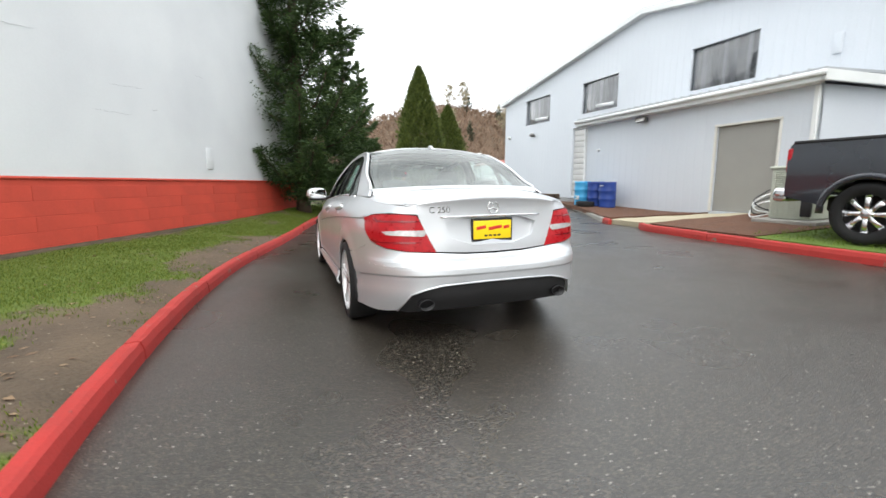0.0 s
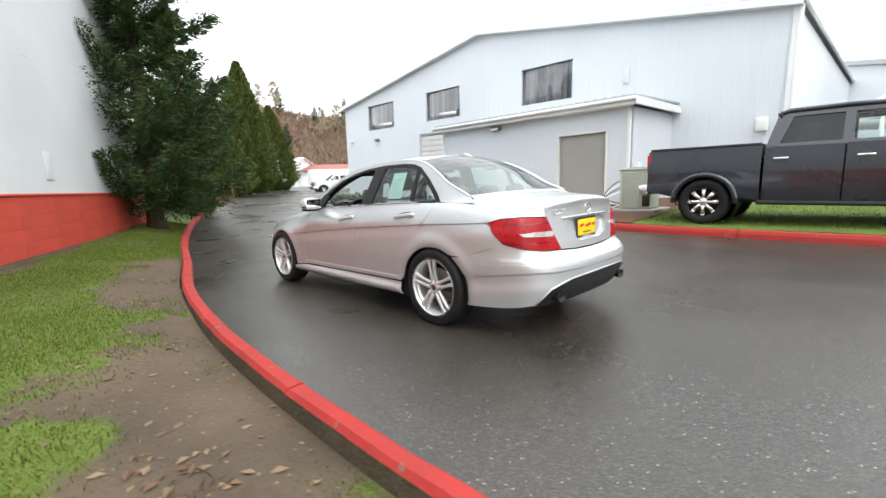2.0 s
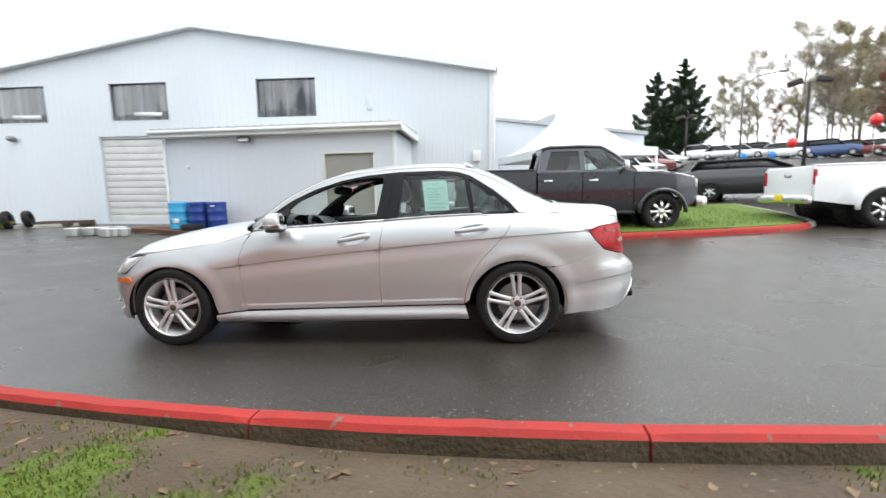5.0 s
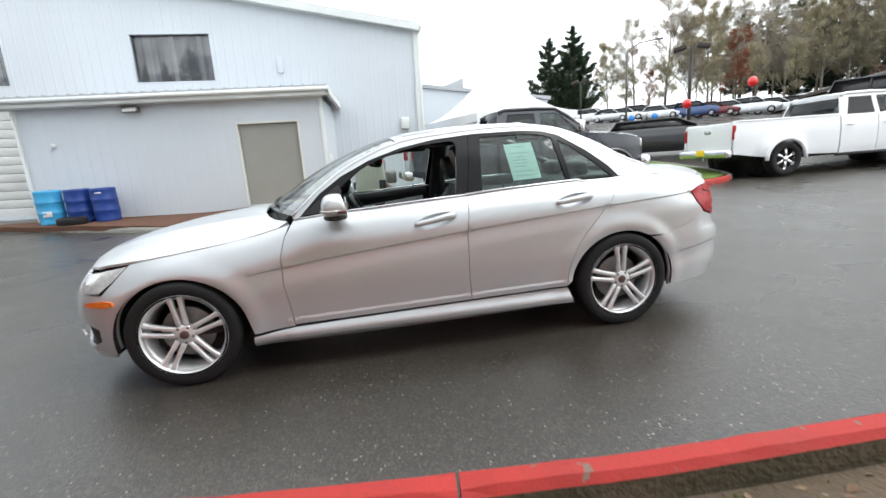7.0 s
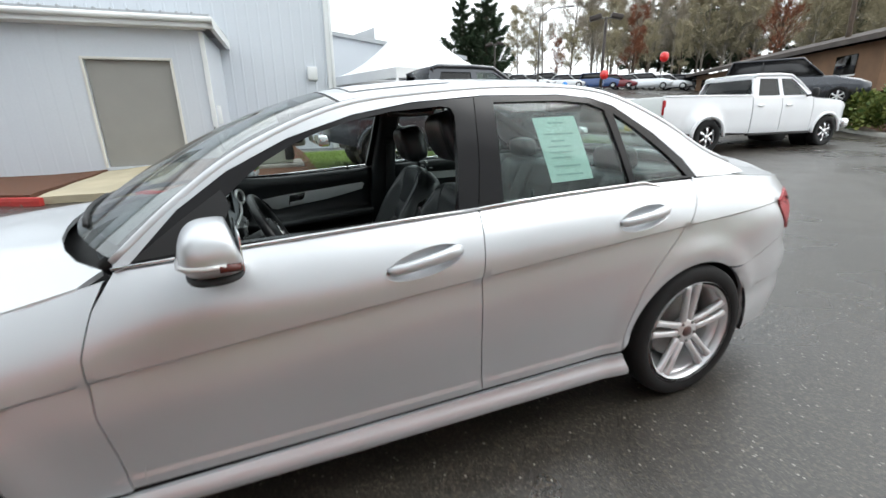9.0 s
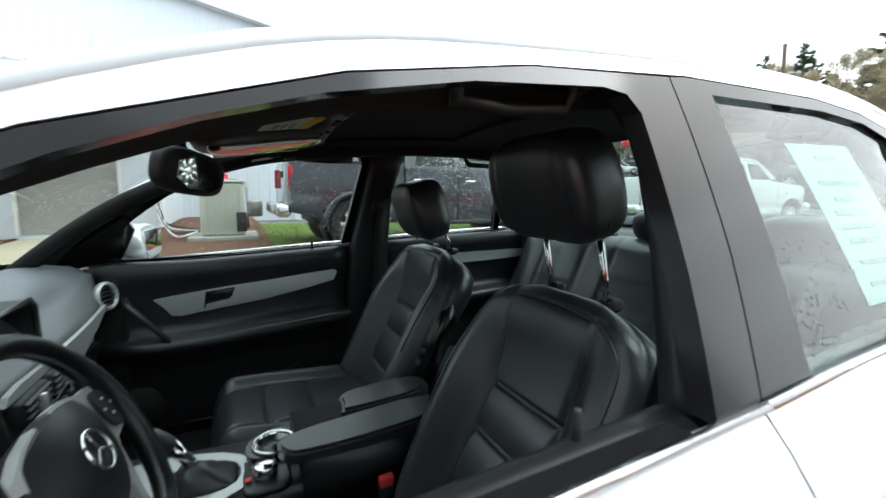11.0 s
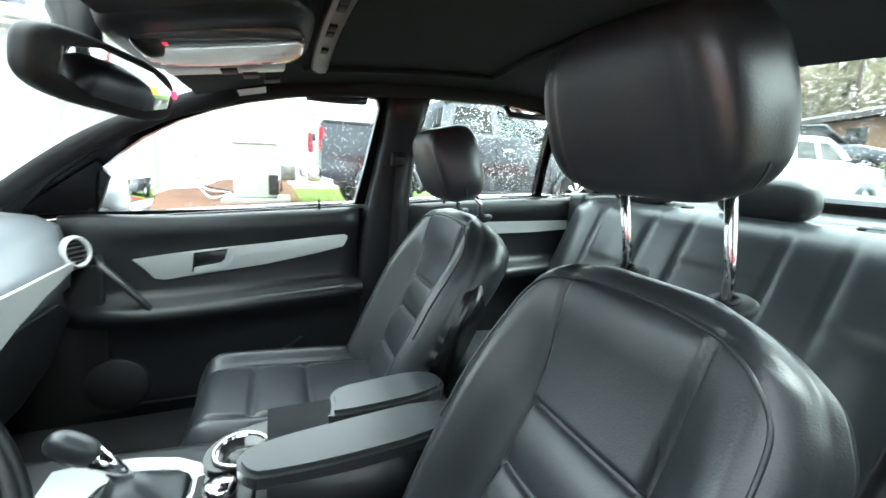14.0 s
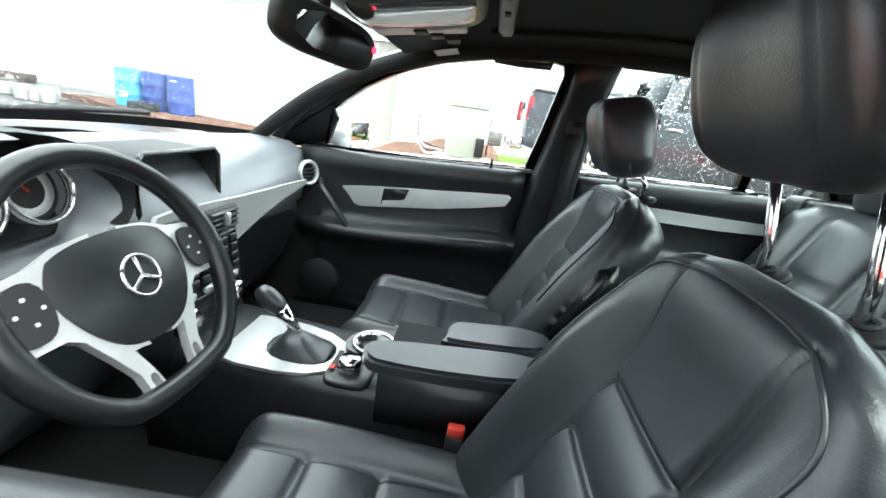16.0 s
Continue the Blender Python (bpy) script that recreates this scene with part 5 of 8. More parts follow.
LED = bpy.data.materials.new("red_indicator_light")
LED.use_nodes = True
LED.node_tree.nodes["Principled BSDF"].inputs["Base Color"].default_value = (.8, .02, .05, 1)
LED.node_tree.nodes["Principled BSDF"].inputs["Emission Color"].default_value = (1, .02, .06, 1)
LED.node_tree.nodes["Principled BSDF"].inputs["Emission Strength"].default_value = .6
part("red_light", disc(.0065, .003, turnm @ pose(.112, -.0235, .008, 90, 0, 0), 16, .001), LED, im, "small red light")

# ---- dashboard ----
dash_rows = []
for k in range(33):
    a = -1 + 2 * k / 32
    x = .70 * a
    e = a * a
    bump = .035 * math.exp(-((x + .37) / .20) ** 4) + .012 * math.exp(-((x + .02) / .18) ** 4)
    y_face = .455 + .045 * e
    well = math.exp(-((x + .37) / .205) ** 8)
    base = .855 - .012 * e
    dash_rows.append([(x, .93 - .22 * e, .93), (x, .80 - .12 * e, .955 + bump * .4), (x, .66, .957 + bump), (x, .57 + .04 * well, .945 + bump), (x, .52 + .09 * well, .918 + bump * .8), (x, .495 + .02 * e + .115 * well, .89), (x, y_face + .012 + .13 * well, base + .005 - .015 * well),
                      (x, y_face + .10 * well, base - .012 - .03 * well), (x, y_face + .006, .80 - .02 * e), (x, y_face + .012, .765 - .02 * e), (x, y_face + .03, .74), (x, .53, .66), (x, .58, .52), (x, .66, .40), (x, .80, .40)])
dash = part("dashboard", loft(dash_rows), DASHTOP, sedan, "dark grey soft dashboard with a satin silver strip")


def fascia(x, z, inward):
    a = x / .70
    return Vector((x, .455 + .045 * a * a + .004 - .010 * max(0, min(1, (z - .77) / .09)) + inward, z))


STRIP_R = [(.132, .735), (.207, .753), (.297, .773), (.434, .793), (.588, .802), (.655, .802), (.662, .822), (.609, .826), (.45, .838), (.311, .845), (.171, .852), (.05, .858), (-.08, .864), (-.13, .860), (-.138, .845), (.118, .838)]
part("silver_strip", sheet(STRIP_R, lambda a, b, c: fascia(a, b, c - .012), .03, depth=.01), BRUSHED, dash, "satin silver dash strip")
part("silver_strip", sheet(soften([(-.69, .80), (-.60, .77), (-.58, .82), (-.69, .84)]), lambda a, b, c: fascia(a, b, c - .010), .03, depth=.01), BRUSHED, dash, "satin silver dash strip")
part("glove_box", sheet(soften([(.17, .75), (.66, .735), (.64, .50), (.18, .49)]), lambda a, b, c: Vector((a, .49 + (.75 - b) * .38 - .012 + c, b)), .05, depth=.012), SOFTBLACK, dash, "black glove box lid")
part("glove_box_latch", box((.05, .012, .014), (.235, .478, .735), .004), DARK, dash)
# round side vents
for s in (-1, 1):
    at = Matrix.Translation((s * .668, .482, .846)) @ pose(0, 0, 0, 82, 0, s * -24)
    ringv = part("side_vent", lathe([(.040 + .007 * math.cos(t), .012 * math.sin(t)) for t in (2 * math.pi * k / 10 for k in range(11))], 28, at, closed=True), BRUSHED, dash, "round side vent with a silver ring")
    part("vent_back", disc(.038, .008, at @ pose(0, 0, -.012), 24, .002), DARK, ringv)
    for k in range(5):
        part("vent_slat", box((.068 - .008 * abs(k - 2) ** 1.5, .003, .010), (0, 0, 0), .001, (30, 0, 0)), DARK, ringv).matrix_basis = at @ pose(0, -.026 + .013 * k, 0)
# centre vents, radio, climate panel
stack = part("centre_panel", loft([[(x, .452 - .02 * f + .0, z) for x in (-.135, -.125, .125, .135)] + [(x, .56, z) for x in (.135, -.135)] for f, z in ((0, .845), (.3, .80), (.6, .74), (1.0, .66), (1.2, .58), (1.3, .53))]), SOFTBLACK, sedan, "black centre stack with vents, keys and knobs")
for s in (-1, 1):
    vf = part("centre_vent", box((.112, .03, .050), (s * .062, .442, .818), .008), DARK, stack, "centre air vent")
    for k in range(4):
        part("vent_slat", box((.10, .018, .003), (s * .062, .430, .800 + .012 * k), .001, (25, 0, 0)), SOFTBLACK, vf)
    part("vent_tab", box((.012, .02, .03), (s * .062, .424, .818), .003), BRUSHED, vf)
part("radio_panel", box((.235, .012, .095), (0, .436, .733), .004, (-4, 0, 0)), GLOSSBLACK, stack)
for r in range(4):
    for c in range(6):
        part("radio_key", box((.026, .008, .016), (-.095 + .038 * c, .428 - .002 * r, .765 - .022 * r), .003, (-4, 0, 0)), SOFTBLACK, stack)
for c in (-.08, 0, .08):
    part("silver_key", box((.05, .010, .015), (c, .424, .672), .004), BRUSHED, stack)
part("climate_panel", box((.235, .012, .055), (0, .428, .632), .004, (-6, 0, 0)), GLOSSBLACK, stack)
for c in (-.085, .085):
    part("climate_knob", disc(.024, .03, pose(c, .415, .632, 84, 0, 0), 28, .005), CHROME, stack, "chrome climate knob")
# screen under its hood
hood_s = part("screen_hood", loft([[(x, y, z) for x, z in ((-.130, .84), (-.130, .955), (-.115, .969), (.10, .969), (.115, .955), (.115, .84))] for y in (.62, .475)], caps=False), DARK, dash, "black hooded screen")
thick_rim = bmesh.new()
tube([(-.130, .475, .85), (-.130, .475, .953), (-.114, .475, .968), (.098, .475, .968), (.115, .475, .953), (.115, .475, .85)], .006, 6, thick_rim)
part("hood_rim", thick_rim, GLOSSBLACK, hood_s)
SCREEN = mat("dim_screen_glass", (.10, .035, .03), .12, 0, .3, 14, 60, 0, coat=1.0)
part("screen", box((.235, .008, .105), (-.01, .585, .900), .002, (-8, 0, 0)), SCREEN, hood_s, "dim reddish screen")
for k, (z, h) in enumerate(((.932, .012), (.900, .03), (.868, .012))):
    part("screen_band", box((.20, .002, h), (-.01, .579 - .002 * k + .0, z), .0005, (-8, 0, 0)), WHITELABEL if k == 1 else REDINK, hood_s)
# instrument cluster
clus = part("instrument_hood", loft([[(-.37 + .225 * math.cos(t) * f, y, .90 + .115 * max(-.5, math.sin(t)) * f) for t in (math.pi * (-.15 + 1.3 * k / 20) for k in range(21))] for y, f in ((.47, 1.02), (.50, 1.05), (.60, 1.0))], closed=False), DARK, dash, "hooded instruments with three round dials")
part("instrument_panel", box((.44, .01, .16), (-.37, .585, .905), .004, (-14, 0, 0)), GLOSSBLACK, clus)
for x, r in ((-.49, .052), (-.37, .066), (-.25, .052)):
    at = pose(x, .565, .91, 76, 0, 0)
    dial = part("dial", disc(r, .01, at, 32, .002), DARK, clus, "round dial with a silver ring")
    part("dial_ring", lathe([(r + .004 * math.cos(t), .018 + .02 * (.5 + .5 * math.sin(t))) for t in (2 * math.pi * k / 8 for k in range(9))], 36, at, closed=True), CHROME, dial)
    part("dial_face", lathe([(r * .55, .0062), (r * .82, .0062), (r * .82, .0068), (r * .55, .0068)], 32, at, closed=True), BRUSHED, dial)
    part("needle", box((.004, r * .7, .002), (0, 0, 0), .0005), REDINK, dial).matrix_basis = at @ pose(0, 0, .009, 0, 0, 40) @ pose(0, r * .3, 0)

# ---- steering wheel ----
SW = pose(-.37, .288, .856, 62, 0, 0)
rim_path = []
for k in range(48):
    t = 2 * math.pi * k / 48
    r = .166
    x, y = r * math.cos(t), r * math.sin(t)
    if y < -.145:
        y = -.145 - (abs(y) - .145) * .35
    rim_path.append(SW @ Vector((x, y, 0)))
wheel_rim = part("steering_wheel", tube(rim_path, [.0155 + .003 * (abs(math.cos(2 * math.pi * k / 48)) ** 6) for k in range(48)] + [.0195], 14, closed=True), mat("polished_black_rim_leather", (.007, .007, .008), .34, 0, .1, 8, 300, .15, .0005), sedan, "black leather three-spoke steering wheel with silver spokes")


pad = bmesh.new()
sheet(soften([(-.098, .046), (-.055, .063), (0, .067), (.055, .063), (.098, .046), (.100, .0), (.074, -.052), (.034, -.082), (-.034, -.082), (-.074, -.052), (-.100, .0)], 2), lambda a, b, c: SW @ Vector((a, b, .000 + .016 * (1 - (a / .095) ** 2 - (b / .085) ** 2) - c)), .012, depth=.035, bm=pad)
part("airbag_pad", pad, SOFTBLACK, wheel_rim, "black airbag cover")
eb = lathe([(.0275 + .0025 * math.cos(t), .0025 * math.sin(t)) for t in (2 * math.pi * k / 8 for k in range(9))], 28, closed=True)
for k in range(3):
    merge(eb, box((.005, .026, .003), (0, .013, 0), .0008), pose(0, 0, 0, 0, 0, 120 * k))
eb.transform(SW @ pose(0, 0, .0185))
part("emblem", eb, CHROME, wheel_rim, "round chrome badge with three arms")
for s in (-1, 1):
    part("spoke", sheet([(s * .02, .070), (s * .06, .066), (s * .10, .052), (s * .150, .046), (s * .160, .036), (s * .162, -.010), (s * .154, -.034), (s * .105, -.034), (s * .090, -.044), (s * .070, -.080), (s * .054, -.112), (s * .050, -.148), (s * .026, -.148), (s * .034, -.112), (s * .044, -.082), (s * .02, -.086)], lambda a, b, c: SW @ Vector((a, b, -.002 - .04 * max(0, abs(a) - .08) - c)), .02, [soften([(s * .046, -.118), (s * .044, -.142), (s * .032, -.142), (s * .034, -.118)])], depth=.014), BRUSHED, wheel_rim, "satin silver spoke")
    bp = part("button_pad", sheet(soften([(s * .101, .044), (s * .152, .036), (s * .156, -.026), (s * .104, -.024)], 2), lambda a, b, c: SW @ Vector((a, b, .005 - .04 * (abs(a) - .08) - c)), .02, depth=.006), DARK, wheel_rim, "black thumb buttons")
    for dx, dy in ((-.014, 0), (.014, 0), (0, .014), (0, -.014)):
        part("button_mark", box((.004, .004, .0012), (0, 0, 0), .0003), WHITELABEL, bp).matrix_basis = SW @ pose(s * .126 + dx, .010 + dy, .0045)
part("steering_column", tube([SW @ Vector((0, 0, -.01)), SW @ Vector((0, 0, -.08)), SW @ Vector((0, .0, -.24))], [.05, .055, .06], 16), DARK, wheel_rim)
for s, ln in ((-1, .13), (1, .13)):
    part("stalk", tube([SW @ Vector((s * .04, -.01, -.05)), SW @ Vector((s * .11, -.012, -.045)), SW @ Vector((s * .165, -.018, -.035))], [.007, .008, .009], 8), DARK, wheel_rim)

# ---- middle console ----
con = part("centre_console", loft([[(x, y, z) for x, z in ((-w, .25), (-w, zt - .03), (-w + .012, zt - .006), (-w + .03, zt), (w - .03, zt), (w - .012, zt - .006), (w, zt - .03), (w, .25))] for y, w, zt in ((.50, .125, .60), (.40, .128, .585), (.28, .128, .572), (.05, .122, .560), (-.10, .115, .56), (-.42, .108, .55))]), SOFTBLACK, sedan, "black centre console with a silver shifter plate")
part("shifter_plate", sheet(soften([(-.124, .42), (.09, .42), (.072, .095), (-.122, .095)], 2), lambda a, b, c: Vector((a, b, .564 + .045 * max(0, b - .1) + .004 - c)), .04, [soften([(-.086, .270), (.038, .270), (.034, .120), (-.082, .120)], 2)], depth=.008), mat("dull_silver_plate", (.46, .465, .47), .34, .55, .05, 3, 300, .05, .0004), con, "satin silver shifter plate")
boot = bmesh.new()
loft([[(-.024 + w * math.copysign(abs(math.cos(t)) ** (.45 + .55 * f), math.cos(t)) * (1 + .05 * math.sin(5 * t)), .195 + .02 * f + d * math.copysign(abs(math.sin(t)) ** (.45 + .55 * f), math.sin(t)), .566 + .045 * f) for t in (2 * math.pi * k / 40 for k in range(40))] for f, w, d in ((0, .056, .070), (.12, .050, .064), (.25, .050, .058), (.4, .040, .046), (.55, .040, .040), (.75, .028, .030), (1.0, .016, .018))], bm=boot)
part("shifter_boot", boot, LEATHER, con, "wrinkled black leather shifter boot")
lev = part("shift_lever", tube([(-.024, .205, .60), (-.026, .225, .635), (-.028, .25, .665)], [.012, .013, .018], 12), CHROME, con, "chrome and black shift lever")
part("shift_knob", pillow((.042, .078, .042), 2.5, 10, pose(-.029, .268, .680, 38, 0, 0)), LEATHER, lev, "black shift knob")
part("selector_marks", box((.07, .012, .002), (-.045, .107, .575), .0006), DARK, con)
part("selector_red_mark", box((.014, .011, .002), (-.078, .107, .5765), .0006), REDINK, con)
part("control_pad", pillow((.10, .10, .02), 4, 6, pose(-.07, .07, .562)), SOFTBLACK, con)
part("control_knob", disc(.026, .03, pose(-.068, .072, .585), 32, .006), CHROME, con, "round silver control knob")
for x, y in ((.030, .045), (.066, -.052)):
    cup = part("cup_holder", lathe([(.045, .0), (.051, .004), (.049, .010), (.044, .007), (.041, -.055), (.001, -.058)], 36, pose(x, y, .580)), CHROME, con, "round cup holder with a bright rim")
    part("cup_inside", lathe([(.0405, -.001), (.0385, -.050), (.001, -.052)], 30, pose(x, y, .585)), GLOSSBLACK, cup)
part("cup_surround", sheet(soften([(-.01, .115), (.085, .10), (.122, -.02), (.118, -.12), (.01, -.12), (-.03, .03)], 2), lambda a, b, c: Vector((a, b, .582 - c)), .03, [bowl(.030, .045, .047, .047, 0), bowl(.066, -.052, .047, .047, 0)], depth=.02), GLOSSBLACK, con, "gloss black cup holder surround")
for lid_poly, top_z in (([(-.125, .0), (-.105, .035), (-.062, .050), (-.032, .030), (-.008, -.10), (-.006, -.365), (-.122, -.365)], .628), ([(.000, -.105), (.030, -.122), (.095, -.122), (.110, -.16), (.112, -.365), (-.001, -.365)], .632)):
    lid_poly = soften(lid_poly, 2)

    def lid_face(a, b, c, top_z=top_z):
        return Vector((a, b, top_z + .012 * step01((-b - .05) / .3) - c))
    arm = sheet(lid_poly, lid_face, .03, depth=.020)
    part("armrest_lid", arm, LEATHER, con, "black leather armrest lid")
    part("lid_pad", sheet(shrink(lid_poly, .008), lambda a, b, c: lid_face(a, b, c - .008), .025, depth=.010), LEATHER, con)
part("armrest_box", loft([[(-.128, y, .50), (-.124, y, .610), (.112, y, .610), (.116, y, .50)] for y in (.0, -.37)]), SOFTBLACK, con, "black armrest box")
part("belt_buckle", box((.022, .035, .07), (-.165, -.17, .50), .005), DARK, sedan)
part("buckle_button", box((.020, .033, .022), (-.165, -.17, .545), .004), mat("red_buckle_button", (.62, .04, .03), .45), sedan, "red seat belt buckle button")
part("floor_carpet", box((1.40, 2.4, .03), (0, -.35, .305), .008), CARPET, sedan, "black carpet")
part("bulkhead", box((1.40, .04, .53), (0, .80, .555), .01), CARPET, sedan)
part("tunnel", pillow((.30, 1.6, .30), 5, 8, pose(0, -.9, .30)), CARPET, sedan)
for s in (-1, 1):
    part("footwell_side", box((.03, .36, .50), (s * .70, .62, .55), .008), CARPET, sedan)
    part("rear_side_panel", box((.10, .5, .40), (s * .66, -1.42, .82), .02), SOFTBLACK, sedan)
part("rear_bulkhead", box((1.30, .04, .62), (0, -1.36, .70), .01), CARPET, sedan)


# ---- seats ----
STITCH = mat("grey_seam_thread", (.050, .052, .058), .55, 0, .1, 40, 400, .1, .0005)
BACK_W = curve((0, .212), (.18, .240), (.40, .252), (.60, .249), (.74, .238), (.84, .220), (.91, .186), (.95, .140), (.975, .085))
ARCH_SEAM = curve((-1.0, -.212, .40), (-.82, -.211, .62), (-.68, -.205, .74), (-.56, -.195, .815), (-.44, -.17, .865), (-.30, -.13, .90), (-.16, -.08, .918), (0, 0, .925),
                  (.16, .08, .918), (.30, .13, .90), (.44, .17, .865), (.56, .195, .815), (.68, .205, .74), (.82, .211, .62), (1.0, .212, .40))
RIBS = (.595, .42, .215, .05)


def back_front(x, h):
    """How far the front of a backrest stands forward at x from its middle and the height h (0 to 1)."""
    w = BACK_W(min(h, .975))[0]
    m = abs(x)
    s0 = .104 + .012 * step01((h - .6) / .3)
    f = max(0.0, 1 - min(1.0, m / w) ** 5) ** .5
    cap = math.sqrt(max(0.0, 1 - ((h - .86) / .117) ** 2)) if h > .86 else (math.sqrt(max(0.0, 1 - ((.08 - h) / .08) ** 2)) if h < .08 else 1.0)
    low = 1 - step01((h - .52) / .34)
    mid = -.004 + .042 * step01((h - .58) / .34)
    if m < s0:
        d = mid + .004 * math.cos(m / s0 * math.pi / 2)
        if h > RIBS[0]:
            d += .010 * (1 - step01((h - RIBS[0]) / .2))
        else:
            for top, bot in zip(RIBS, RIBS[1:]):
                if bot < h <= top:
                    d += .012 * math.sin(math.pi * (h - bot) / (top - bot)) ** .6 - .004
    else:
        q = (m - s0) / max(.02, w - s0)
        d = mid + (.052 + .022 * low - mid) * step01(q / .62)
    g = .010 * math.exp(-((m - s0) / .0042) ** 2) * (1 - step01((h - .895) / .03))
    if m < s0:
        g += .008 * sum(math.exp(-((h - hh) / .0065) ** 2) for hh in RIBS)
    if h > .86:
        g += .003 * math.exp(-((h - .925 + .9 * m * m) / .007) ** 2)
    return (d - g) * f * (.22 + .78 * cap), cap


def seat(x0, dy, lift, rise, label, head=.276):
    """A front seat: ribbed cushion, backrest with piping, headrest on two posts."""
    rows = []
    for j in range(71):
        v = j / 70
        y = -.27 + .53 * v + dy
        edge = math.sqrt(max(0.0, 1 - ((v - .84) / .16) ** 2)) if v > .84 else 1.0
        wid = .255 - .020 * step01((v - .6) / .4)
        row = []
        for i in range(91):
            a = -1 + 2 * i / 90
            drop = 1 - abs(a) ** 7
            top = .435 + rise + .04 * v + .045 * math.exp(-((abs(a) - .76) / .16) ** 2)
            g = .011 * math.exp(-((abs(a) - .50) / .020) ** 2) * (1 - step01((v - .93) / .05))
            if abs(a) < .50:
                g += .010 * (math.exp(-((v - .42) / .010) ** 2) + math.exp(-((v - .68) / .010) ** 2))
                top += .010 * abs(math.sin(math.pi * v / .42 if v < .42 else math.pi * (v - .42) / .26 if v < .68 else math.pi * (v - .68) / .32)) ** .7
            z = .33 + (top - .33) * edge * max(0.0, drop) ** .45 - g * edge
            row.append((x0 + a * wid, y, z))
        row += [(x0 + .25, y, .27), (x0 - .25, y, .27)]
        rows.append(row)
    cushion = part("front_seat", loft(rows), LEATHER, sedan, label)
    up, fwd = Vector((0, -.47, .883)), Vector((0, .883, .47))
    base = Vector((x0, -.215 + dy, .465))

    def face(x, h, out=0.0):
        return base + Vector((x, 0, 0)) + up * (h * .602) + fwd * (back_front(x, h)[0] + out)
    rows = []
    n = 130
    for j in range(n + 1):
        h = .975 * (j / n)
        w = BACK_W(h)[0]
        row = []
        for i in range(121):
            row.append(tuple(face(w * (-1 + 2 * i / 120), h)))
        cap = back_front(0, h)[1]
        for i in range(23):
            a = 1 - 2 * i / 22
            f = max(0.0, 1 - abs(a) ** 6) ** .45
            p = base + up * (h * .602) - fwd * ((.085 + .030 * step01((h - .45) / .4)) * f * (.22 + .78 * cap))
            row.append((p.x + a * w * (1.0 + .05 * step01((h - .5) / .3) * (1 - step01((h - .9) / .075))), p.y, p.z))
        rows.append(row)
    back = part("backrest", loft(rows), LEATHER, cushion, "black leather backrest with stitched seams")
    part("piping", tube([face(*ARCH_SEAM(-1 + k / 40), .0012) for k in range(81)], .0026, 6), LEATHER, back, "raised leather piping")
    for s in (-1, 1):
        part("seam_thread", tube([face(s * (.108 + .012 * step01((h - .6) / .3)), h, .0004) for h in np.linspace(.20, .885, 40)], .0009, 4), STITCH, back)
    part("seam_thread", tube([face(x, .6005, .0004) for x in np.linspace(-.098, .098, 20)], .0009, 4), STITCH, back)
    inner_side = -1 if x0 > 0 else 1
    pk = base + up * .30 + Vector((inner_side * .250, 0, 0)) - fwd * .02
    part("side_panel", loft([[(pk.x + inner_side * d, pk.y + yy, pk.z + zz) for yy, zz in ((.10, -.16), (-.02, .10), (-.06, .12), (-.075, .05), (.04, -.17))] for d in (-.02, .006)]), GLOSSBLACK, back, "gloss black side shield")
    for s in (-1, 1):
        foot = Vector((x0 + .003 + s * .077, -.520 + dy, .976))
        headp = foot + Vector((0, .036, .118 + lift))
        part("headrest_post", tube([foot - Vector((0, -.01, .03)), foot + Vector((0, .012, .04)), headp], .0064, 14), CHROME, back, "chrome headrest post")
        collar = Matrix.Translation(foot + Vector((0, .004, -.001))) @ pose(0, 0, 0, -16, 0, 0)
        part("post_collar", disc(.029, .012, collar, 28, .004), DARK, back, "black oval post collar")
        part("collar_ring", lathe([(.0105 + .003 * math.cos(t), .008 + .003 * math.sin(t)) for t in (2 * math.pi * k / 8 for k in range(9))], 20, collar, closed=True), DARK, back)
    hb = pillow((head, .140, .204), 3.8, 26)
    for v in hb.verts:
        a = v.co.x / (head / 2)
        v.co.y += .020 * a * a + .014 * (v.co.z / .11) * (1 if v.co.y > 0 else .3)
        v.co.x *= 1 - .13 * step01((v.co.z + .02) / .13) - .03 * step01((-v.co.z - .04) / .05)
        v.co.y -= .0035 * math.exp(-((abs(a) - .70) / .022) ** 2) * (1 if v.co.y > 0 else -1)
    hb.transform(pose(x0 - .002, -.446 + dy, 1.172 + lift, -12, 0, 0))
    part("headrest", hb, LEATHER, back, "black leather headrest")
    return cushion


seat(-.37, 0, .024, .03, "black leather driver's seat with a raised headrest")
seat(.37, -.05, -.050, .055, "black leather passenger seat with a lowered headrest", .235)
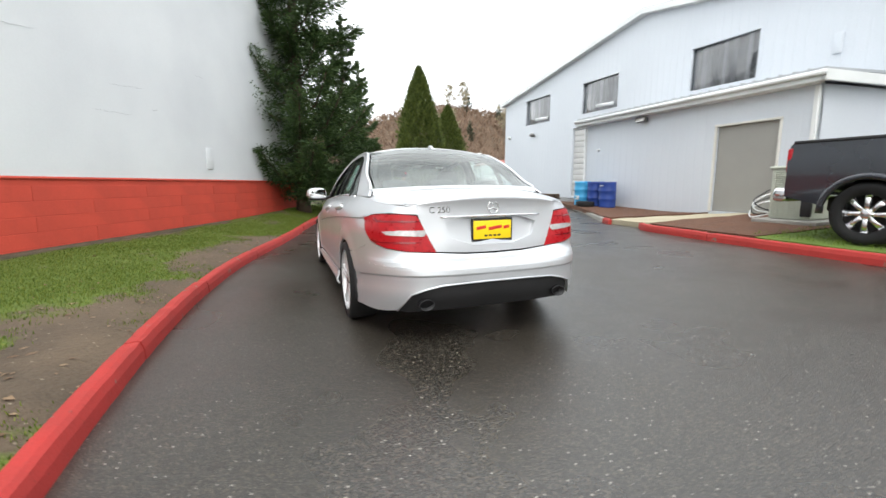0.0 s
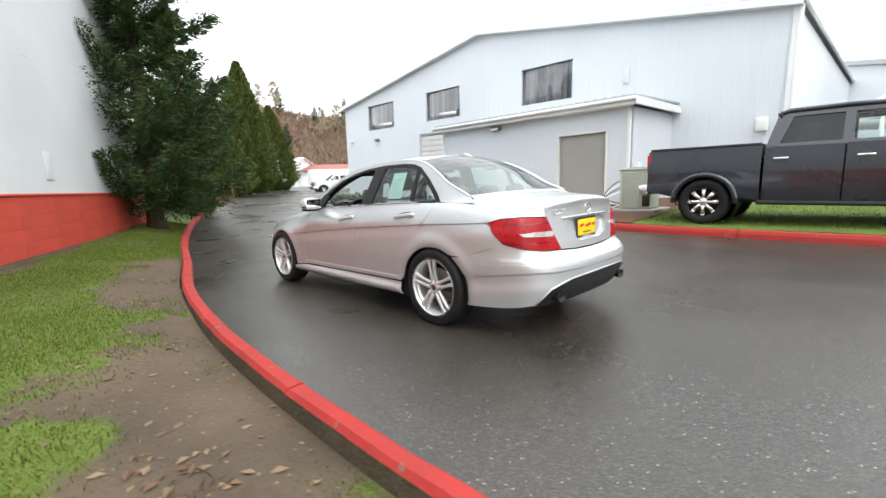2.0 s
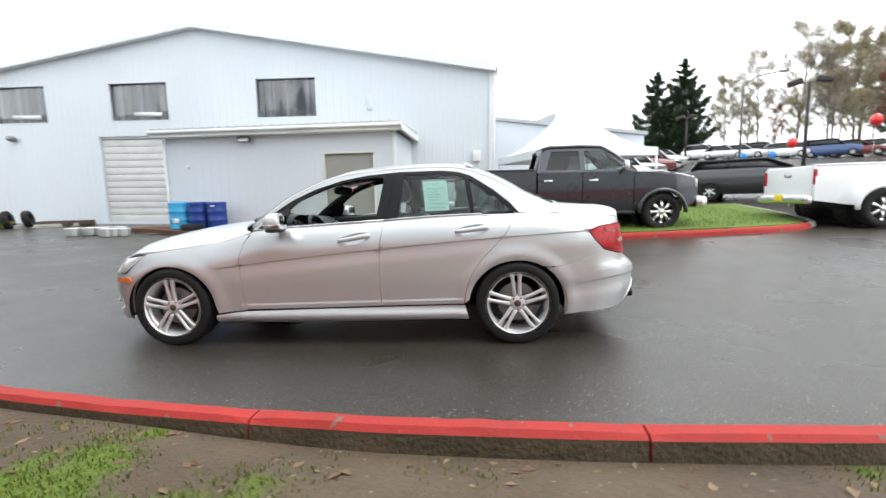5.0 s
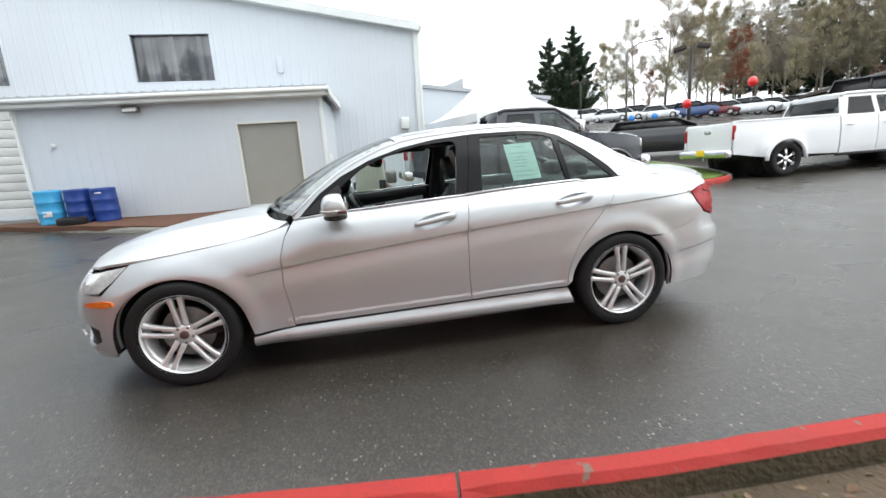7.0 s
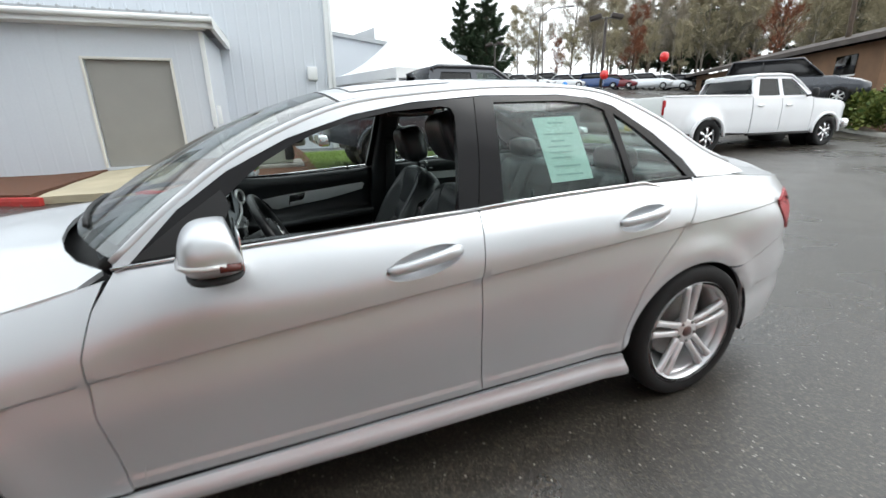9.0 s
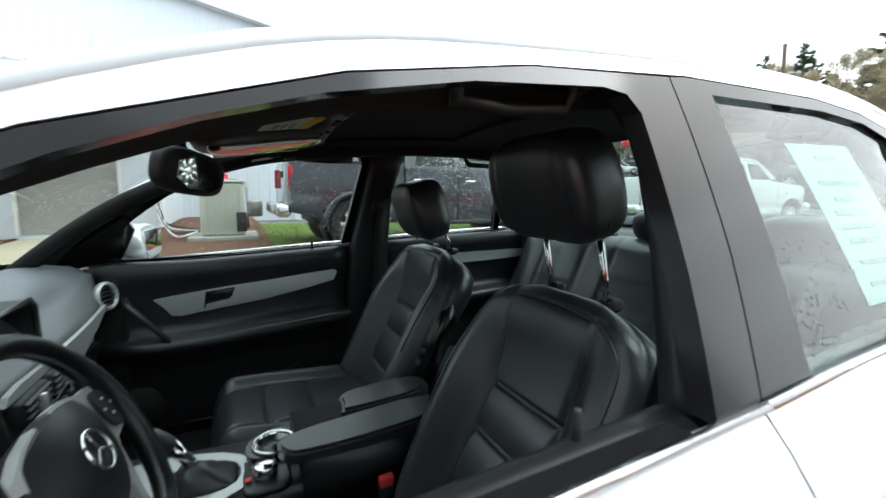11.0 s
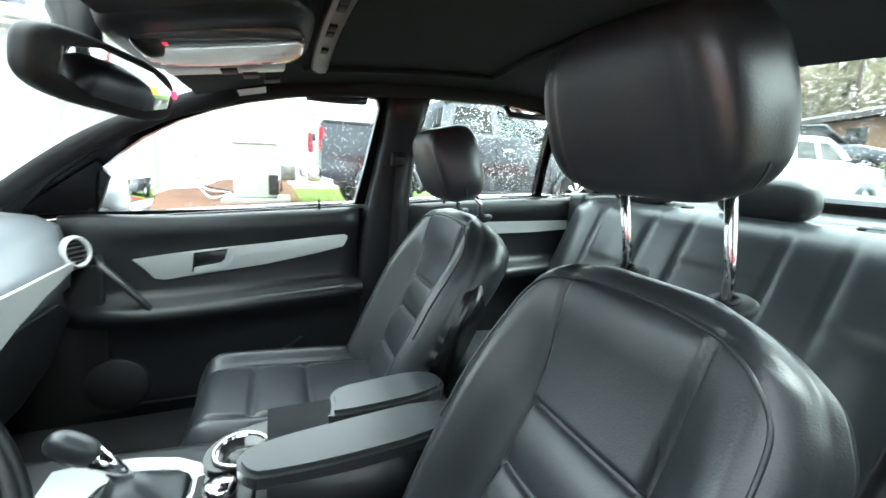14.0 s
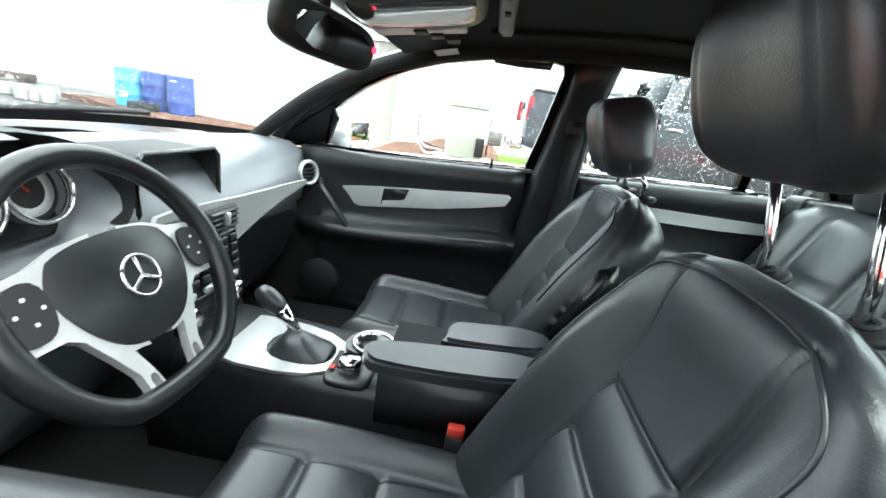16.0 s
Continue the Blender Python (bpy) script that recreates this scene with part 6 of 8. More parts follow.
# rear bench
rows = []
for j in range(33):
    h = j / 32
    row = []
    cap = math.sqrt(max(0.0, 1 - ((h - .9) / .1) ** 2)) if h > .9 else 1
    for i in range(101):
        x = -.64 + 1.28 * i / 100
        g = .010 * sum(math.exp(-((abs(x) - s) / .008) ** 2) for s in (.13, .26, .47))
        bulge = .035 * math.exp(-((abs(x) - .55) / .07) ** 2) + .02 * math.exp(-((abs(x) - .36) / .10) ** 2)
        if abs(x) < .13:
            g += .007 * sum(math.exp(-((h - hh) / .012) ** 2) for hh in (.86, .72, .66, .60))
        if .26 < abs(x) < .47:
            g += .007 * math.exp(-((h - .62) / .012) ** 2)
        d = .06 + (bulge - g)
        row.append((x, -1.00 - .25 * h + d * (.3 + .7 * cap), .47 + .54 * h))
    row += [(.64, -1.30, .47 + .54 * h), (-.64, -1.30, .47 + .54 * h)]
    rows.append(row)
bench = part("rear_bench", loft(rows), LEATHER, sedan, "black leather rear bench with three low headrests")
part("rear_cushion", pillow((1.26, .52, .22), 5, 14, pose(0, -.78, .42, 4, 0, 0)), LEATHER, bench)
for x in (-.42, 0, .42):
    part("rear_headrest", pillow((.25, .10, .12), 3.2, 10, pose(x, -1.275, 1.062, -10, 0, 0)), LEATHER, bench)
for x in (-.26, .26):
    part("belt_slot", box((.09, .035, .012), (x, -1.27, 1.012), .005), DARK, bench)
    bs = loft([[(x - .024, y, z), (x + .024, y, z), (x + .024, y - .003, z - .003), (x - .024, y - .003, z - .003)] for y, z in ((-1.27, 1.022), (-1.215, 1.0), (-1.155, .92), (-1.04, .66), (-.98, .52))])
    part("rear_belt", bs, DARK, bench, "black rear seat belt")
INKPALE = mat("faint_print", (.42, .62, .58), .8, 0, .1, 30, 100, 0)
# paper in the rear window
sheet_p = [(-.66, 1.262), (-.85, 1.266), (-.875, 1.035), (-.685, 1.030)]
paper = part("window_paper", sheet(sheet_p, lambda a, b, c: pane(a, b, .016 + c, -1), .05, depth=.001), PAPER, sedan, "pale green printed sheet taped inside the rear window")
for z, w, o in ((1.245, .07, .03), (1.205, .13, .0), (1.18, .06, .02), (1.16, .10, .0), (1.14, .10, .0), (1.12, .09, .0), (1.09, .12, .0), (1.06, .12, 0)):
    y0 = -.69 - o - (1.262 - z) * .11
    part("print_bar", sheet([(y0, z), (y0 - w, z), (y0 - w, z - .006), (y0, z - .006)], lambda a, b, c: pane(a, b, .0145 + c, -1), .05, depth=.0005), INKPALE, paper)

# ---- white building with a red base, beside the lawn ----
WHITEWALL = mat("white_painted_wall", (.80, .82, .83), .8, 0, .04, .6, 40, .25, .003, second=(.68, .70, .72), spread=.9)
REDWALL = mat("red_painted_block", (.60, .072, .042), .8, 0, .10, 1.5, 45, .5, .004)
_w = (Vector((wall_x(10.6), 10.6, 0)) - Vector((wall_x(-16), -16, 0))).normalized()
_o = Vector((-_w.y, _w.x, 0))
hall = tagged(new("wall_west"), "tall white painted wall above a red-painted block base", "wall", kind="structure")


def on_wall(y, out, z):
    return Vector((wall_x(y), y, 0)) - _o * out + Vector((0, 0, z))


part("upper_wall", loft([[on_wall(y, 0, 1.23), on_wall(y, 0, 9.5), on_wall(y, -.4, 9.5), on_wall(y, -.4, 1.23)] for y in np.linspace(-16, 10.6, 12)]), WHITEWALL, hall, smooth=False)
part("base_core", loft([[on_wall(y, .0, -.2), on_wall(y, .0, 1.23), on_wall(y, -.4, 1.23), on_wall(y, -.4, -.2)] for y in np.linspace(-16, 10.6, 3)]), REDWALL, hall, smooth=False)
part("wall_return", loft([[on_wall(10.6, -.02, z), on_wall(10.6, -9, z), on_wall(10.2, -9, z), on_wall(10.2, -.02, z)] for z in (-.2, 9.5)]), WHITEWALL, hall, smooth=False)
part("base_ledge", loft([[on_wall(y, -.01, 1.20), on_wall(y, .022, 1.205), on_wall(y, .018, 1.235), on_wall(y, -.01, 1.245)] for y in np.linspace(-16, 10.6, 12)]), REDWALL, hall)
part("wall_vent", box((.02, .24, .46), (0, 0, 0), .006), WHITEWALL, hall, "small white louvred vent").matrix_basis = Matrix.Translation(on_wall(5.82, .012, 1.69)) @ pose(0, 0, 0, 0, 0, -23.6)
part("footing", loft([[on_wall(y, -.01, -.1), on_wall(y, .10, -.1), on_wall(y, .075 + .02 * noise.noise((y * 2, 0, 0)), .27 + .03 * noise.noise((y * 3, 1, 0))), on_wall(y, -.01, .31)] for y in np.linspace(-8, 10.5, 60)]), OLDKERB, hall, "rough concrete footing")
SCUFF = mat("grey_wall_scuff", (.46, .47, .48), .85, 0, .2, 9, 60, .1, .001)
for y, z, ln, tilt in ((3.88, 2.74, .72, 7), (5.72, 3.365, .28, 3), (3.55, 2.275, .70, 2), (4.40, 2.45, .10, 20), (2.3, 3.1, .45, 9), (1.2, 2.05, .5, 4)):
    part("scuff", tube([on_wall(y + ln * (k / 6 - .5), .0005, z + ln * math.tan(math.radians(tilt)) * (k / 6 - .5) + .008 * math.sin(k * 2.3)) for k in range(7)], [.002, .005, .004, .007, .003, .005, .002], 6, flat=.25), SCUFF, hall, "thin grey scrape in the paint")
bl = bpy.data.meshes.new("block")
_b = box((.016, 1.994, .197), (0, 0, 0), .004, segs=1)
_b.to_mesh(bl)
_b.free()
bl.materials.append(REDWALL)
for r in range(5):
    for k in range(8):
        y = -2.4 + (2.0 * k + .9 * (r % 2)) * _w.y
        if y < 9.6:
            ob = new("block", bl)
            ob.parent = hall
            ob.matrix_basis = Matrix.Translation(on_wall(y, -.004, .30 + .2 * r - .08)) @ pose(0, 0, 0, 0, 0, -23.6)

# ---- long grey-white warehouse with its annex ----
SIDING = mat("pale_grey_metal_siding", (.66, .70, .75), .55, .1, .05, .35, 20, .1, .002, second=(.60, .64, .69), spread=.8)
TRIM = mat("white_metal_trim", (.74, .76, .76), .5, 0, .05, 1, 30, .1, .002)
GREYROOF = mat("grey_metal_roof", (.42, .44, .46), .5, .3, .08, .5, 30, .1, .002)
DOORGREY = mat("warm_grey_door_paint", (.30, .295, .275), .6, 0, .05, 1, 40, .1, .002)
ROLLER = mat("pale_roller_door", (.58, .58, .57), .6, 0, .08, 1, 40, .1, .002)
WINBACK = mat("grey_window_backing", (.22, .215, .225), .5, 0, .35, 2.0, 12, .1, .002)
ware = thing("warehouse", "pale grey metal warehouse with high windows and a roller door", "building", Matrix.Translation((13.22, 0, 0)) @ pose(0, 0, 0, 1.35, 0, -1.5))
HAZEGLASS = glass("dusty_window_glass", (.70, .71, .73), power=3.0, least=.12)
WINS = [(5.25, 7.80), (11.62, 14.27), (17.20, 20.00)]
EAVE0, EAVE1, PEAK = 5.76, 5.88, 7.82


def gable(y):
    return EAVE0 + (PEAK - EAVE0) * (y + 1.78) / 11.98 if y < 10.2 else PEAK + (EAVE1 - PEAK) * (y - 10.2) / 12.6


holes = [[(a, 4.27), (b, 4.27), (b, 5.82), (a, 5.82)] for a, b in WINS] + [[(11.05, .02), (14.92, .02), (14.92, 3.65), (11.05, 3.65)]]
part("gable_wall", sheet([(-1.78, -.6), (22.8, -.6), (22.8, EAVE1), (10.2, PEAK), (-1.78, EAVE0)], lambda a, b, c: Vector((c, a, b)), .8, holes, depth=.25), SIDING, ware, smooth=False)
part("side_wall", box((24, .25, 6.4), (12.2, -1.66, 2.56), .01), SIDING, ware, smooth=False)
part("far_side_wall", box((24, .25, 6.6), (12.2, 22.67, 2.6), .01), SIDING, ware, smooth=False)
rib = bpy.data.meshes.new("siding_rib")
_b = loft([[(-.016, -.035, z), (-.016, .035, z), (.004, .065, z), (.004, -.065, z)] for z in (0, 1)])
_b.to_mesh(rib)
_b.free()
rib.materials.append(SIDING)
for k in range(80):
    y = -1.60 + .305 * k
    cuts = [(-.5, gable(y) - .02)]
    for a, b, z0, z1 in [(a, b, 4.27, 5.82) for a, b in WINS] + [(11.05, 14.92, -.5, 3.65)]:
        if a - .06 < y < b + .06:
            cuts = [c for p, q in cuts for c in ((p, min(q, z0 - .08)), (max(p, z1 + .08), q)) if c[1] - c[0] > .2]
    for p, q in cuts:
        ob = new("siding_rib", rib)
        ob.parent = ware
        ob.matrix_basis = Matrix.Translation((0, y, p)) @ Matrix.Diagonal((.40, .55, q - p, 1))
for y0, y1 in ((-1.90, 10.2), (10.2, 23.0)):
    z0, z1 = gable(max(y0, -1.78)), gable(min(y1, 22.8))
    part("roof_trim", loft([[(-.30, y, z - .02), (-.30, y, z + .20), (.1, y, z + .20), (.1, y, z - .02)] for y, z in ((y0, z0), (y1, z1))]), TRIM, ware, "white metal edge trim", smooth=False)
    part("roof_plane", loft([[(-.25, y, z + .15), (24.5, y, z + .15), (24.5, y, z + .24), (-.25, y, z + .24)] for y, z in ((y0, z0), (y1, z1))]), GREYROOF, ware, smooth=False)
part("gutter", tube([(-.28, -1.93, 5.86), (24, -1.93, 5.86)], .06, 8), TRIM, ware)
part("downpipe", box((.10, .10, 5.6), (-.06, -1.86, 3.0), .02), TRIM, ware)
part("corner_trim", box((.12, .16, 6.2), (-.02, -1.76, 2.7), .01), TRIM, ware, smooth=False)
for i, (a, b) in enumerate(WINS):
    w = b - a
    win = part("window", box((.08, w, .05), (.03, (a + b) / 2, 4.27), .01), SIDING, ware, "high window with grey strip curtains")
    part("window_head", box((.08, w, .05), (.03, (a + b) / 2, 5.82), .01), SIDING, win)
    for y in (a, b):
        part("window_jamb", box((.08, .06, 1.5), (.03, y, 5.045), .01), SIDING, win)
    part("pane", box((.012, w - .08, 1.5), (.10, (a + b) / 2, 5.045), .002), HAZEGLASS, win)
    # Flat board behind the pane; its grey stands in for the unlit room.
    part("window_back", box((.02, w + .2, 1.9), (.30, (a + b) / 2, 5.045), .004), WINBACK, win, "flat grey board standing in for the dim room behind the window")
    rng = random.Random(50 + i)
    for k in range(9):
        yy = a + w * (k + .5) / 9 + rng.uniform(-.05, .05)
        part("curtain_strip", box((.01, w / 9 * rng.uniform(.45, .9), 1.5), (.16 + .02 * (k % 2), yy, 5.045), .003), mat(f"strip_grey_{i}_{k % 3}", [(.36, .35, .36), (.56, .55, .56), (.16, .155, .165)][k % 3], .5) if f"strip_grey_{i}_{k % 3}" not in bpy.data.materials else bpy.data.materials[f"strip_grey_{i}_{k % 3}"], win)
    if i > 0:
        part("window_pipe", tube([(.13, a + w * .15, 4.53), (.13, a + w * .62, 4.57)], .09, 10), WHITEPAINT, win, "pale duct behind the glass")
roller = part("roller_door", box((.04, 3.87, .10), (.10, 12.985, 3.60), .01), ROLLER, ware, "pale horizontal-slat roller door")
for k in range(12):
    part("door_slat", box((.05, 3.86, .285), (.12, 12.985, .16 + .292 * k), .02), ROLLER, roller)
for y in (8.6, 18.9):
    if y > 10:
        part("wall_lamp", box((.22, .34, .16), (-.16, y, 3.62), .03, (0, 25, 0)), STEEL, ware, "small grey wall floodlight")
part("corner_lamp", box((.2, .25, .14), (-.12, 22.0, 3.7), .03), TRIM, ware)
part("wall_box", box((.14, .3, .4), (-.08, -1.2, 2.6), .02), TRIM, ware)
part("vent_stain_cover", box((.05, .22, .55), (-.03, 3.05, 4.75), .02), SIDING, ware)

annex = thing("annex", "low pale grey annex with a white fascia and grey door", "building", Matrix.Translation((13.22, 0, 0)) @ pose(0, 0, 0, .6, 0, -1.5))
AX = -3.30
part("front_wall", sheet([(1.36, -.5), (9.32, -.5), (9.32, 3.2), (1.36, 3.2)], lambda a, b, c: Vector((AX + c, a, b)), .6, [[(2.10, .22), (3.74, .22), (3.74, 2.53), (2.10, 2.53)]], depth=.2), SIDING, annex, smooth=False)
part("side_wall", loft([[(x, 1.36, -.5), (x, 1.36, z), (x, 1.52, z), (x, 1.52, -.5)] for x, z in ((AX + .02, 3.20), (.02, 3.22))]), SIDING, annex, smooth=False)
part("far_side_wall", loft([[(x, 9.16, -.5), (x, 9.16, z), (x, 9.32, z), (x, 9.32, -.5)] for x, z in ((AX + .02, 3.20), (.02, 3.22))]), SIDING, annex, smooth=False)
part("roof_plane", loft([[(x, 1.12, z), (x, 9.6, z), (x, 9.6, z + .06), (x, 1.12, z + .06)] for x, z in ((AX - .30, 3.41), (.0, 3.52))]), GREYROOF, annex, smooth=False)
part("fascia", loft([[(AX - .30, y, 3.18), (AX - .33, y, 3.20), (AX - .33, y, 3.42), (AX - .24, y, 3.44), (AX - .24, y, 3.18)] for y in (1.09, 9.62)]), TRIM, annex, "white front fascia with a gutter", smooth=False)
part("gutter", tube([(AX - .37, 1.07, 3.35), (AX - .37, 9.64, 3.35)], .06, 10), TRIM, annex)
part("side_fascia", loft([[(x, 1.07, z), (x, 1.07, z + .22), (x, 1.17, z + .22), (x, 1.17, z)] for x, z in ((AX - .33, 3.20), (.0, 3.22))]), TRIM, annex, smooth=False)
part("soffit", box((.30, 8.3, .03), (AX - .15, 5.42, 3.195), .005), TRIM, annex, smooth=False)
part("downpipe", box((.07, .07, 3.1), (AX - .05, 9.36, 1.6), .012), TRIM, annex)
part("corner_trim", box((.08, .10, 3.5), (AX - .005, 1.38, 1.4), .01), TRIM, annex, smooth=False)
for k in range(28):
    y = 1.45 + .30 * k
    part("roof_rib", box((.5, .05, .05), (AX - .06, y, 3.485), .012, (0, -2, 0)), GREYROOF, annex)
for k in range(26):
    y = 1.65 + .305 * k
    if not 2.0 < y < 3.86:
        ob = new("siding_rib", rib)
        ob.parent = annex
        ob.matrix_basis = Matrix.Translation((AX, y, -.2)) @ Matrix.Diagonal((.12, .45, 3.3, 1))
adoor = part("door", box((.05, 1.62, 2.30), (AX + .10, 2.92, 1.375), .006), DOORGREY, annex, "plain warm grey steel door in a cream frame", smooth=False)
CREAM = mat("cream_frame_paint", (.70, .69, .64), .6, 0, .06, 2, 40, .1, .002)
for y in (2.075, 3.765):
    part("door_jamb", box((.05, .055, 2.36), (AX - .008, y, 1.40), .008), CREAM, adoor, smooth=False)
part("door_head", box((.05, 1.745, .055), (AX - .008, 2.92, 2.555), .008), CREAM, adoor, smooth=False)
lampb = part("wall_lamp", box((.16, .42, .15), (AX - .13, 6.40, 3.06), .03, (0, 20, 0)), STEEL, annex, "grey wall floodlight")
part("lamp_glass", box((.02, .34, .10), (AX - .215, 6.40, 3.04), .006, (0, 20, 0)), CLEARLENS, lampb)
part("camera_dome", pillow((.10, .12, .12), 2.2, 6, pose(AX - .06, 8.55, 2.22)), TRIM, annex, "small white dome")
part("meter_box", box((.12, .30, .45), (AX + .6, 1.42, 1.35), .02), TRIM, annex, "small meter box")

# ---- things beside the annex ----
LIGHTBLUE = mat("light_blue_plastic", (.05, .34, .62), .45, 0, .08, 3, 60, .15, .002)
DARKBLUE = mat("dark_blue_plastic", (.012, .045, .24), .45, 0, .1, 3, 60, .15, .002)


def barrel(at, paint, label):
    z = height(*at) + .14
    prof = [(.001, 0), (.25, 0), (.285, .02), (.29, .06), (.28, .09), (.288, .28), (.298, .30), (.298, .33), (.288, .35), (.288, .56), (.298, .58), (.298, .61), (.288, .63), (.285, .82), (.292, .85), (.288, .90), (.26, .905), (.25, .885), (.001, .885)]
    ob = tagged(part("barrel", lathe(prof, 40, pose(*at, z)), paint), label, "barrel", group="barrels by the annex")
    for s in (-1, 1):
        part("bung", disc(.03, .025, pose(at[0] + .16 * s, at[1], z + .895), 14, .004), DARK, ob)
    return ob


b1 = barrel((9.42, 8.62), LIGHTBLUE, "light blue plastic barrel with a white label")
part("label", box((.004, .22, .14), (9.42 - .291, 8.55, height(9.42, 8.6) + .44), .001), WHITELABEL, b1, "white paper label")
barrel((9.50, 7.98), DARKBLUE, "dark blue plastic barrel")
b3 = barrel((9.48, 7.34), DARKBLUE, "dark blue plastic barrel with white marks")
part("label", box((.004, .16, .03), (9.48 - .301, 7.30, height(9.4, 7.3) + .92), .001), WHITELABEL, b3)
tagged(part("tyre", lathe([(.20, -.09), (.30, -.10), (.325, -.06), (.325, .06), (.30, .10), (.20, .09), (.19, 0)], 36, pose(9.02, 7.95, height(9, 8) + .24), closed=True), RUBBER), "old black tyre lying on the mulch", "tyre")
rng = random.Random(8)
for k in range(7):
    x, y = 8.6 + rng.uniform(-.35, .5), 9.7 + .28 * k + rng.uniform(-.1, .1)
    tagged(part("white_tub", loft([[(x + r * (1 if i in (0, 3) else -1) * .9, y + r * (1 if i < 2 else -1), height(x, y) + .002 + h) for i in range(4)] for r, h in ((.12, 0), (.14, .03), (.15, .22), (.16, .24), (.155, .26))]), TRIM), "white plastic tub on the asphalt by the kerb", "tub", group="white tubs")
# cooling unit
ACG = mat("pale_green_grey_enamel", (.52, .55, .47), .5, .1, .06, 2, 50, .1, .002)
acz = height(7.7, .25) + .165
tagged(part("concrete_pad", box((1.05, 1.1, .08), (7.72, .24, acz), .012), CONCRETE), "pale concrete pad under the cooling unit", "pad")
ac = thing("cooling_unit", "pale green-grey outdoor cooling unit on a concrete pad", "air conditioner")
part("cabinet", box((.70, .70, .92), (7.70, .24, acz + .51), .03), ACG, ac)
for k in range(22):
    for face in (0, 1):
        z = acz + .10 + .036 * k
        if face == 0:
            part("louvre", box((.02, .62, .012), (7.345, .24, z + .05), .003, (0, 25, 0)), ACG, ac)
for k in range(7):
    part("upright_bar", box((.012, .02, .84), (7.335, -.04 + .093 * k, acz + .50), .003), ACG, ac)
part("top_cap", box((.76, .76, .05), (7.70, .24, acz + .99), .015), ACG, ac)
part("fan_grille", disc(.28, .02, pose(7.70, .24, acz + 1.02), 30, .005), DARK, ac)
part("service_box", box((.06, .16, .34), (7.33, -.05, acz + .28), .01), DARK, ac, "dark service panel")
for k in range(4):
    pts = [(7.5 + .1 * k, .65, acz + .12), (7.4 + .15 * k, .95 + .05 * k, acz + .05 + .06 * k), (7.9, 1.2, acz + .25 + .05 * k), (9.0, 1.4, acz + .35 + .1 * k), (9.95, 1.48, acz + .45 + .1 * k)]
    f = curve(*[(i, *p) for i, p in enumerate(pts)])
    part("hose", tube([f(i / 6) for i in range(25)], .014, 6), DARK if k % 2 else TRIM, ac, "hose to the annex wall")
tank = thing("gas_meter", "small grey metal meter on a pipe by the wall", "meter")
part("meter_body", box((.25, .30, .35), (9.0, -.35, acz + .45), .05), STEEL, tank)
part("meter_pipe", tube([(9.0, -.2, acz - .05), (9.0, -.2, acz + .9), (9.6, -.2, acz + .95)], .03, 8), STEEL, tank)


# ---- parked pickups and cars ----
def road_wheel(name, at, r, w, sgn, parent, rim_mat, spokes=8, share=.62):
    """A wheel for a parked vehicle: tyre, rim, spokes and hub."""
    turn = Matrix.Translation(at) @ pose(0, 0, 0, 0, sgn * 90, 0)
    ri = r * share
    ty = part(name, lathe([(ri, -w * .45), (r * .85, -w / 2), (r * .96, -w * .46), (r, -w * .3), (r, w * .3), (r * .96, w * .46), (r * .85, w / 2), (ri, w * .45), (ri * .96, 0)], 36, turn, closed=True), RUBBER, parent, "black tyre on a bright rim")
    part("rim", lathe([(ri * 1.02, w * .44), (ri * 1.03, w * .40), (ri * .93, w * .28), (ri * .90, -w * .4), (ri * .96, -w * .4), (ri * .98, w * .40)], 36, turn, closed=True), rim_mat, ty)
    part("wheel_dish", disc(ri * .92, .02, turn @ pose(0, 0, -.02), 28, .004), DARK, ty)
    for k in range(spokes):
        own = loft([[(rr, -ww, zz), (rr, -ww * .6, zz + .02), (rr, ww * .6, zz + .02), (rr, ww, zz)] for rr, ww, zz in ((ri * .15, ri * .16, w * .32), (ri * .55, ri * .12, w * .36), (ri * .97, ri * .20, w * .30))])
        own.transform(turn @ pose(0, 0, 0, 0, 0, 360 / spokes * k))
        part("spoke", own, rim_mat, ty)
    part("hub", disc(ri * .24, .05, turn @ pose(0, 0, w * .38), 20, .01), rim_mat, ty)
    return ty


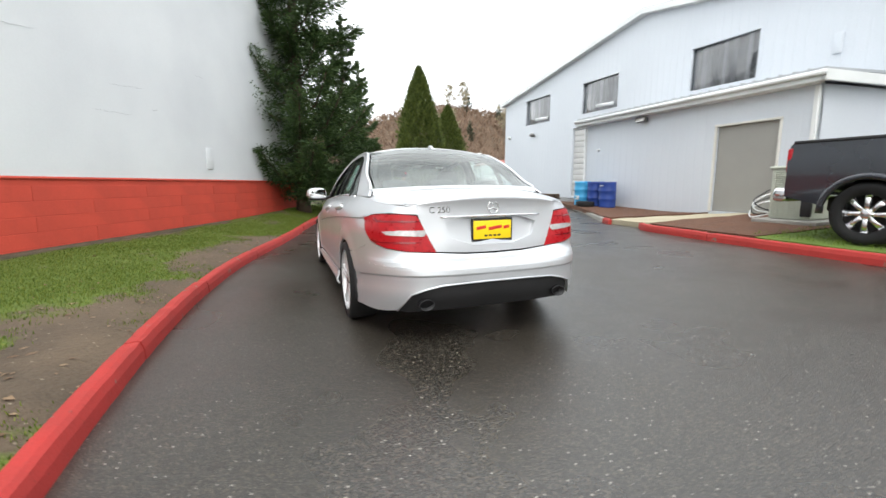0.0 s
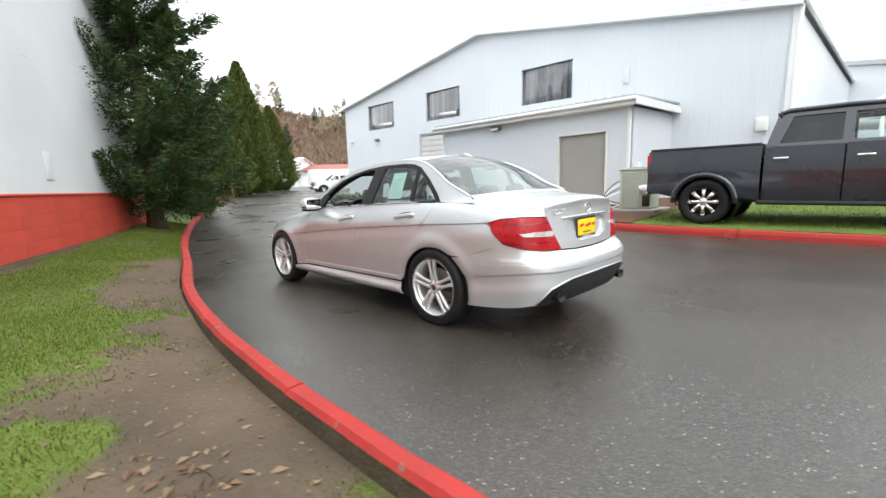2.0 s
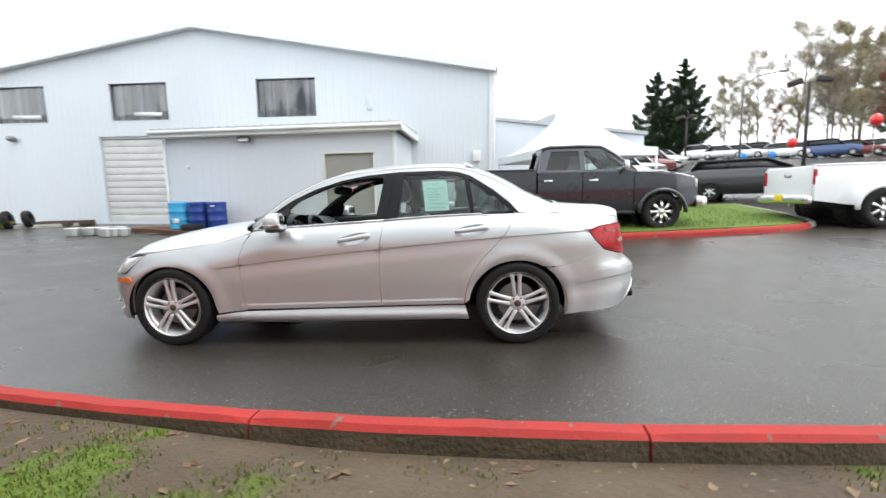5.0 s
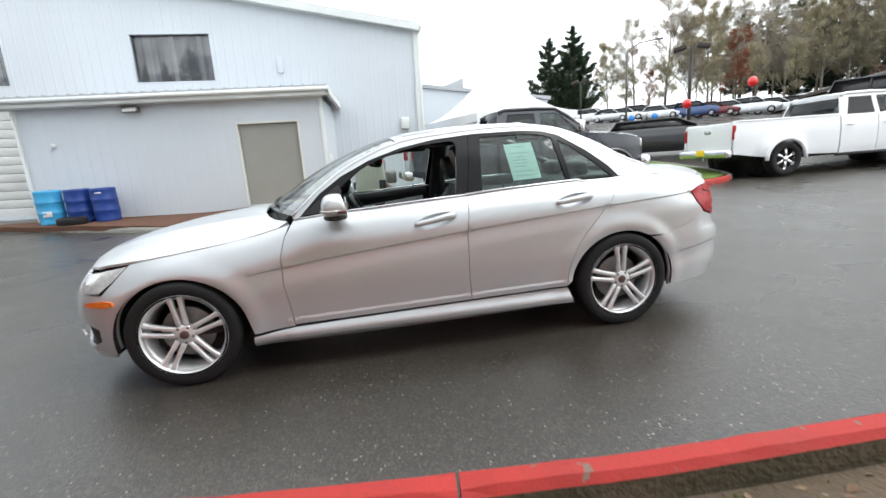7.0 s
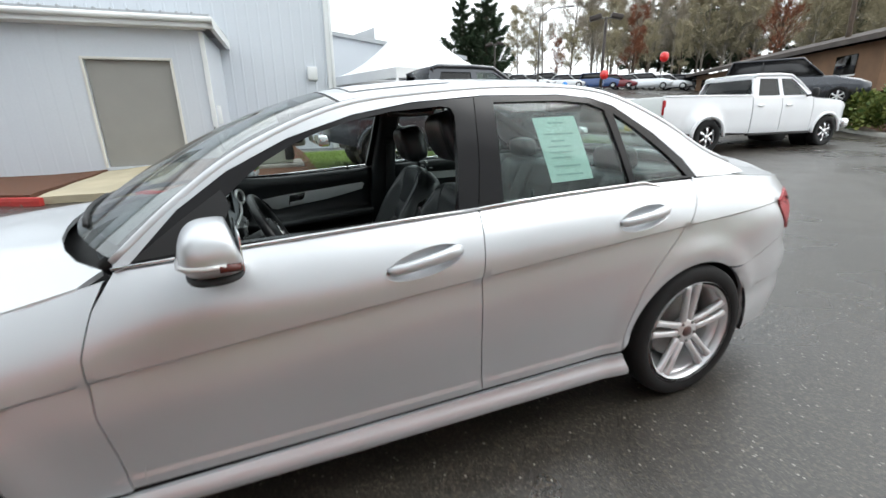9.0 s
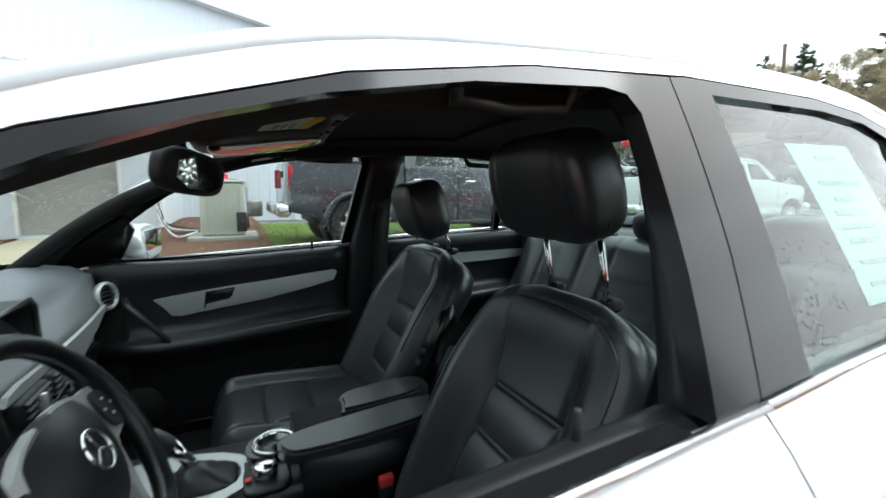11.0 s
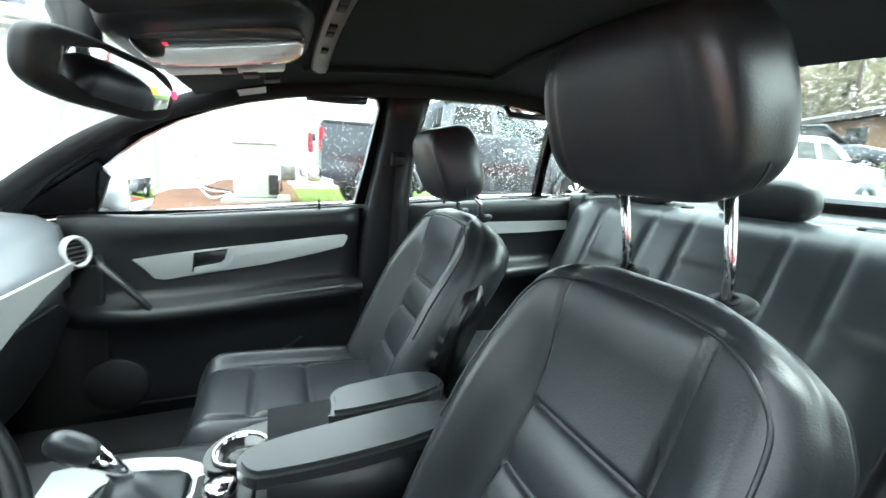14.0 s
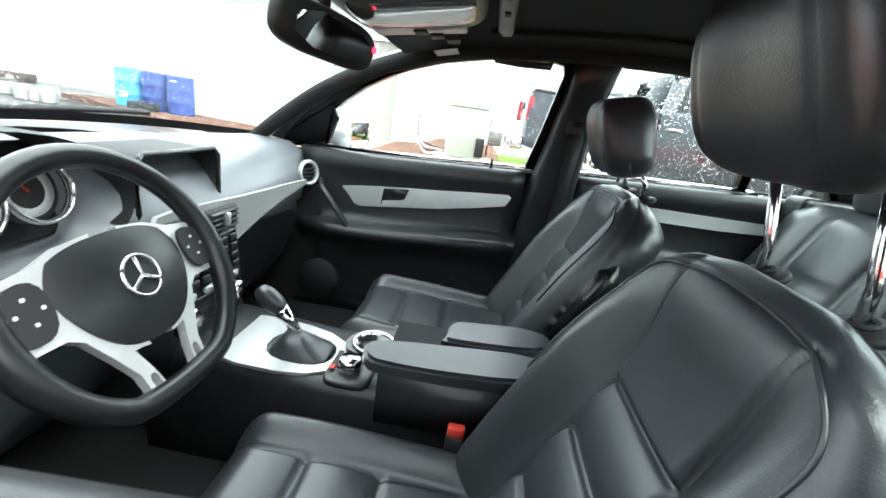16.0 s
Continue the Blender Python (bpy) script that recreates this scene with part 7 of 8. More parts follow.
def pickup(label, m, paint, base=3.57, flare=.0, flares=None, rear_out=0.0, tail_out=1.23, plate=False, glassm=DARKGLASS, bars=False):
    """A crew-cab pickup, nose along +y, its origin on the ground under the middle of the wheelbase."""
    t = thing("pickup_truck", label, "pickup truck", m)
    h, hw, r = base / 2, .98, .405
    ra, fa = -h, h
    rear, front = ra - tail_out, fa + .84
    cab0, cab1 = fa - 2.72, fa - .62
    nm = flares or paint

    def flank(sgn):
        def f(y, z, c):
            x = hw - .02 - .04 * step01((z - 1.0) / .40) - .035 * step01((.62 - z) / .3)
            e = min(1.0, max(0.0, (y - (front - .55)) / .55))
            x -= .16 * e * e
            if rear_out:
                d = math.hypot(y - ra, (z - .45) * .9)
                x += rear_out * (1 - step01((d - .40) / .30)) * (1 - .6 * step01((z - .75) / .35))
            return Vector((sgn * (x - c), y, z))
        return f
    for s in (-1, 1):
        fl = flank(s)
        arc = lambda cy, a0, a1: [(cy + .50 * math.cos(math.radians(a0 + (a1 - a0) * k / 14)), .42 + .47 * math.sin(math.radians(a0 + (a1 - a0) * k / 14))) for k in range(15)]
        bed_p = [(rear, .60), (rear, 1.33), (rear + .05, 1.37), (cab0 - .02, 1.37), (cab0 - .02, .44)] + arc(ra, 8, 172)
        part("bed_side", sheet(bed_p, fl, .09, depth=.05), paint, t)
        mid = (cab0 + cab1) / 2 - .05
        for nmx, a, b in (("rear_door", cab0 + .02, mid - .01), ("front_door", mid + .01, cab1)):
            d = part(nmx, sheet([(a, .44), (a, 1.315), (b, 1.305), (b, .44)], fl, .10, depth=.05), paint, t)
            part("handle", box((.04, .20, .04), tuple(fl(a + .22, 1.12, -.02)), .012), CHROME, d, "chrome door handle")
        part("fender", sheet([(cab1 + .02, .43), (cab1 + .02, 1.28), (front - .5, 1.22), (front - .12, 1.14), (front - .02, .95), (front - .04, .62)] + arc(fa, 8, 172), fl, .09, depth=.05), paint, t)
        part("sill", box((.10, cab1 - cab0 + .1, .07), (s * (hw - .05), (cab0 + cab1) / 2, .405), .025), DARK, t, "side step")
        for cy in (ra, fa):
            ex = rear_out * 1.0 if cy == ra else 0
            pts = [Vector((s * (hw - .02 + ex + flare), y, z)) for y, z in arc(cy, -4, 184)]
            part("wheel_arch_trim", tube(pts, .045, 8), nm, t, "wheel arch flare")
            part("wheel_housing", lathe([(.48, -.12), (.48, .28), (.02, .29)], 24, Matrix.Translation((s * (hw - .34), cy, .42)) @ pose(0, 0, 0, 0, -s * 90, 0), closed=True), DARK, t)
            road_wheel("wheel", (s * (hw - .13 + ex * .9), cy, r), r, .28, s, t, CHROME, 8 if not rear_out else 6)
        # upper cab side: pillars with windows
        hole_r = [(cab0 + .20, 1.36), (mid - .05, 1.36), (mid - .05, 1.78), (cab0 + .34, 1.78)]
        hole_f = [(mid + .07, 1.36), (cab1 - .16, 1.36), (cab1 - .52, 1.70), (cab1 - .66, 1.78), (mid + .07, 1.78)]
        up = [(cab0 + .02, 1.315), (cab1 + .10, 1.29), (cab1 - .45, 1.74), (cab1 - .66, 1.87), (cab0 + .26, 1.88), (cab0 + .14, 1.83)]
        upl = lambda y, z, c, s=s: Vector((s * (hw - .075 - .36 * (z - 1.32) - c), y, z))
        part("cab_side", sheet(up, upl, .10, [hole_r, hole_f], depth=.05), paint, t)
        for hl in (hole_r, hole_f):
            part("side_window", sheet(hl, lambda a, b, c: upl(a, b, c + .02), .2, depth=.005), glassm if hl is hole_r else CLEARGLASS, t, "side window")
        mirr = part("door_mirror", pillow((.16, .12, .24), 3, 5, pose(s * (hw + .12), cab1 - .22, 1.42)), CHROME if paint is GRAPHITE else DARK, t, "tall door mirror")
        part("mirror_arm", tube([(s * (hw - .06), cab1 - .25, 1.34), (s * (hw + .10), cab1 - .22, 1.36)], .03, 6), DARK, mirr)
        part("tail_lamp", box((.06, .07, .34), (s * (hw - .06), rear + .01, 1.12), .02), REDLENS, t, "tall red tail lamp")
        part("headlamp", box((.34, .12, .20), (s * (hw - .30), front - .06, 1.02), .04, (0, 0, -s * 14)), CLEARLENS, t, "clear headlamp")
    # tailgate, bed, hood, roof, glass, bumpers
    w = hw - .06
    tg = part("tailgate", box((2 * w - .12, .06, .72), (0, rear + .03, 1.01), .02), paint, t)
    part("tailgate_handle", box((.26, .02, .10), (0, rear - .005, 1.18), .02), DARK if not plate else CHROME, tg)
    part("bed_floor", box((2 * w - .1, cab0 - rear - .1, .05), (0, (rear + cab0) / 2, .78), .01), DARK, t, "dark bed floor")
    part("bed_front", box((2 * w - .1, .06, .6), (0, cab0 - .05, 1.06), .02), paint, t)
    for s in (-1, 1):
        part("bed_rail", box((.12, cab0 - rear - .06, .05), (s * (w - .05), (rear + cab0) / 2, 1.37), .018), DARK if paint is GRAPHITE else paint, t)
    if paint is GRAPHITE:
        part("bed_cover", box((2 * w - .2, cab0 - rear - .12, .04), (0, (rear + cab0) / 2, 1.37), .012), DARK, t, "black soft bed cover")
    part("rear_bumper", box((2 * w + .02, .20, .20), (0, rear - .09, .62), .05), CHROME, t, "chrome rear bumper")
    hood_rows = []
    for k in range(9):
        y = cab1 + .05 + (front - .10 - cab1) * k / 8
        e = (k / 8)
        zz = 1.29 - .03 * e - .10 * e ** 4
        wd = (hw - .09) - .15 * e * e
        hood_rows.append([(wd * a, y, zz + .035 * (1 - a ** 4) + (.03 if abs(a) < .45 else 0) * (1 - e ** 3)) for a in (-1, -.8, -.5, -.44, -.2, 0, .2, .44, .5, .8, 1)])
    part("bonnet", loft(hood_rows, closed=False), paint, t)
    roof_rows = []
    for y, z, wd in ((cab0 + .16, 1.85, .70), (cab0 + .28, 1.885, .71), (cab0 + .7, 1.90, .72), (cab1 - 1.0, 1.90, .72), (cab1 - .66, 1.87, .70), (cab1 - .60, 1.84, .70)):
        roof_rows.append([(wd * a, y, z + .035 * (1 - a ** 4)) for a in (-1, -.9, -.6, 0, .6, .9, 1)])
    part("roof", loft(roof_rows, closed=False), paint, t)
    for s in (-1, 1):
        part("roof_edge", tube([(s * .715, cab0 + .13, 1.82), (s * .705, cab0 + .28, 1.875), (s * .71, mid, 1.885), (s * .705, cab1 - .66, 1.865), (s * .76, cab1 - .40, 1.70), (s * .86, cab1 + .08, 1.31)], .04, 8), paint, t)
    part("windscreen", loft([[(.70 * a, cab1 - .62, 1.86) for a in (-1, 0, 1)], [(.86 * a, cab1 + .12, 1.30) for a in (-1, 0, 1)]], closed=False), DARKGLASS, t, "dark windscreen")
    part("rear_window", box((1.30, .02, .40), (0, cab0 + .13, 1.58), .006, (-14, 0, 0)), DARKGLASS, t, "dark rear window")
    part("cab_back", box((1.70, .05, .86), (0, cab0 + .06, .92), .01), paint, t)
    part("cab_back_frame", box((1.50, .03, .12), (0, cab0 + .18, 1.82), .01), paint, t)
    part("cab_inside", box((1.6, cab1 - cab0 - .2, .7), (0, (cab0 + cab1) / 2, .90), .05), DARK, t, "dark seats seen through the glass")
    part("grille", box((1.20, .08, .42), (0, front - .02, .98), .04), CHROME, t, "chrome grille")
    for k in range(3):
        part("grille_slot", box((.50, .03, .14), ((-.28 if k % 2 else .28), front + .02, .90 + .17 * (k // 2)), .02), DARK, t)
    part("front_bumper", box((2 * hw - .12, .26, .26), (0, front + .04, .60), .07), CHROME, t, "chrome front bumper")
    part("chassis", box((1.3, base + 1.2, .22), (0, 0, .50), .04), DARK, t, "dark chassis")
    if plate:
        part("plate", box((.31, .01, .15), (-.0, rear - .195, .66), .003), YELLOW, t, "yellow plate")
    if bars:
        for k, (dy, wd) in enumerate(((0, .05), (.09, .05), (.18, .05), (-.02, .045), (.07, .045), (.16, .045), (.25, .045))):
            z = 1.10 if k < 3 else 1.03
            for s in (1,):
                part("badge_bar", box((.012, wd, .045), (s * (hw - .035), cab1 + .10 + dy, z), .003), CHROME, t, "small chrome badge bar")
    return t


pickup("dark grey crew-cab pickup with chrome wheels on the grass", Matrix.Translation((6.62, -3.42, .225)) @ pose(0, 0, 0, -.6, 0, 180.5), GRAPHITE, 3.55, .03, GRAPHITE, bars=True, tail_out=.98)
_wt = Matrix.Translation((6.60, -12.0, height(6.6, -12) - .02)) @ pose(0, 0, 0, 0, -.5, 175)
pickup("white long-bed pickup with wide rear arches on the asphalt", _wt, WHITEPAINT, 4.25, .0, WHITEPAINT, .17, plate=True)


def small_car(label, m, paint, length=4.5, tall=1.5, kind="sedan", wide=1.76):
    """A parked car seen from afar: body, cabin, glass, lamps, wheels. Nose along +y."""
    t = thing("parked_car", label, "car", m)
    h, b = length / 2, wide / 2
    suv = kind == "suv"
    belt = .92 if not suv else 1.08
    rows = []
    for y, z0, z1, w in ((-h, .38, belt - .12, .86), (-h + .06, .26, belt - .02, .94), (-h + .5, .22, belt, 1.0), (0, .22, belt, 1.0), (h - 1.0, .22, belt - .04, .98), (h - .35, .24, belt - .18, .92), (h - .05, .32, belt - .30, .82), (h, .40, belt - .36, .74)):
        rows.append([(-b * w * .96, y, z0), (-b * w, y, z0 + .25), (-b * w, y, z1 - .12), (-b * w * .90, y, z1), (b * w * .90, y, z1), (b * w, y, z1 - .12), (b * w, y, z0 + .25), (b * w * .96, y, z0)])
    part("body", loft(rows), paint, t)
    y0, y1, y2, y3 = (-h + .25, -h + .45, h - 2.0, h - 1.35) if suv else (-h + .45, -h + 1.1, h - 2.1, h - 1.35)
    cab = [[(-b * .88, y0, belt - .01), (-b * .72, y1, tall), (-b * .72, y2, tall), (-b * .86, y3, belt - .03)], [(b * .88, y0, belt - .01), (b * .72, y1, tall), (b * .72, y2, tall), (b * .86, y3, belt - .03)]]
    part("cabin_glass", loft([cab[0], cab[1]]), GLOSSBLACK, t, "dark windows")
    part("roof", loft([[(-b * .74, y1 - .04, tall + .0), (-b * .74, y2 + .04, tall + .0)], [(-b * .5, y1 - .02, tall + .035), (-b * .5, y2 + .02, tall + .035)], [(b * .5, y1 - .02, tall + .035), (b * .5, y2 + .02, tall + .035)], [(b * .74, y1 - .04, tall), (b * .74, y2 + .04, tall)]], closed=False), paint, t)
    for s in (-1, 1):
        part("pillar", tube([(s * b * .885, y0, belt), (s * b * .735, y1, tall + .01), (s * b * .735, y2, tall + .01), (s * b * .87, y3, belt)], .035, 6), paint, t)
        part("door_pillar", tube([(s * b * .885, (y1 + y2) / 2 - .1, belt), (s * b * .735, (y1 + y2) / 2 - .1, tall)], .035, 6), GLOSSBLACK, t)
        part("tail_lamp", box((.22, .06, .14), (s * b * .72, -h - .0, belt - .24), .02), REDLENS, t)
        part("headlamp", box((.30, .10, .12), (s * b * .58, h - .08, belt - .42), .03), CLEARLENS, t)
        for y in (-h + .85, h - .85):
            road_wheel("wheel", (s * (b - .10), y, .33), .33, .21, s, t, ALLOY, 6)
    return t


def put(x, y, turn):
    return Matrix.Translation((x, y, height(x, y))) @ pose(0, 0, 0, 0, 0, turn)


small_car("black sport utility vehicle parked beyond the island", put(11.4, -10.85, 146), BLACKPAINT, 4.4, 1.36, "suv", 1.8)
rng = random.Random(77)
paints = [WHITEPAINT, SILVER, WHITEPAINT, GRAPHITE, WHITEPAINT, SILVER, mat("blue_vehicle_paint", (.03, .07, .20), .35, 0, .05, 1, 300, 0, coat=.8), mat("maroon_vehicle_paint", (.16, .012, .018), .35, 0, .05, 1, 300, 0, coat=.8)]
names = {"white_vehicle_paint": "white", "silver_metallic_paint": "silver", "dark_grey_metallic_paint": "dark grey", "black_vehicle_paint": "black", "blue_vehicle_paint": "blue", "maroon_vehicle_paint": "maroon"}
for k in range(15):
    x, y = 45 - 1.15 * k + rng.uniform(-.4, .4), -26.5 - 1.2 * k
    p = paints[k % len(paints)]
    c = small_car(f"{names[p.name]} car in a far parked row", put(x, y, 130 + rng.uniform(-6, 6)), p, 4.5, 1.46 if k % 3 else 1.62, "sedan" if k % 3 else "suv")
    c["group"] = "far parked row"
for k in range(5):
    p = paints[(k * 3 + 1) % len(paints)]
    c = small_car(f"{names[p.name]} car parked behind the tent", put(20.5 + 2.6 * k, -9.2 - 1.6 * k, 100 + rng.uniform(-8, 8)), p, 4.5, 1.5, "sedan" if k % 2 else "suv")
    c["group"] = "cars behind the tent"
small_car("dark grey boxy utility vehicle on the bank", Matrix.Translation((9.4, -18.6, 1.18)) @ pose(0, 0, 0, 0, 0, 120), GRAPHITE, 4.6, 1.68, "suv", 1.85)
pickup("white pickup parked by the far end of the warehouse", Matrix.Translation((20.6, 35.4, .62)) @ pose(0, 0, 0, 0, 0, 75), WHITEPAINT, 3.6, .0, DARK)


# ---- trees ----
BARK = mat("brown_bark", (.085, .060, .042), .9, 0, .3, 6, 40, 1.0, .02)
PALEBARK = mat("pale_grey_bark", (.30, .27, .23), .9, 0, .2, 6, 40, .6, .01)
NEEDLE = leaf_mat("dark_green_needles", (.020, .046, .014), (.085, .140, .040))
NEEDLE_FAR = leaf_mat("deep_green_needles", (.026, .048, .028), (.070, .100, .052))
CEDAR = leaf_mat("olive_green_hedge_sprays", (.036, .060, .010), (.115, .138, .026))
TWIG = leaf_mat("bare_brown_twigs", (.30, .255, .205), (.50, .45, .37), .9)
BUD = leaf_mat("olive_spring_buds", (.27, .235, .15), (.46, .41, .28), .9)
RUST = leaf_mat("rusty_dry_leaves", (.15, .055, .030), (.26, .11, .060), .9)


def sprays(points, ways, size, wide, rng, droop=.25):
    """Small pointed sprays of leaves at points, along ways: vertices and faces."""
    n = len(points)
    p, d = np.asarray(points), np.asarray(ways)
    d = d / np.maximum(1e-6, np.linalg.norm(d, axis=1))[:, None]
    r = rng.normal(size=(n, 3))
    side = np.cross(d, r)
    side /= np.maximum(1e-6, np.linalg.norm(side, axis=1))[:, None]
    s = size * rng.uniform(.55, 1.25, (n, 1))
    w = s * wide
    mid = p + d * s * .45
    tip = p + d * s + np.array([0, 0, -1]) * s * droop * rng.uniform(0, 1, (n, 1))
    v = np.stack([p, mid + side * w, tip, mid - side * w], 1).reshape(-1, 3)
    k = np.arange(n)[:, None] * 4
    f = np.concatenate([k, k + 1, k + 2, k, k + 2, k + 3], 1).reshape(-1, 3)
    return v.tolist(), f.tolist()


def conifer(label, at, tall, radius, seed, count=9000, size=.26, foot=.6, material=NEEDLE, arms=70, wild=.35):
    """A conifer: tapered trunk, whorls of upswept limbs with gaps, and many needle sprays along them."""
    rng = np.random.default_rng(seed)
    t = thing("conifer", label, "tree", Matrix.Translation(at))
    bm = lathe([(radius * .12, -.2), (radius * .095, .3), (radius * .07, tall * .4), (radius * .03, tall * .8), (.012, tall)], 10)
    pts, way = [], []
    limbs = []
    for k in range(arms):
        f = (k + rng.uniform(0, 1)) / arms
        z = foot + (tall - foot) * f ** 1.05
        ln = radius * (1 - f) ** .72 * rng.uniform(1 - wild, 1 + wild * .8) + .15
        if f < .12:
            ln *= .75
        a = k * 2.399 + rng.uniform(-.4, .4)
        rise = rng.uniform(-.18, .30)
        c, s = math.cos(a), math.sin(a)
        path = [(c * ln * q, s * ln * q, z + ln * (rise * q - .22 * math.sin(math.pi * q * .9) + .30 * q * q)) for q in (0, .3, .6, .85, 1.0)]
        limbs.append((path, ln))
        m = max(8, int(count * ln / (arms * radius * .58)))
        q = rng.uniform(.12, 1.0, m) ** .75
        cx, cy = q * ln * c, q * ln * s
        cz = z + ln * (rise * q - .22 * np.sin(np.pi * q * .9) + .30 * q * q)
        wsp = ln * .165 * (1.1 - q * .8)
        off = rng.normal(size=(m, 3)) * np.stack([wsp, wsp, wsp * .42], 1)
        pts.append(np.stack([cx, cy, cz], 1) + off)
        dd = off * 1.4 + np.array([c, s, .35]) * size
        way.append(dd)
    for path, ln in limbs:
        thick = [max(.008, .026 * ln / radius * (1 - i * .2)) * radius for i in range(5)]
        if size < .3:
            part("limb", tube(path, thick, 5), BARK, t)
        else:
            tube(path, thick, 5, bm)
    part("trunk", bm, BARK, t, "brown tapered trunk")
    tops = rng.uniform(.72, 1.02, int(count * .04))
    pts.append(np.stack([rng.normal(size=len(tops)) * radius * .10 * (1.05 - tops), rng.normal(size=len(tops)) * radius * .10 * (1.05 - tops), tops * tall], 1))
    way.append(np.stack([rng.normal(size=len(tops)), rng.normal(size=len(tops)), np.ones(len(tops))], 1))
    v, f = sprays(np.concatenate(pts), np.concatenate(way), size, .11, rng)
    soup("crown", v, f, material, t)
    return t


def column_tree(label, at, tall, radius, seed, count=32000):
    """A dense pointed evergreen with upright sprays and an uneven face."""
    rng = np.random.default_rng(seed)
    t = thing("evergreen", label, "tree", Matrix.Translation(at))
    part("trunk", lathe([(.16, -.2), (.12, tall * .3), (.03, tall * .9)], 8), BARK, t)
    h = rng.uniform(0, 1, count) ** 1.15
    a = rng.uniform(0, 2 * np.pi, count)
    lump = 1 + .11 * np.sin(a * 5 + h * 9) + .09 * np.sin(a * 11 - h * 23) + .07 * np.sin(a * 17 + h * 47) + .09 * rng.normal(size=count)
    r = radius * (1 - h ** 1.7) ** .85 * (.55 + .45 * np.minimum(1, h / .12)) * lump * rng.uniform(.80, 1.0, count)
    p = np.stack([r * np.cos(a), r * np.sin(a), .1 + h * tall], 1)
    d = np.stack([np.cos(a) * .5, np.sin(a) * .5, np.ones(count) * .9], 1) + rng.normal(size=(count, 3)) * .25
    v, f = sprays(p, d, .34, .16, rng, .1)
    soup("crown", v, f, CEDAR, t)
    return t


def bare_tree(label, at, tall, seed, twig=TWIG, count=2600, bark=PALEBARK, spread=.28):
    """A leafless tree: trunk, forked limbs and a haze of fine twigs."""
    rng = np.random.default_rng(seed)
    t = thing("bare_tree", label, "tree", Matrix.Translation(at))
    bm = bmesh.new()
    tips = []

    def grow(p, d, ln, r, lev):
        q = p + d * ln
        tube([p, (p + q) / 2 + Vector(rng.normal(size=3) * ln * .05), q], [r, r * .75, r * .4], 5, bm)
        tips.append((p, q, lev))
        if lev < 3:
            for k in range(3):
                nd = (d + Vector(rng.normal(size=3) * .45) + Vector((0, 0, .25))).normalized()
                grow(p.lerp(q, rng.uniform(.35, .95)), nd, ln * rng.uniform(.40, .62), r * .5, lev + 1)
    lean = Vector((rng.normal() * .03, rng.normal() * .03, 1)).normalized()
    tube([lean * tall * f - Vector((0, 0, .2)) for f in (0, .3, .6, .98)], [tall * .012, tall * .009, tall * .006, tall * .002], 6, bm)
    for k in range(17):
        f = .16 + .78 * (k + rng.uniform(0, 1)) / 17
        a = k * 2.4 + rng.uniform(-.5, .5)
        way = Vector((math.cos(a) * (.5 + spread), math.sin(a) * (.5 + spread), rng.uniform(.7, 1.3))).normalized()
        grow(lean * tall * f, way, tall * (.30 - .20 * f) * rng.uniform(.7, 1.25), tall * .0055 * (1.15 - f), 1)
    part("trunk", bm, bark, t, "pale trunk with forked limbs")
    seg = [x for x in tips if x[2] >= 1]
    idx = rng.integers(0, len(seg), count)
    pts = np.array([seg[i][0].lerp(seg[i][1], float(k)) for i, k in zip(idx, rng.uniform(.3, 1.05, count))])
    way = np.array([(seg[i][1] - seg[i][0]).normalized() for i in idx]) + rng.normal(size=(count, 3)) * .55
    v, f = sprays(pts + rng.normal(size=pts.shape) * tall * .012, way, tall * .055, .020 if twig is TWIG else .036, rng, .0)
    soup("crown", v, f, twig, t)
    return t


conifer("tall dark green conifer standing against the white wall", (-.70, 9.25, .28), 12.0, 2.15, 1, 105000, .15, .55, NEEDLE, 96, .45)
conifer("dark green conifer behind the taller one", (1.35, 13.9, .35), 7.4, 1.20, 2, 34000, .15, .3, NEEDLE, 64, .4)
conifer("small dark green conifer by the kerb", (2.6, 17.4, .40), 6.6, .95, 3, 20000, .15, .3, NEEDLE, 50, .35)
column_tree("tall dense olive-green column evergreen", (11.5, 35.4, .8), 11.0, 2.3, 4)
column_tree("dense olive-green column evergreen", (18.2, 45.2, 1.0), 9.3, 2.4, 5, 26000)
column_tree("dense olive-green column evergreen", (9.0, 31.5, .8), 4.2, 1.5, 6, 7000)
# far conifers and bare trees on the rise
conifer("tall dark conifer on the rise", (50.4, -26.4, 4.2), 11.4, 3.7, 7, 30000, .42, .6, NEEDLE_FAR, 60, .35)
conifer("dark conifer beside a taller one", (51.8, -23.9, 4.2), 10.4, 3.2, 8, 22000, .42, .6, NEEDLE_FAR, 50, .35)
for k, (x, y, h, s) in enumerate(((57, -35, 9.5, 20), (55, -38, 12, 21), (53, -41.2, 14.5, 22), (51.2, -43.5, 12, 23), (49.8, -45.3, 13.5, 24), (47.8, -47.3, 12.5, 25), (46.4, -48.9, 14, 26), (44, -51, 12.5, 27), (41.5, -53, 13.5, 28), (39, -55, 13, 29), (60, -31, 9, 30))):
    bare_tree("leafless pale tree on the rise", (x, y, height(x, y)), h, s, TWIG if k % 4 else BUD, 8000)
for k, (x, y, h) in enumerate(((54, -36, 6.5), (50.5, -39.5, 7), (46.5, -43, 6.5), (43.5, -46, 7.2), (40.5, -48.5, 7))):
    bare_tree("budding olive-brown tree on the rise", (x, y, height(x, y)), h, 40 + k, BUD, 6000, BARK, .4)
bare_tree("slim tree with rusty leaves", (40.3, -40.6, 3.4), 8.6, 50, RUST, 4200, BARK, .12)
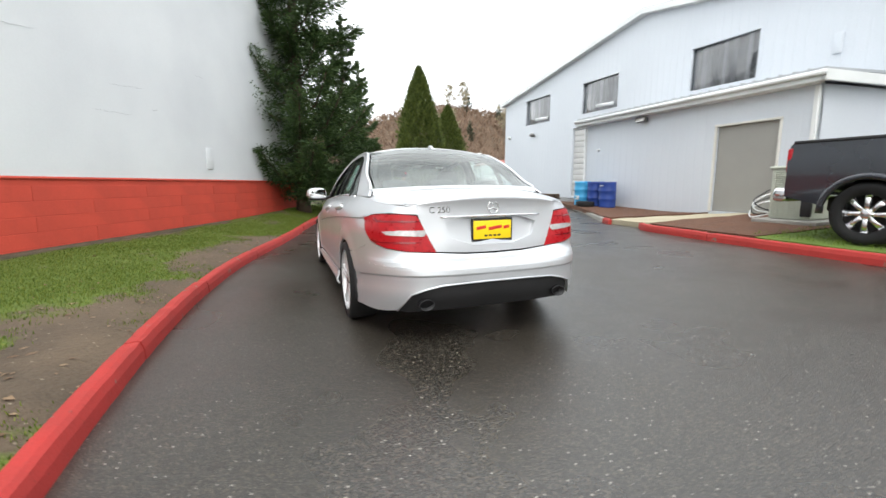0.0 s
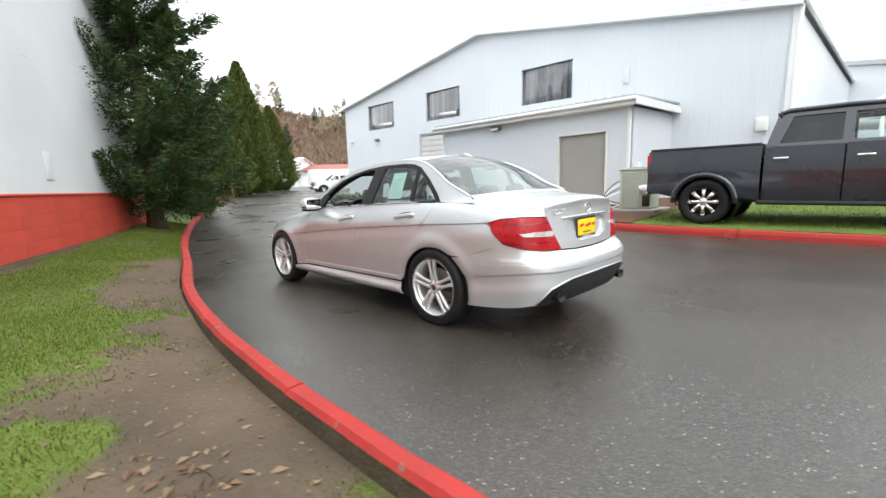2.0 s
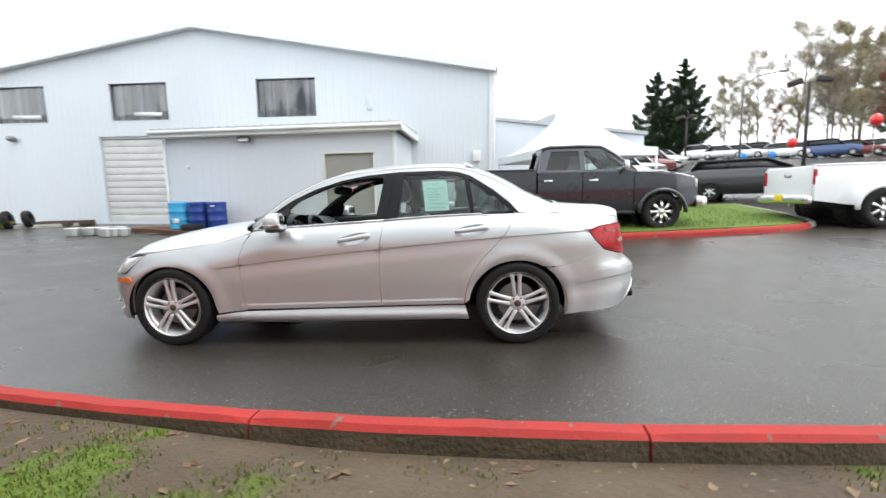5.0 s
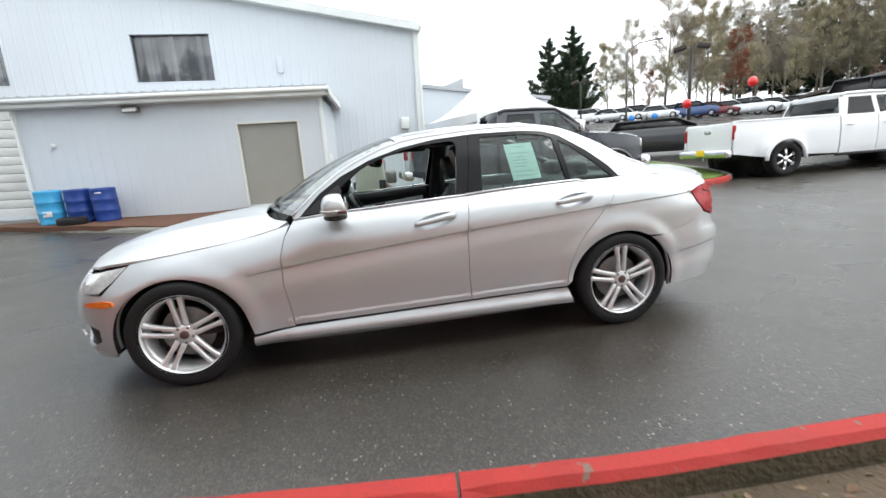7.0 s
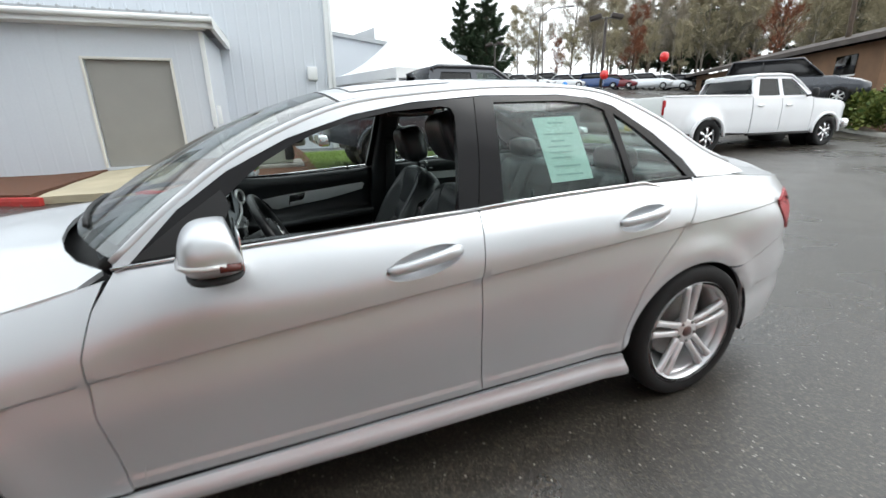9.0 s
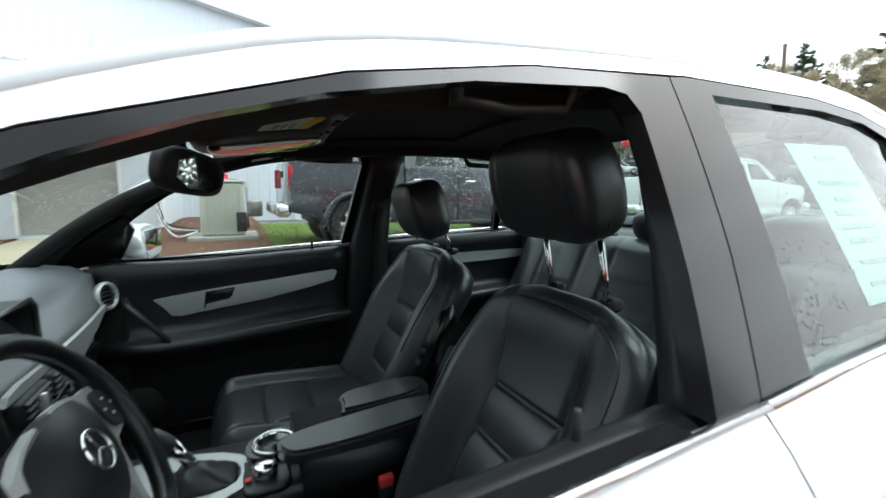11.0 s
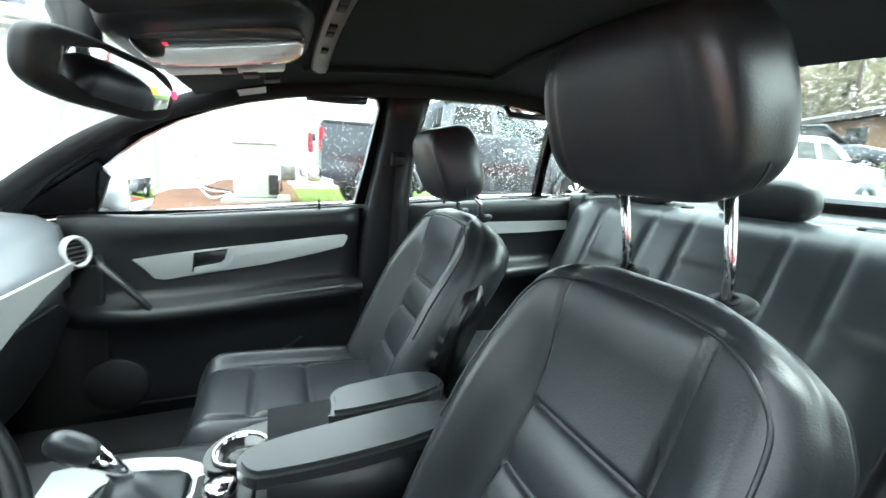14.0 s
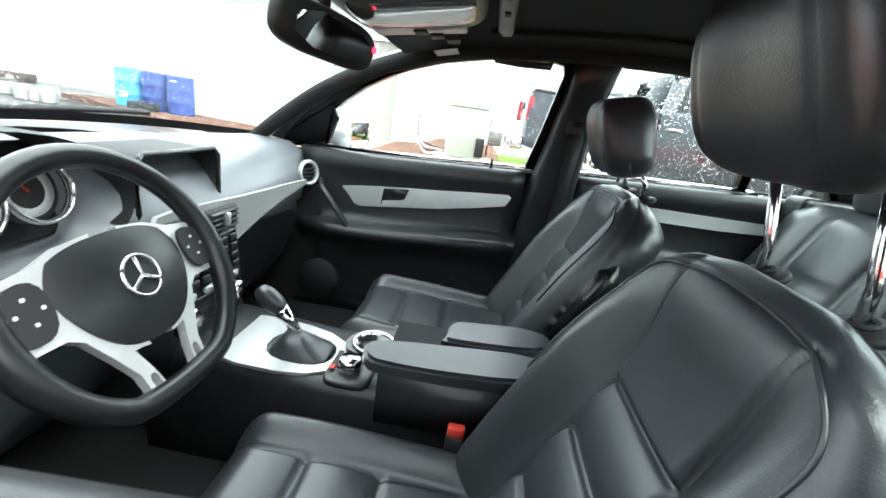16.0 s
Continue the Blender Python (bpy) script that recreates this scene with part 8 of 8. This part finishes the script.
bare_tree("slim tree with rusty leaves", (27.5, -45.5, 2.6), 10.5, 51, RUST, 4200, BARK, .12)
bare_tree("slim tree with rusty leaves", (47.8, -35.2, 3.6), 6.0, 52, RUST, 3000, BARK, .12)
ridge = conifer("dark conifer in the far wood", (56, -66, 6), 16, 3.6, 60, 7000, .8, .6, NEEDLE_FAR, 44, .35)
rng = random.Random(61)
for k in range(30):
    a = k / 29
    x, y = 62 - 58 * a + rng.uniform(-3, 3), -62 - 12 * math.sin(a * 2.6) + rng.uniform(-4, 4)
    s = rng.uniform(.65, 1.25) * (.7 + .5 * a)
    copy_thing(ridge, Matrix.Translation((x, y, height(x, y) - .3 + 2.0)) @ pose(0, 0, 0, 0, 0, rng.uniform(0, 360)) @ Matrix.Diagonal((s, s, s, 1)))
olive = bare_tree("olive-brown budding tree in the far wood", (30, -55, 4), 11, 70, BUD, 7000, PALEBARK, .45)
for k in range(26):
    a = k / 25
    x, y = 60 - 50 * a + rng.uniform(-3, 3), -50 - 8 * math.sin(a * 2.8) + rng.uniform(-4, 4)
    s = rng.uniform(.75, 1.15)
    copy_thing(olive, Matrix.Translation((x, y, height(x, y) + .6)) @ pose(0, 0, 0, 0, 0, rng.uniform(0, 360)) @ Matrix.Diagonal((s, s, s, 1)))
# hillside behind the far end of the yard
HILL = mat("brown_winter_hillside", (.165, .105, .070), .95, 0, .25, .06, .9, .8, .6, second=(.115, .085, .055), spread=.9)


def hill_z(x, y):
    k = step01((y - 72) / 38)
    return 1.8 + (22 + 3.0 * math.sin(x * .05 + 1) - 15 * step01((52 - x) / 46) + 5 * noise.noise((x * .03, y * .03, 0))) * k


bm = bmesh.new()
vs = []
for j in range(26):
    row = []
    for i in range(34):
        x, y = -20 + 170 * i / 33, 72 + 100 * j / 25
        z = hill_z(x, y)
        row.append(bm.verts.new((x, y, z)))
    vs.append(row)
for a, b in zip(vs, vs[1:]):
    for i in range(33):
        bm.faces.new((a[i], a[i + 1], b[i + 1], b[i]))
tagged(part("hillside", bm, HILL), "brown wooded hillside beyond the yard", "hill", kind="structure")
nrng = np.random.default_rng(90)
n = 24000
hx, hy = nrng.uniform(0, 125, n), nrng.uniform(74, 114, n)
hz = np.array([hill_z(a, b) for a, b in zip(hx, hy)])
v, f = sprays(np.stack([hx, hy, hz + .2], 1) + nrng.normal(size=(n, 3)) * .5, np.stack([nrng.normal(size=n) * .6, nrng.normal(size=n) * .6, np.ones(n)], 1), 1.7, .07, nrng, 0)
tagged(soup("hillside_scrub", v, f, leaf_mat("brown_hillside_scrub", (.16, .105, .072), (.27, .19, .135), .9)), "bare brown scrub covering the hillside", "scrub", kind="stuff")
for k in range(24):
    x = 30 + 2.6 * k + rng.uniform(-1, 1)
    y = 98 + rng.uniform(-10, 12)
    z = hill_z(x, y) - .4
    s = rng.uniform(.35, .7)
    if k % 3 == 1:
        copy_thing(ridge, Matrix.Translation((x, y, z)) @ Matrix.Diagonal((s * .7, s * .7, s * .7, 1)))
    else:
        copy_thing(olive, Matrix.Translation((x, y, z)) @ pose(0, 0, 0, 0, 0, rng.uniform(0, 360)) @ Matrix.Diagonal((s, s, s * 1.1, 1)))

# ---- far buildings, tent, lamps ----
shed = thing("shed", "small white shed with an open doorway at the yard's end", "shed", Matrix.Translation((31.2, 63.4, height(31, 63) - .1)) @ pose(0, 0, 0, 0, 0, 28))
part("front_wall", sheet([(-2.6, 0), (2.6, 0), (2.6, 3.6), (0, 4.7), (-2.6, 3.6)], lambda a, b, c: Vector((a, c, b)), .8, [[(-1.6, .02), (.3, .02), (.3, 2.7), (-1.6, 2.7)]], depth=.2), TRIM, shed, smooth=False)
part("side_wall", box((.2, 8, 3.6), (2.5, 4.1, 1.8), .01), TRIM, shed, smooth=False)
part("side_wall", box((.2, 8, 3.6), (-2.5, 4.1, 1.8), .01), TRIM, shed, smooth=False)
part("dark_inside", box((4.6, .1, 3.4), (0, 5, 1.7), .01), DARK, shed)
for s in (-1, 1):
    part("roof_plane", loft([[(0, y, 4.75), (s * 2.95, y, 3.52), (s * 2.95, y, 3.64), (0, y, 4.87)] for y in (-.3, 8.2)]), TRIM, shed, smooth=False)
trailer = thing("box_trailer", "white box trailer beside the far pickup", "trailer", Matrix.Translation((27.6, 49.0, height(27, 49))) @ pose(0, 0, 0, 0, 0, 70))
part("box_body", box((2.4, 5.5, 2.0), (0, 0, 1.45), .05), WHITEPAINT, trailer)
for s in (-1, 1):
    road_wheel("wheel", (s * 1.05, 0, .35), .35, .2, s, trailer, STEEL, 5)
longb = thing("far_shed", "long low shed with a red roof beyond the trailer", "shed", Matrix.Translation((38, 62, height(38, 62))) @ pose(0, 0, 0, 0, 0, 62))
part("wall", box((5, 22, 2.6), (0, 0, 1.3), .02), TRIM, longb, smooth=False)
part("roof", loft([[(-3, y, 2.5), (0, y, 3.5), (3, y, 2.5), (3, y, 2.65), (0, y, 3.65), (-3, y, 2.65)] for y in (-11.5, 11.5)]), mat("faded_red_roof", (.34, .12, .10), .7), longb, smooth=False)
grey = thing("grey_hall", "low grey hall behind the warehouse", "building", Matrix.Translation((30.2, 0, 1.2)) @ pose(0, 0, 0, 0, 0, -2))
part("wall", loft([[(0, y, 0), (0, y, z), (14, y, z), (14, y, 0)] for y, z in ((3, 6.0), (-1.5, 5.6), (-8.5, 4.6), (-14, 3.8))]), SIDING, grey, smooth=False)
part("roof_edge", loft([[(-.2, y, z), (-.2, y, z + .25), (14.2, y, z + .25), (14.2, y, z)] for y, z in ((3.2, 6.0), (-1.5, 5.6), (-8.5, 4.6), (-14.2, 3.8))]), GREYROOF, grey, smooth=False)
part("roof_vent", loft([[(3, y, 4.6), (5, y, 4.6), (5, y, z), (3, y, z)] for y, z in ((-6.0, 5.6), (-8.0, 6.3))]), GREYROOF, grey, smooth=False)

CANVAS = mat("white_tent_canvas", (.80, .81, .82), .7, 0, .03, .8, 30, .1, .003)
tent = thing("tent", "white peaked event tent with open sides", "tent", Matrix.Translation((15.35, -5.37, 0)) @ pose(0, 0, 0, 0, 0, 18))
rows = []
for q in (1.0, .88, .74, .58, .42, .28, .16, .07, .02):
    z = 2.72 + 2.22 * (1 - q) ** 1.75
    rows.append([(2.45 * q * x * (1 - .0), 2.45 * q * y, z) for x, y in ((-1, -1), (-.5, -.97), (0, -.96), (.5, -.97), (1, -1), (.97, -.5), (.96, 0), (.97, .5), (1, 1), (.5, .97), (0, .96), (-.5, .97), (-1, 1), (-.97, .5), (-.96, 0), (-.97, -.5))])
part("canopy", loft(rows), CANVAS, tent, "white peaked canopy")
part("valance", loft([[(2.45 * x, 2.45 * y, z) for x, y in ((-1, -1), (1, -1), (1, 1), (-1, 1))] for z in (2.40, 2.72)], caps=False), CANVAS, tent, smooth=False)
for x in (-1, 1):
    for y in (-1, 1):
        part("tent_pole", tube([(2.4 * x, 2.4 * y, .2), (2.4 * x, 2.4 * y, 2.7)], .05, 8), TRIM, tent)


LAMPBROWN = mat("dark_bronze_lamp_paint", (.045, .034, .030), .5, .2, .1, 3, 60, .1, .002)


def yard_lamp(at, tall, turn, label, heads=2):
    t = thing("yard_lamp", label, "street lamp", Matrix.Translation(at) @ pose(0, 0, 0, 0, 0, turn))
    part("pole", tube([(0, 0, 0), (0, 0, tall * .5), (0, 0, tall)], [.09, .08, .07], 8), LAMPBROWN, t)
    for s in ((-1, 1) if heads == 2 else (1,)):
        hd = part("lamp_head", box((.62, .42, .24), (s * .55, 0, tall + .02), .04, (0, s * 14, 0)), LAMPBROWN, t, "dark box lamp head")
        part("arm", tube([(0, 0, tall - .05), (s * .30, 0, tall)], .035, 6), STEEL, hd)
    return t


yard_lamp((18.4, -17.3, height(18.4, -17.3)), 4.6, 55, "dark two-headed yard lamp on a pole")
yard_lamp((36.6, -20.3, height(36.6, -20.3)), 4.2, 40, "dark two-headed yard lamp far off")
sl = thing("street_light", "tall grey street light with a curved arm", "street lamp", Matrix.Translation((34.6, -23.8, height(34.6, -23.8))))
part("pole", tube([(0, 0, 0), (0, 0, 4.5), (0, 0, 6.4), (-.5, -.8, 7.0), (-1.3, -2.0, 7.1)], [.10, .08, .07, .05, .05], 8), STEEL, sl)
part("lamp_head", box((.3, .6, .14), (-1.45, -2.2, 7.08), .04, (0, 0, -34)), STEEL, sl)
rp = thing("utility_pole", "brown wooden utility pole by the low building", "pole", Matrix.Translation((14.1, -30.8, height(14, -30))))
part("pole", tube([(0, 0, 0), (.1, .05, 4), (.25, .1, 9)], [.15, .13, .11], 8), BARK, rp)
REDB = mat("red_balloon_rubber", (.72, .02, .02), .25, 0, .03, 5, 50, 0, coat=.5)
BLUEB = mat("blue_balloon_rubber", (.02, .22, .65), .25, 0, .03, 5, 50, 0, coat=.5)
for at, m_, col in (((12.3, -15.2, 3.25), REDB, "red"), ((13.8, -13.5, 2.68), REDB, "red"), ((30.2, -21.5, 3.2), BLUEB, "blue"), ((29.2, -22.9, 3.18), BLUEB, "blue")):
    k = 1.0 if col == "red" else 1.4
    bo = tagged(part("balloon", pillow((.34 * k, .34 * k, .40 * k), 2.1, 8, pose(*at)), m_), f"{col} balloon floating on a string", "balloon", group="balloons")
    g = height(at[0], at[1])
    part("string", tube([(at[0], at[1], at[2] - .2 * k), (at[0] + .05, at[1], (at[2] + g) / 2), (at[0], at[1], g)], .006, 4), TRIM, bo)
low = thing("low_building", "long low brown building with a dark roof", "building", Matrix.Translation((19.0, -36.5, 1.8)) @ pose(0, 0, 0, 0, 0, -32))
BROWNWALL = mat("brown_stained_boards", (.22, .13, .075), .8, 0, .15, 1, 20, .2, .004)
part("wall", box((24, 7, 2.3), (0, 0, 1.15), .02), BROWNWALL, low, smooth=False)
part("roof", loft([[(x, -4.4, 2.25), (x, 0, 3.3), (x, 4.4, 2.25), (x, 4.4, 2.5), (x, 0, 3.55), (x, -4.4, 2.5)] for x in (-12.8, 12.8)]), mat("dark_brown_shingles", (.075, .062, .055), .85, 0, .2, 2, 30, .4, .01), low, smooth=False)
for k in range(6):
    win = part("window", box((1.6, .06, 1.0), (-9.5 + 3.8 * k, 3.53, 1.35), .02), DARKGLASS, low)
    part("window_frame", box((1.76, .05, .08), (-9.5 + 3.8 * k, 3.55, .84), .01), TRIM, win)
SHRUB = leaf_mat("garden_shrub_leaves", (.045, .085, .015), (.19, .20, .05))
for k, (x, y, r, hh) in enumerate(((6.3, -18.6, .8, .9), (7.4, -19.2, .9, 1.1), (8.6, -19.9, .9, 1.0), (9.9, -20.6, 1.0, 1.1), (5.4, -19.6, .9, 1.2), (6.8, -20.6, 1.1, 1.5), (11.2, -21.0, .8, .8))):
    nr = np.random.default_rng(200 + k)
    t = thing("shrub", "low rounded garden shrub on the bank", "shrub", Matrix.Translation((x, y, height(x, y) + .25)), "shrubs on the bank")
    d = nr.normal(size=(1600, 3))
    d /= np.linalg.norm(d, axis=1)[:, None]
    d[:, 2] = np.abs(d[:, 2])
    rad = nr.uniform(.6, 1.0, (1600, 1)) * (1 + .18 * np.sin(d[:, :1] * 7) * np.cos(d[:, 1:2] * 6))
    v, f = sprays(d * rad * np.array([r, r, hh]), d + nr.normal(size=d.shape) * .4, .16, .35, nr, .1)
    soup("leaves", v, f, SHRUB, t)
bank = bmesh.new()
vs = []
for j in range(9):
    row = []
    for i in range(12):
        x, y = 4.6 + 9.4 * i / 11, -17.2 - .62 * i - 1.1 * j
        row.append(bank.verts.new((x, y, height(x, y) - .05 + .75 * step01(j / 6) + .05 * noise.noise((x, y, 0)))))
    vs.append(row)
for a, b in zip(vs, vs[1:]):
    for i in range(11):
        bank.faces.new((a[i], a[i + 1], b[i + 1], b[i]))
tagged(part("planted_bank", bank, MULCH), "mulched planted bank beyond the white pickup", "bank", kind="structure")
kerb("kerb_6", [(14.2, -23.9), (10, -20.6), (6.5, -18.2), (4.5, -17.0)], CONCRETE, "grey kerb at the foot of the planted bank", side=-1, seed=9, back=CONCRETE)
# odds and ends by the roller door
for k, (x, y) in enumerate(((10.9, 17.0), (11.6, 16.4))):
    nr = np.random.default_rng(300 + k)
    t = thing("shrub", "small scrubby plant by the roller door", "shrub", Matrix.Translation((x - 1.0, y + .6, height(x, y))))
    d = nr.normal(size=(700, 3))
    d[:, 2] = np.abs(d[:, 2])
    v, f = sprays(d * np.array([.28, .28, .16]), d, .16, .3, nr, .1)
    soup("leaves", v, f, SHRUB, t)
for k, (x, y) in enumerate(((10.9, 16.5), (11.35, 16.15))):
    tagged(part("tyre", lathe([(.20, -.10), (.30, -.11), (.34, -.07), (.34, .07), (.30, .11), (.20, .10), (.19, 0)], 28, pose(x, y, height(x, y) + .34, 80, 0, 30), closed=True), RUBBER), "black tyre leaning in the junk pile", "tyre", group="tyres by the roller door")
for k, (x, y, w) in enumerate(((12.1, 15.8, 1.2), (12.6, 15.1, .7))):
    tagged(part("timber_stack", box((.4, w, .22), (x, y, height(x, y) + .12), .03, (0, 0, 10)), BARK), "dark timber stack on the asphalt", "timber")
kerb("kerb_7", [(9.8, 18.4), (11.2, 16.2), (12.9, 14.8)], CONCRETE, "grey kerb by the roller door", side=1, seed=10, back=CONCRETE)
tagged(part("marker_post", tube([(8.3, 30, .6), (8.3, 30, 2.0)], .09, 8), mat("rusty_post", (.30, .14, .07), .8)), "short rusty post by the kerb", "post")
nrng = np.random.default_rng(410)
pts = np.stack([nrng.normal(-3.0, .12, 90), nrng.normal(-2.35, .10, 90), np.zeros(90)], 1)
pts[:, 2] = [lawn_z(a, b) + .006 for a, b, _ in pts]
v, f = sprays(pts, np.stack([nrng.normal(size=90), nrng.normal(size=90), np.abs(nrng.normal(size=90)) * .25], 1), .08, .05, nrng, .1)
tagged(soup("twig_litter", v, f, leaf_mat("dark_dead_twigs", (.035, .024, .016), (.12, .085, .055), .9)), "small heap of dead brown twigs on the soil", "twigs", kind="stuff")
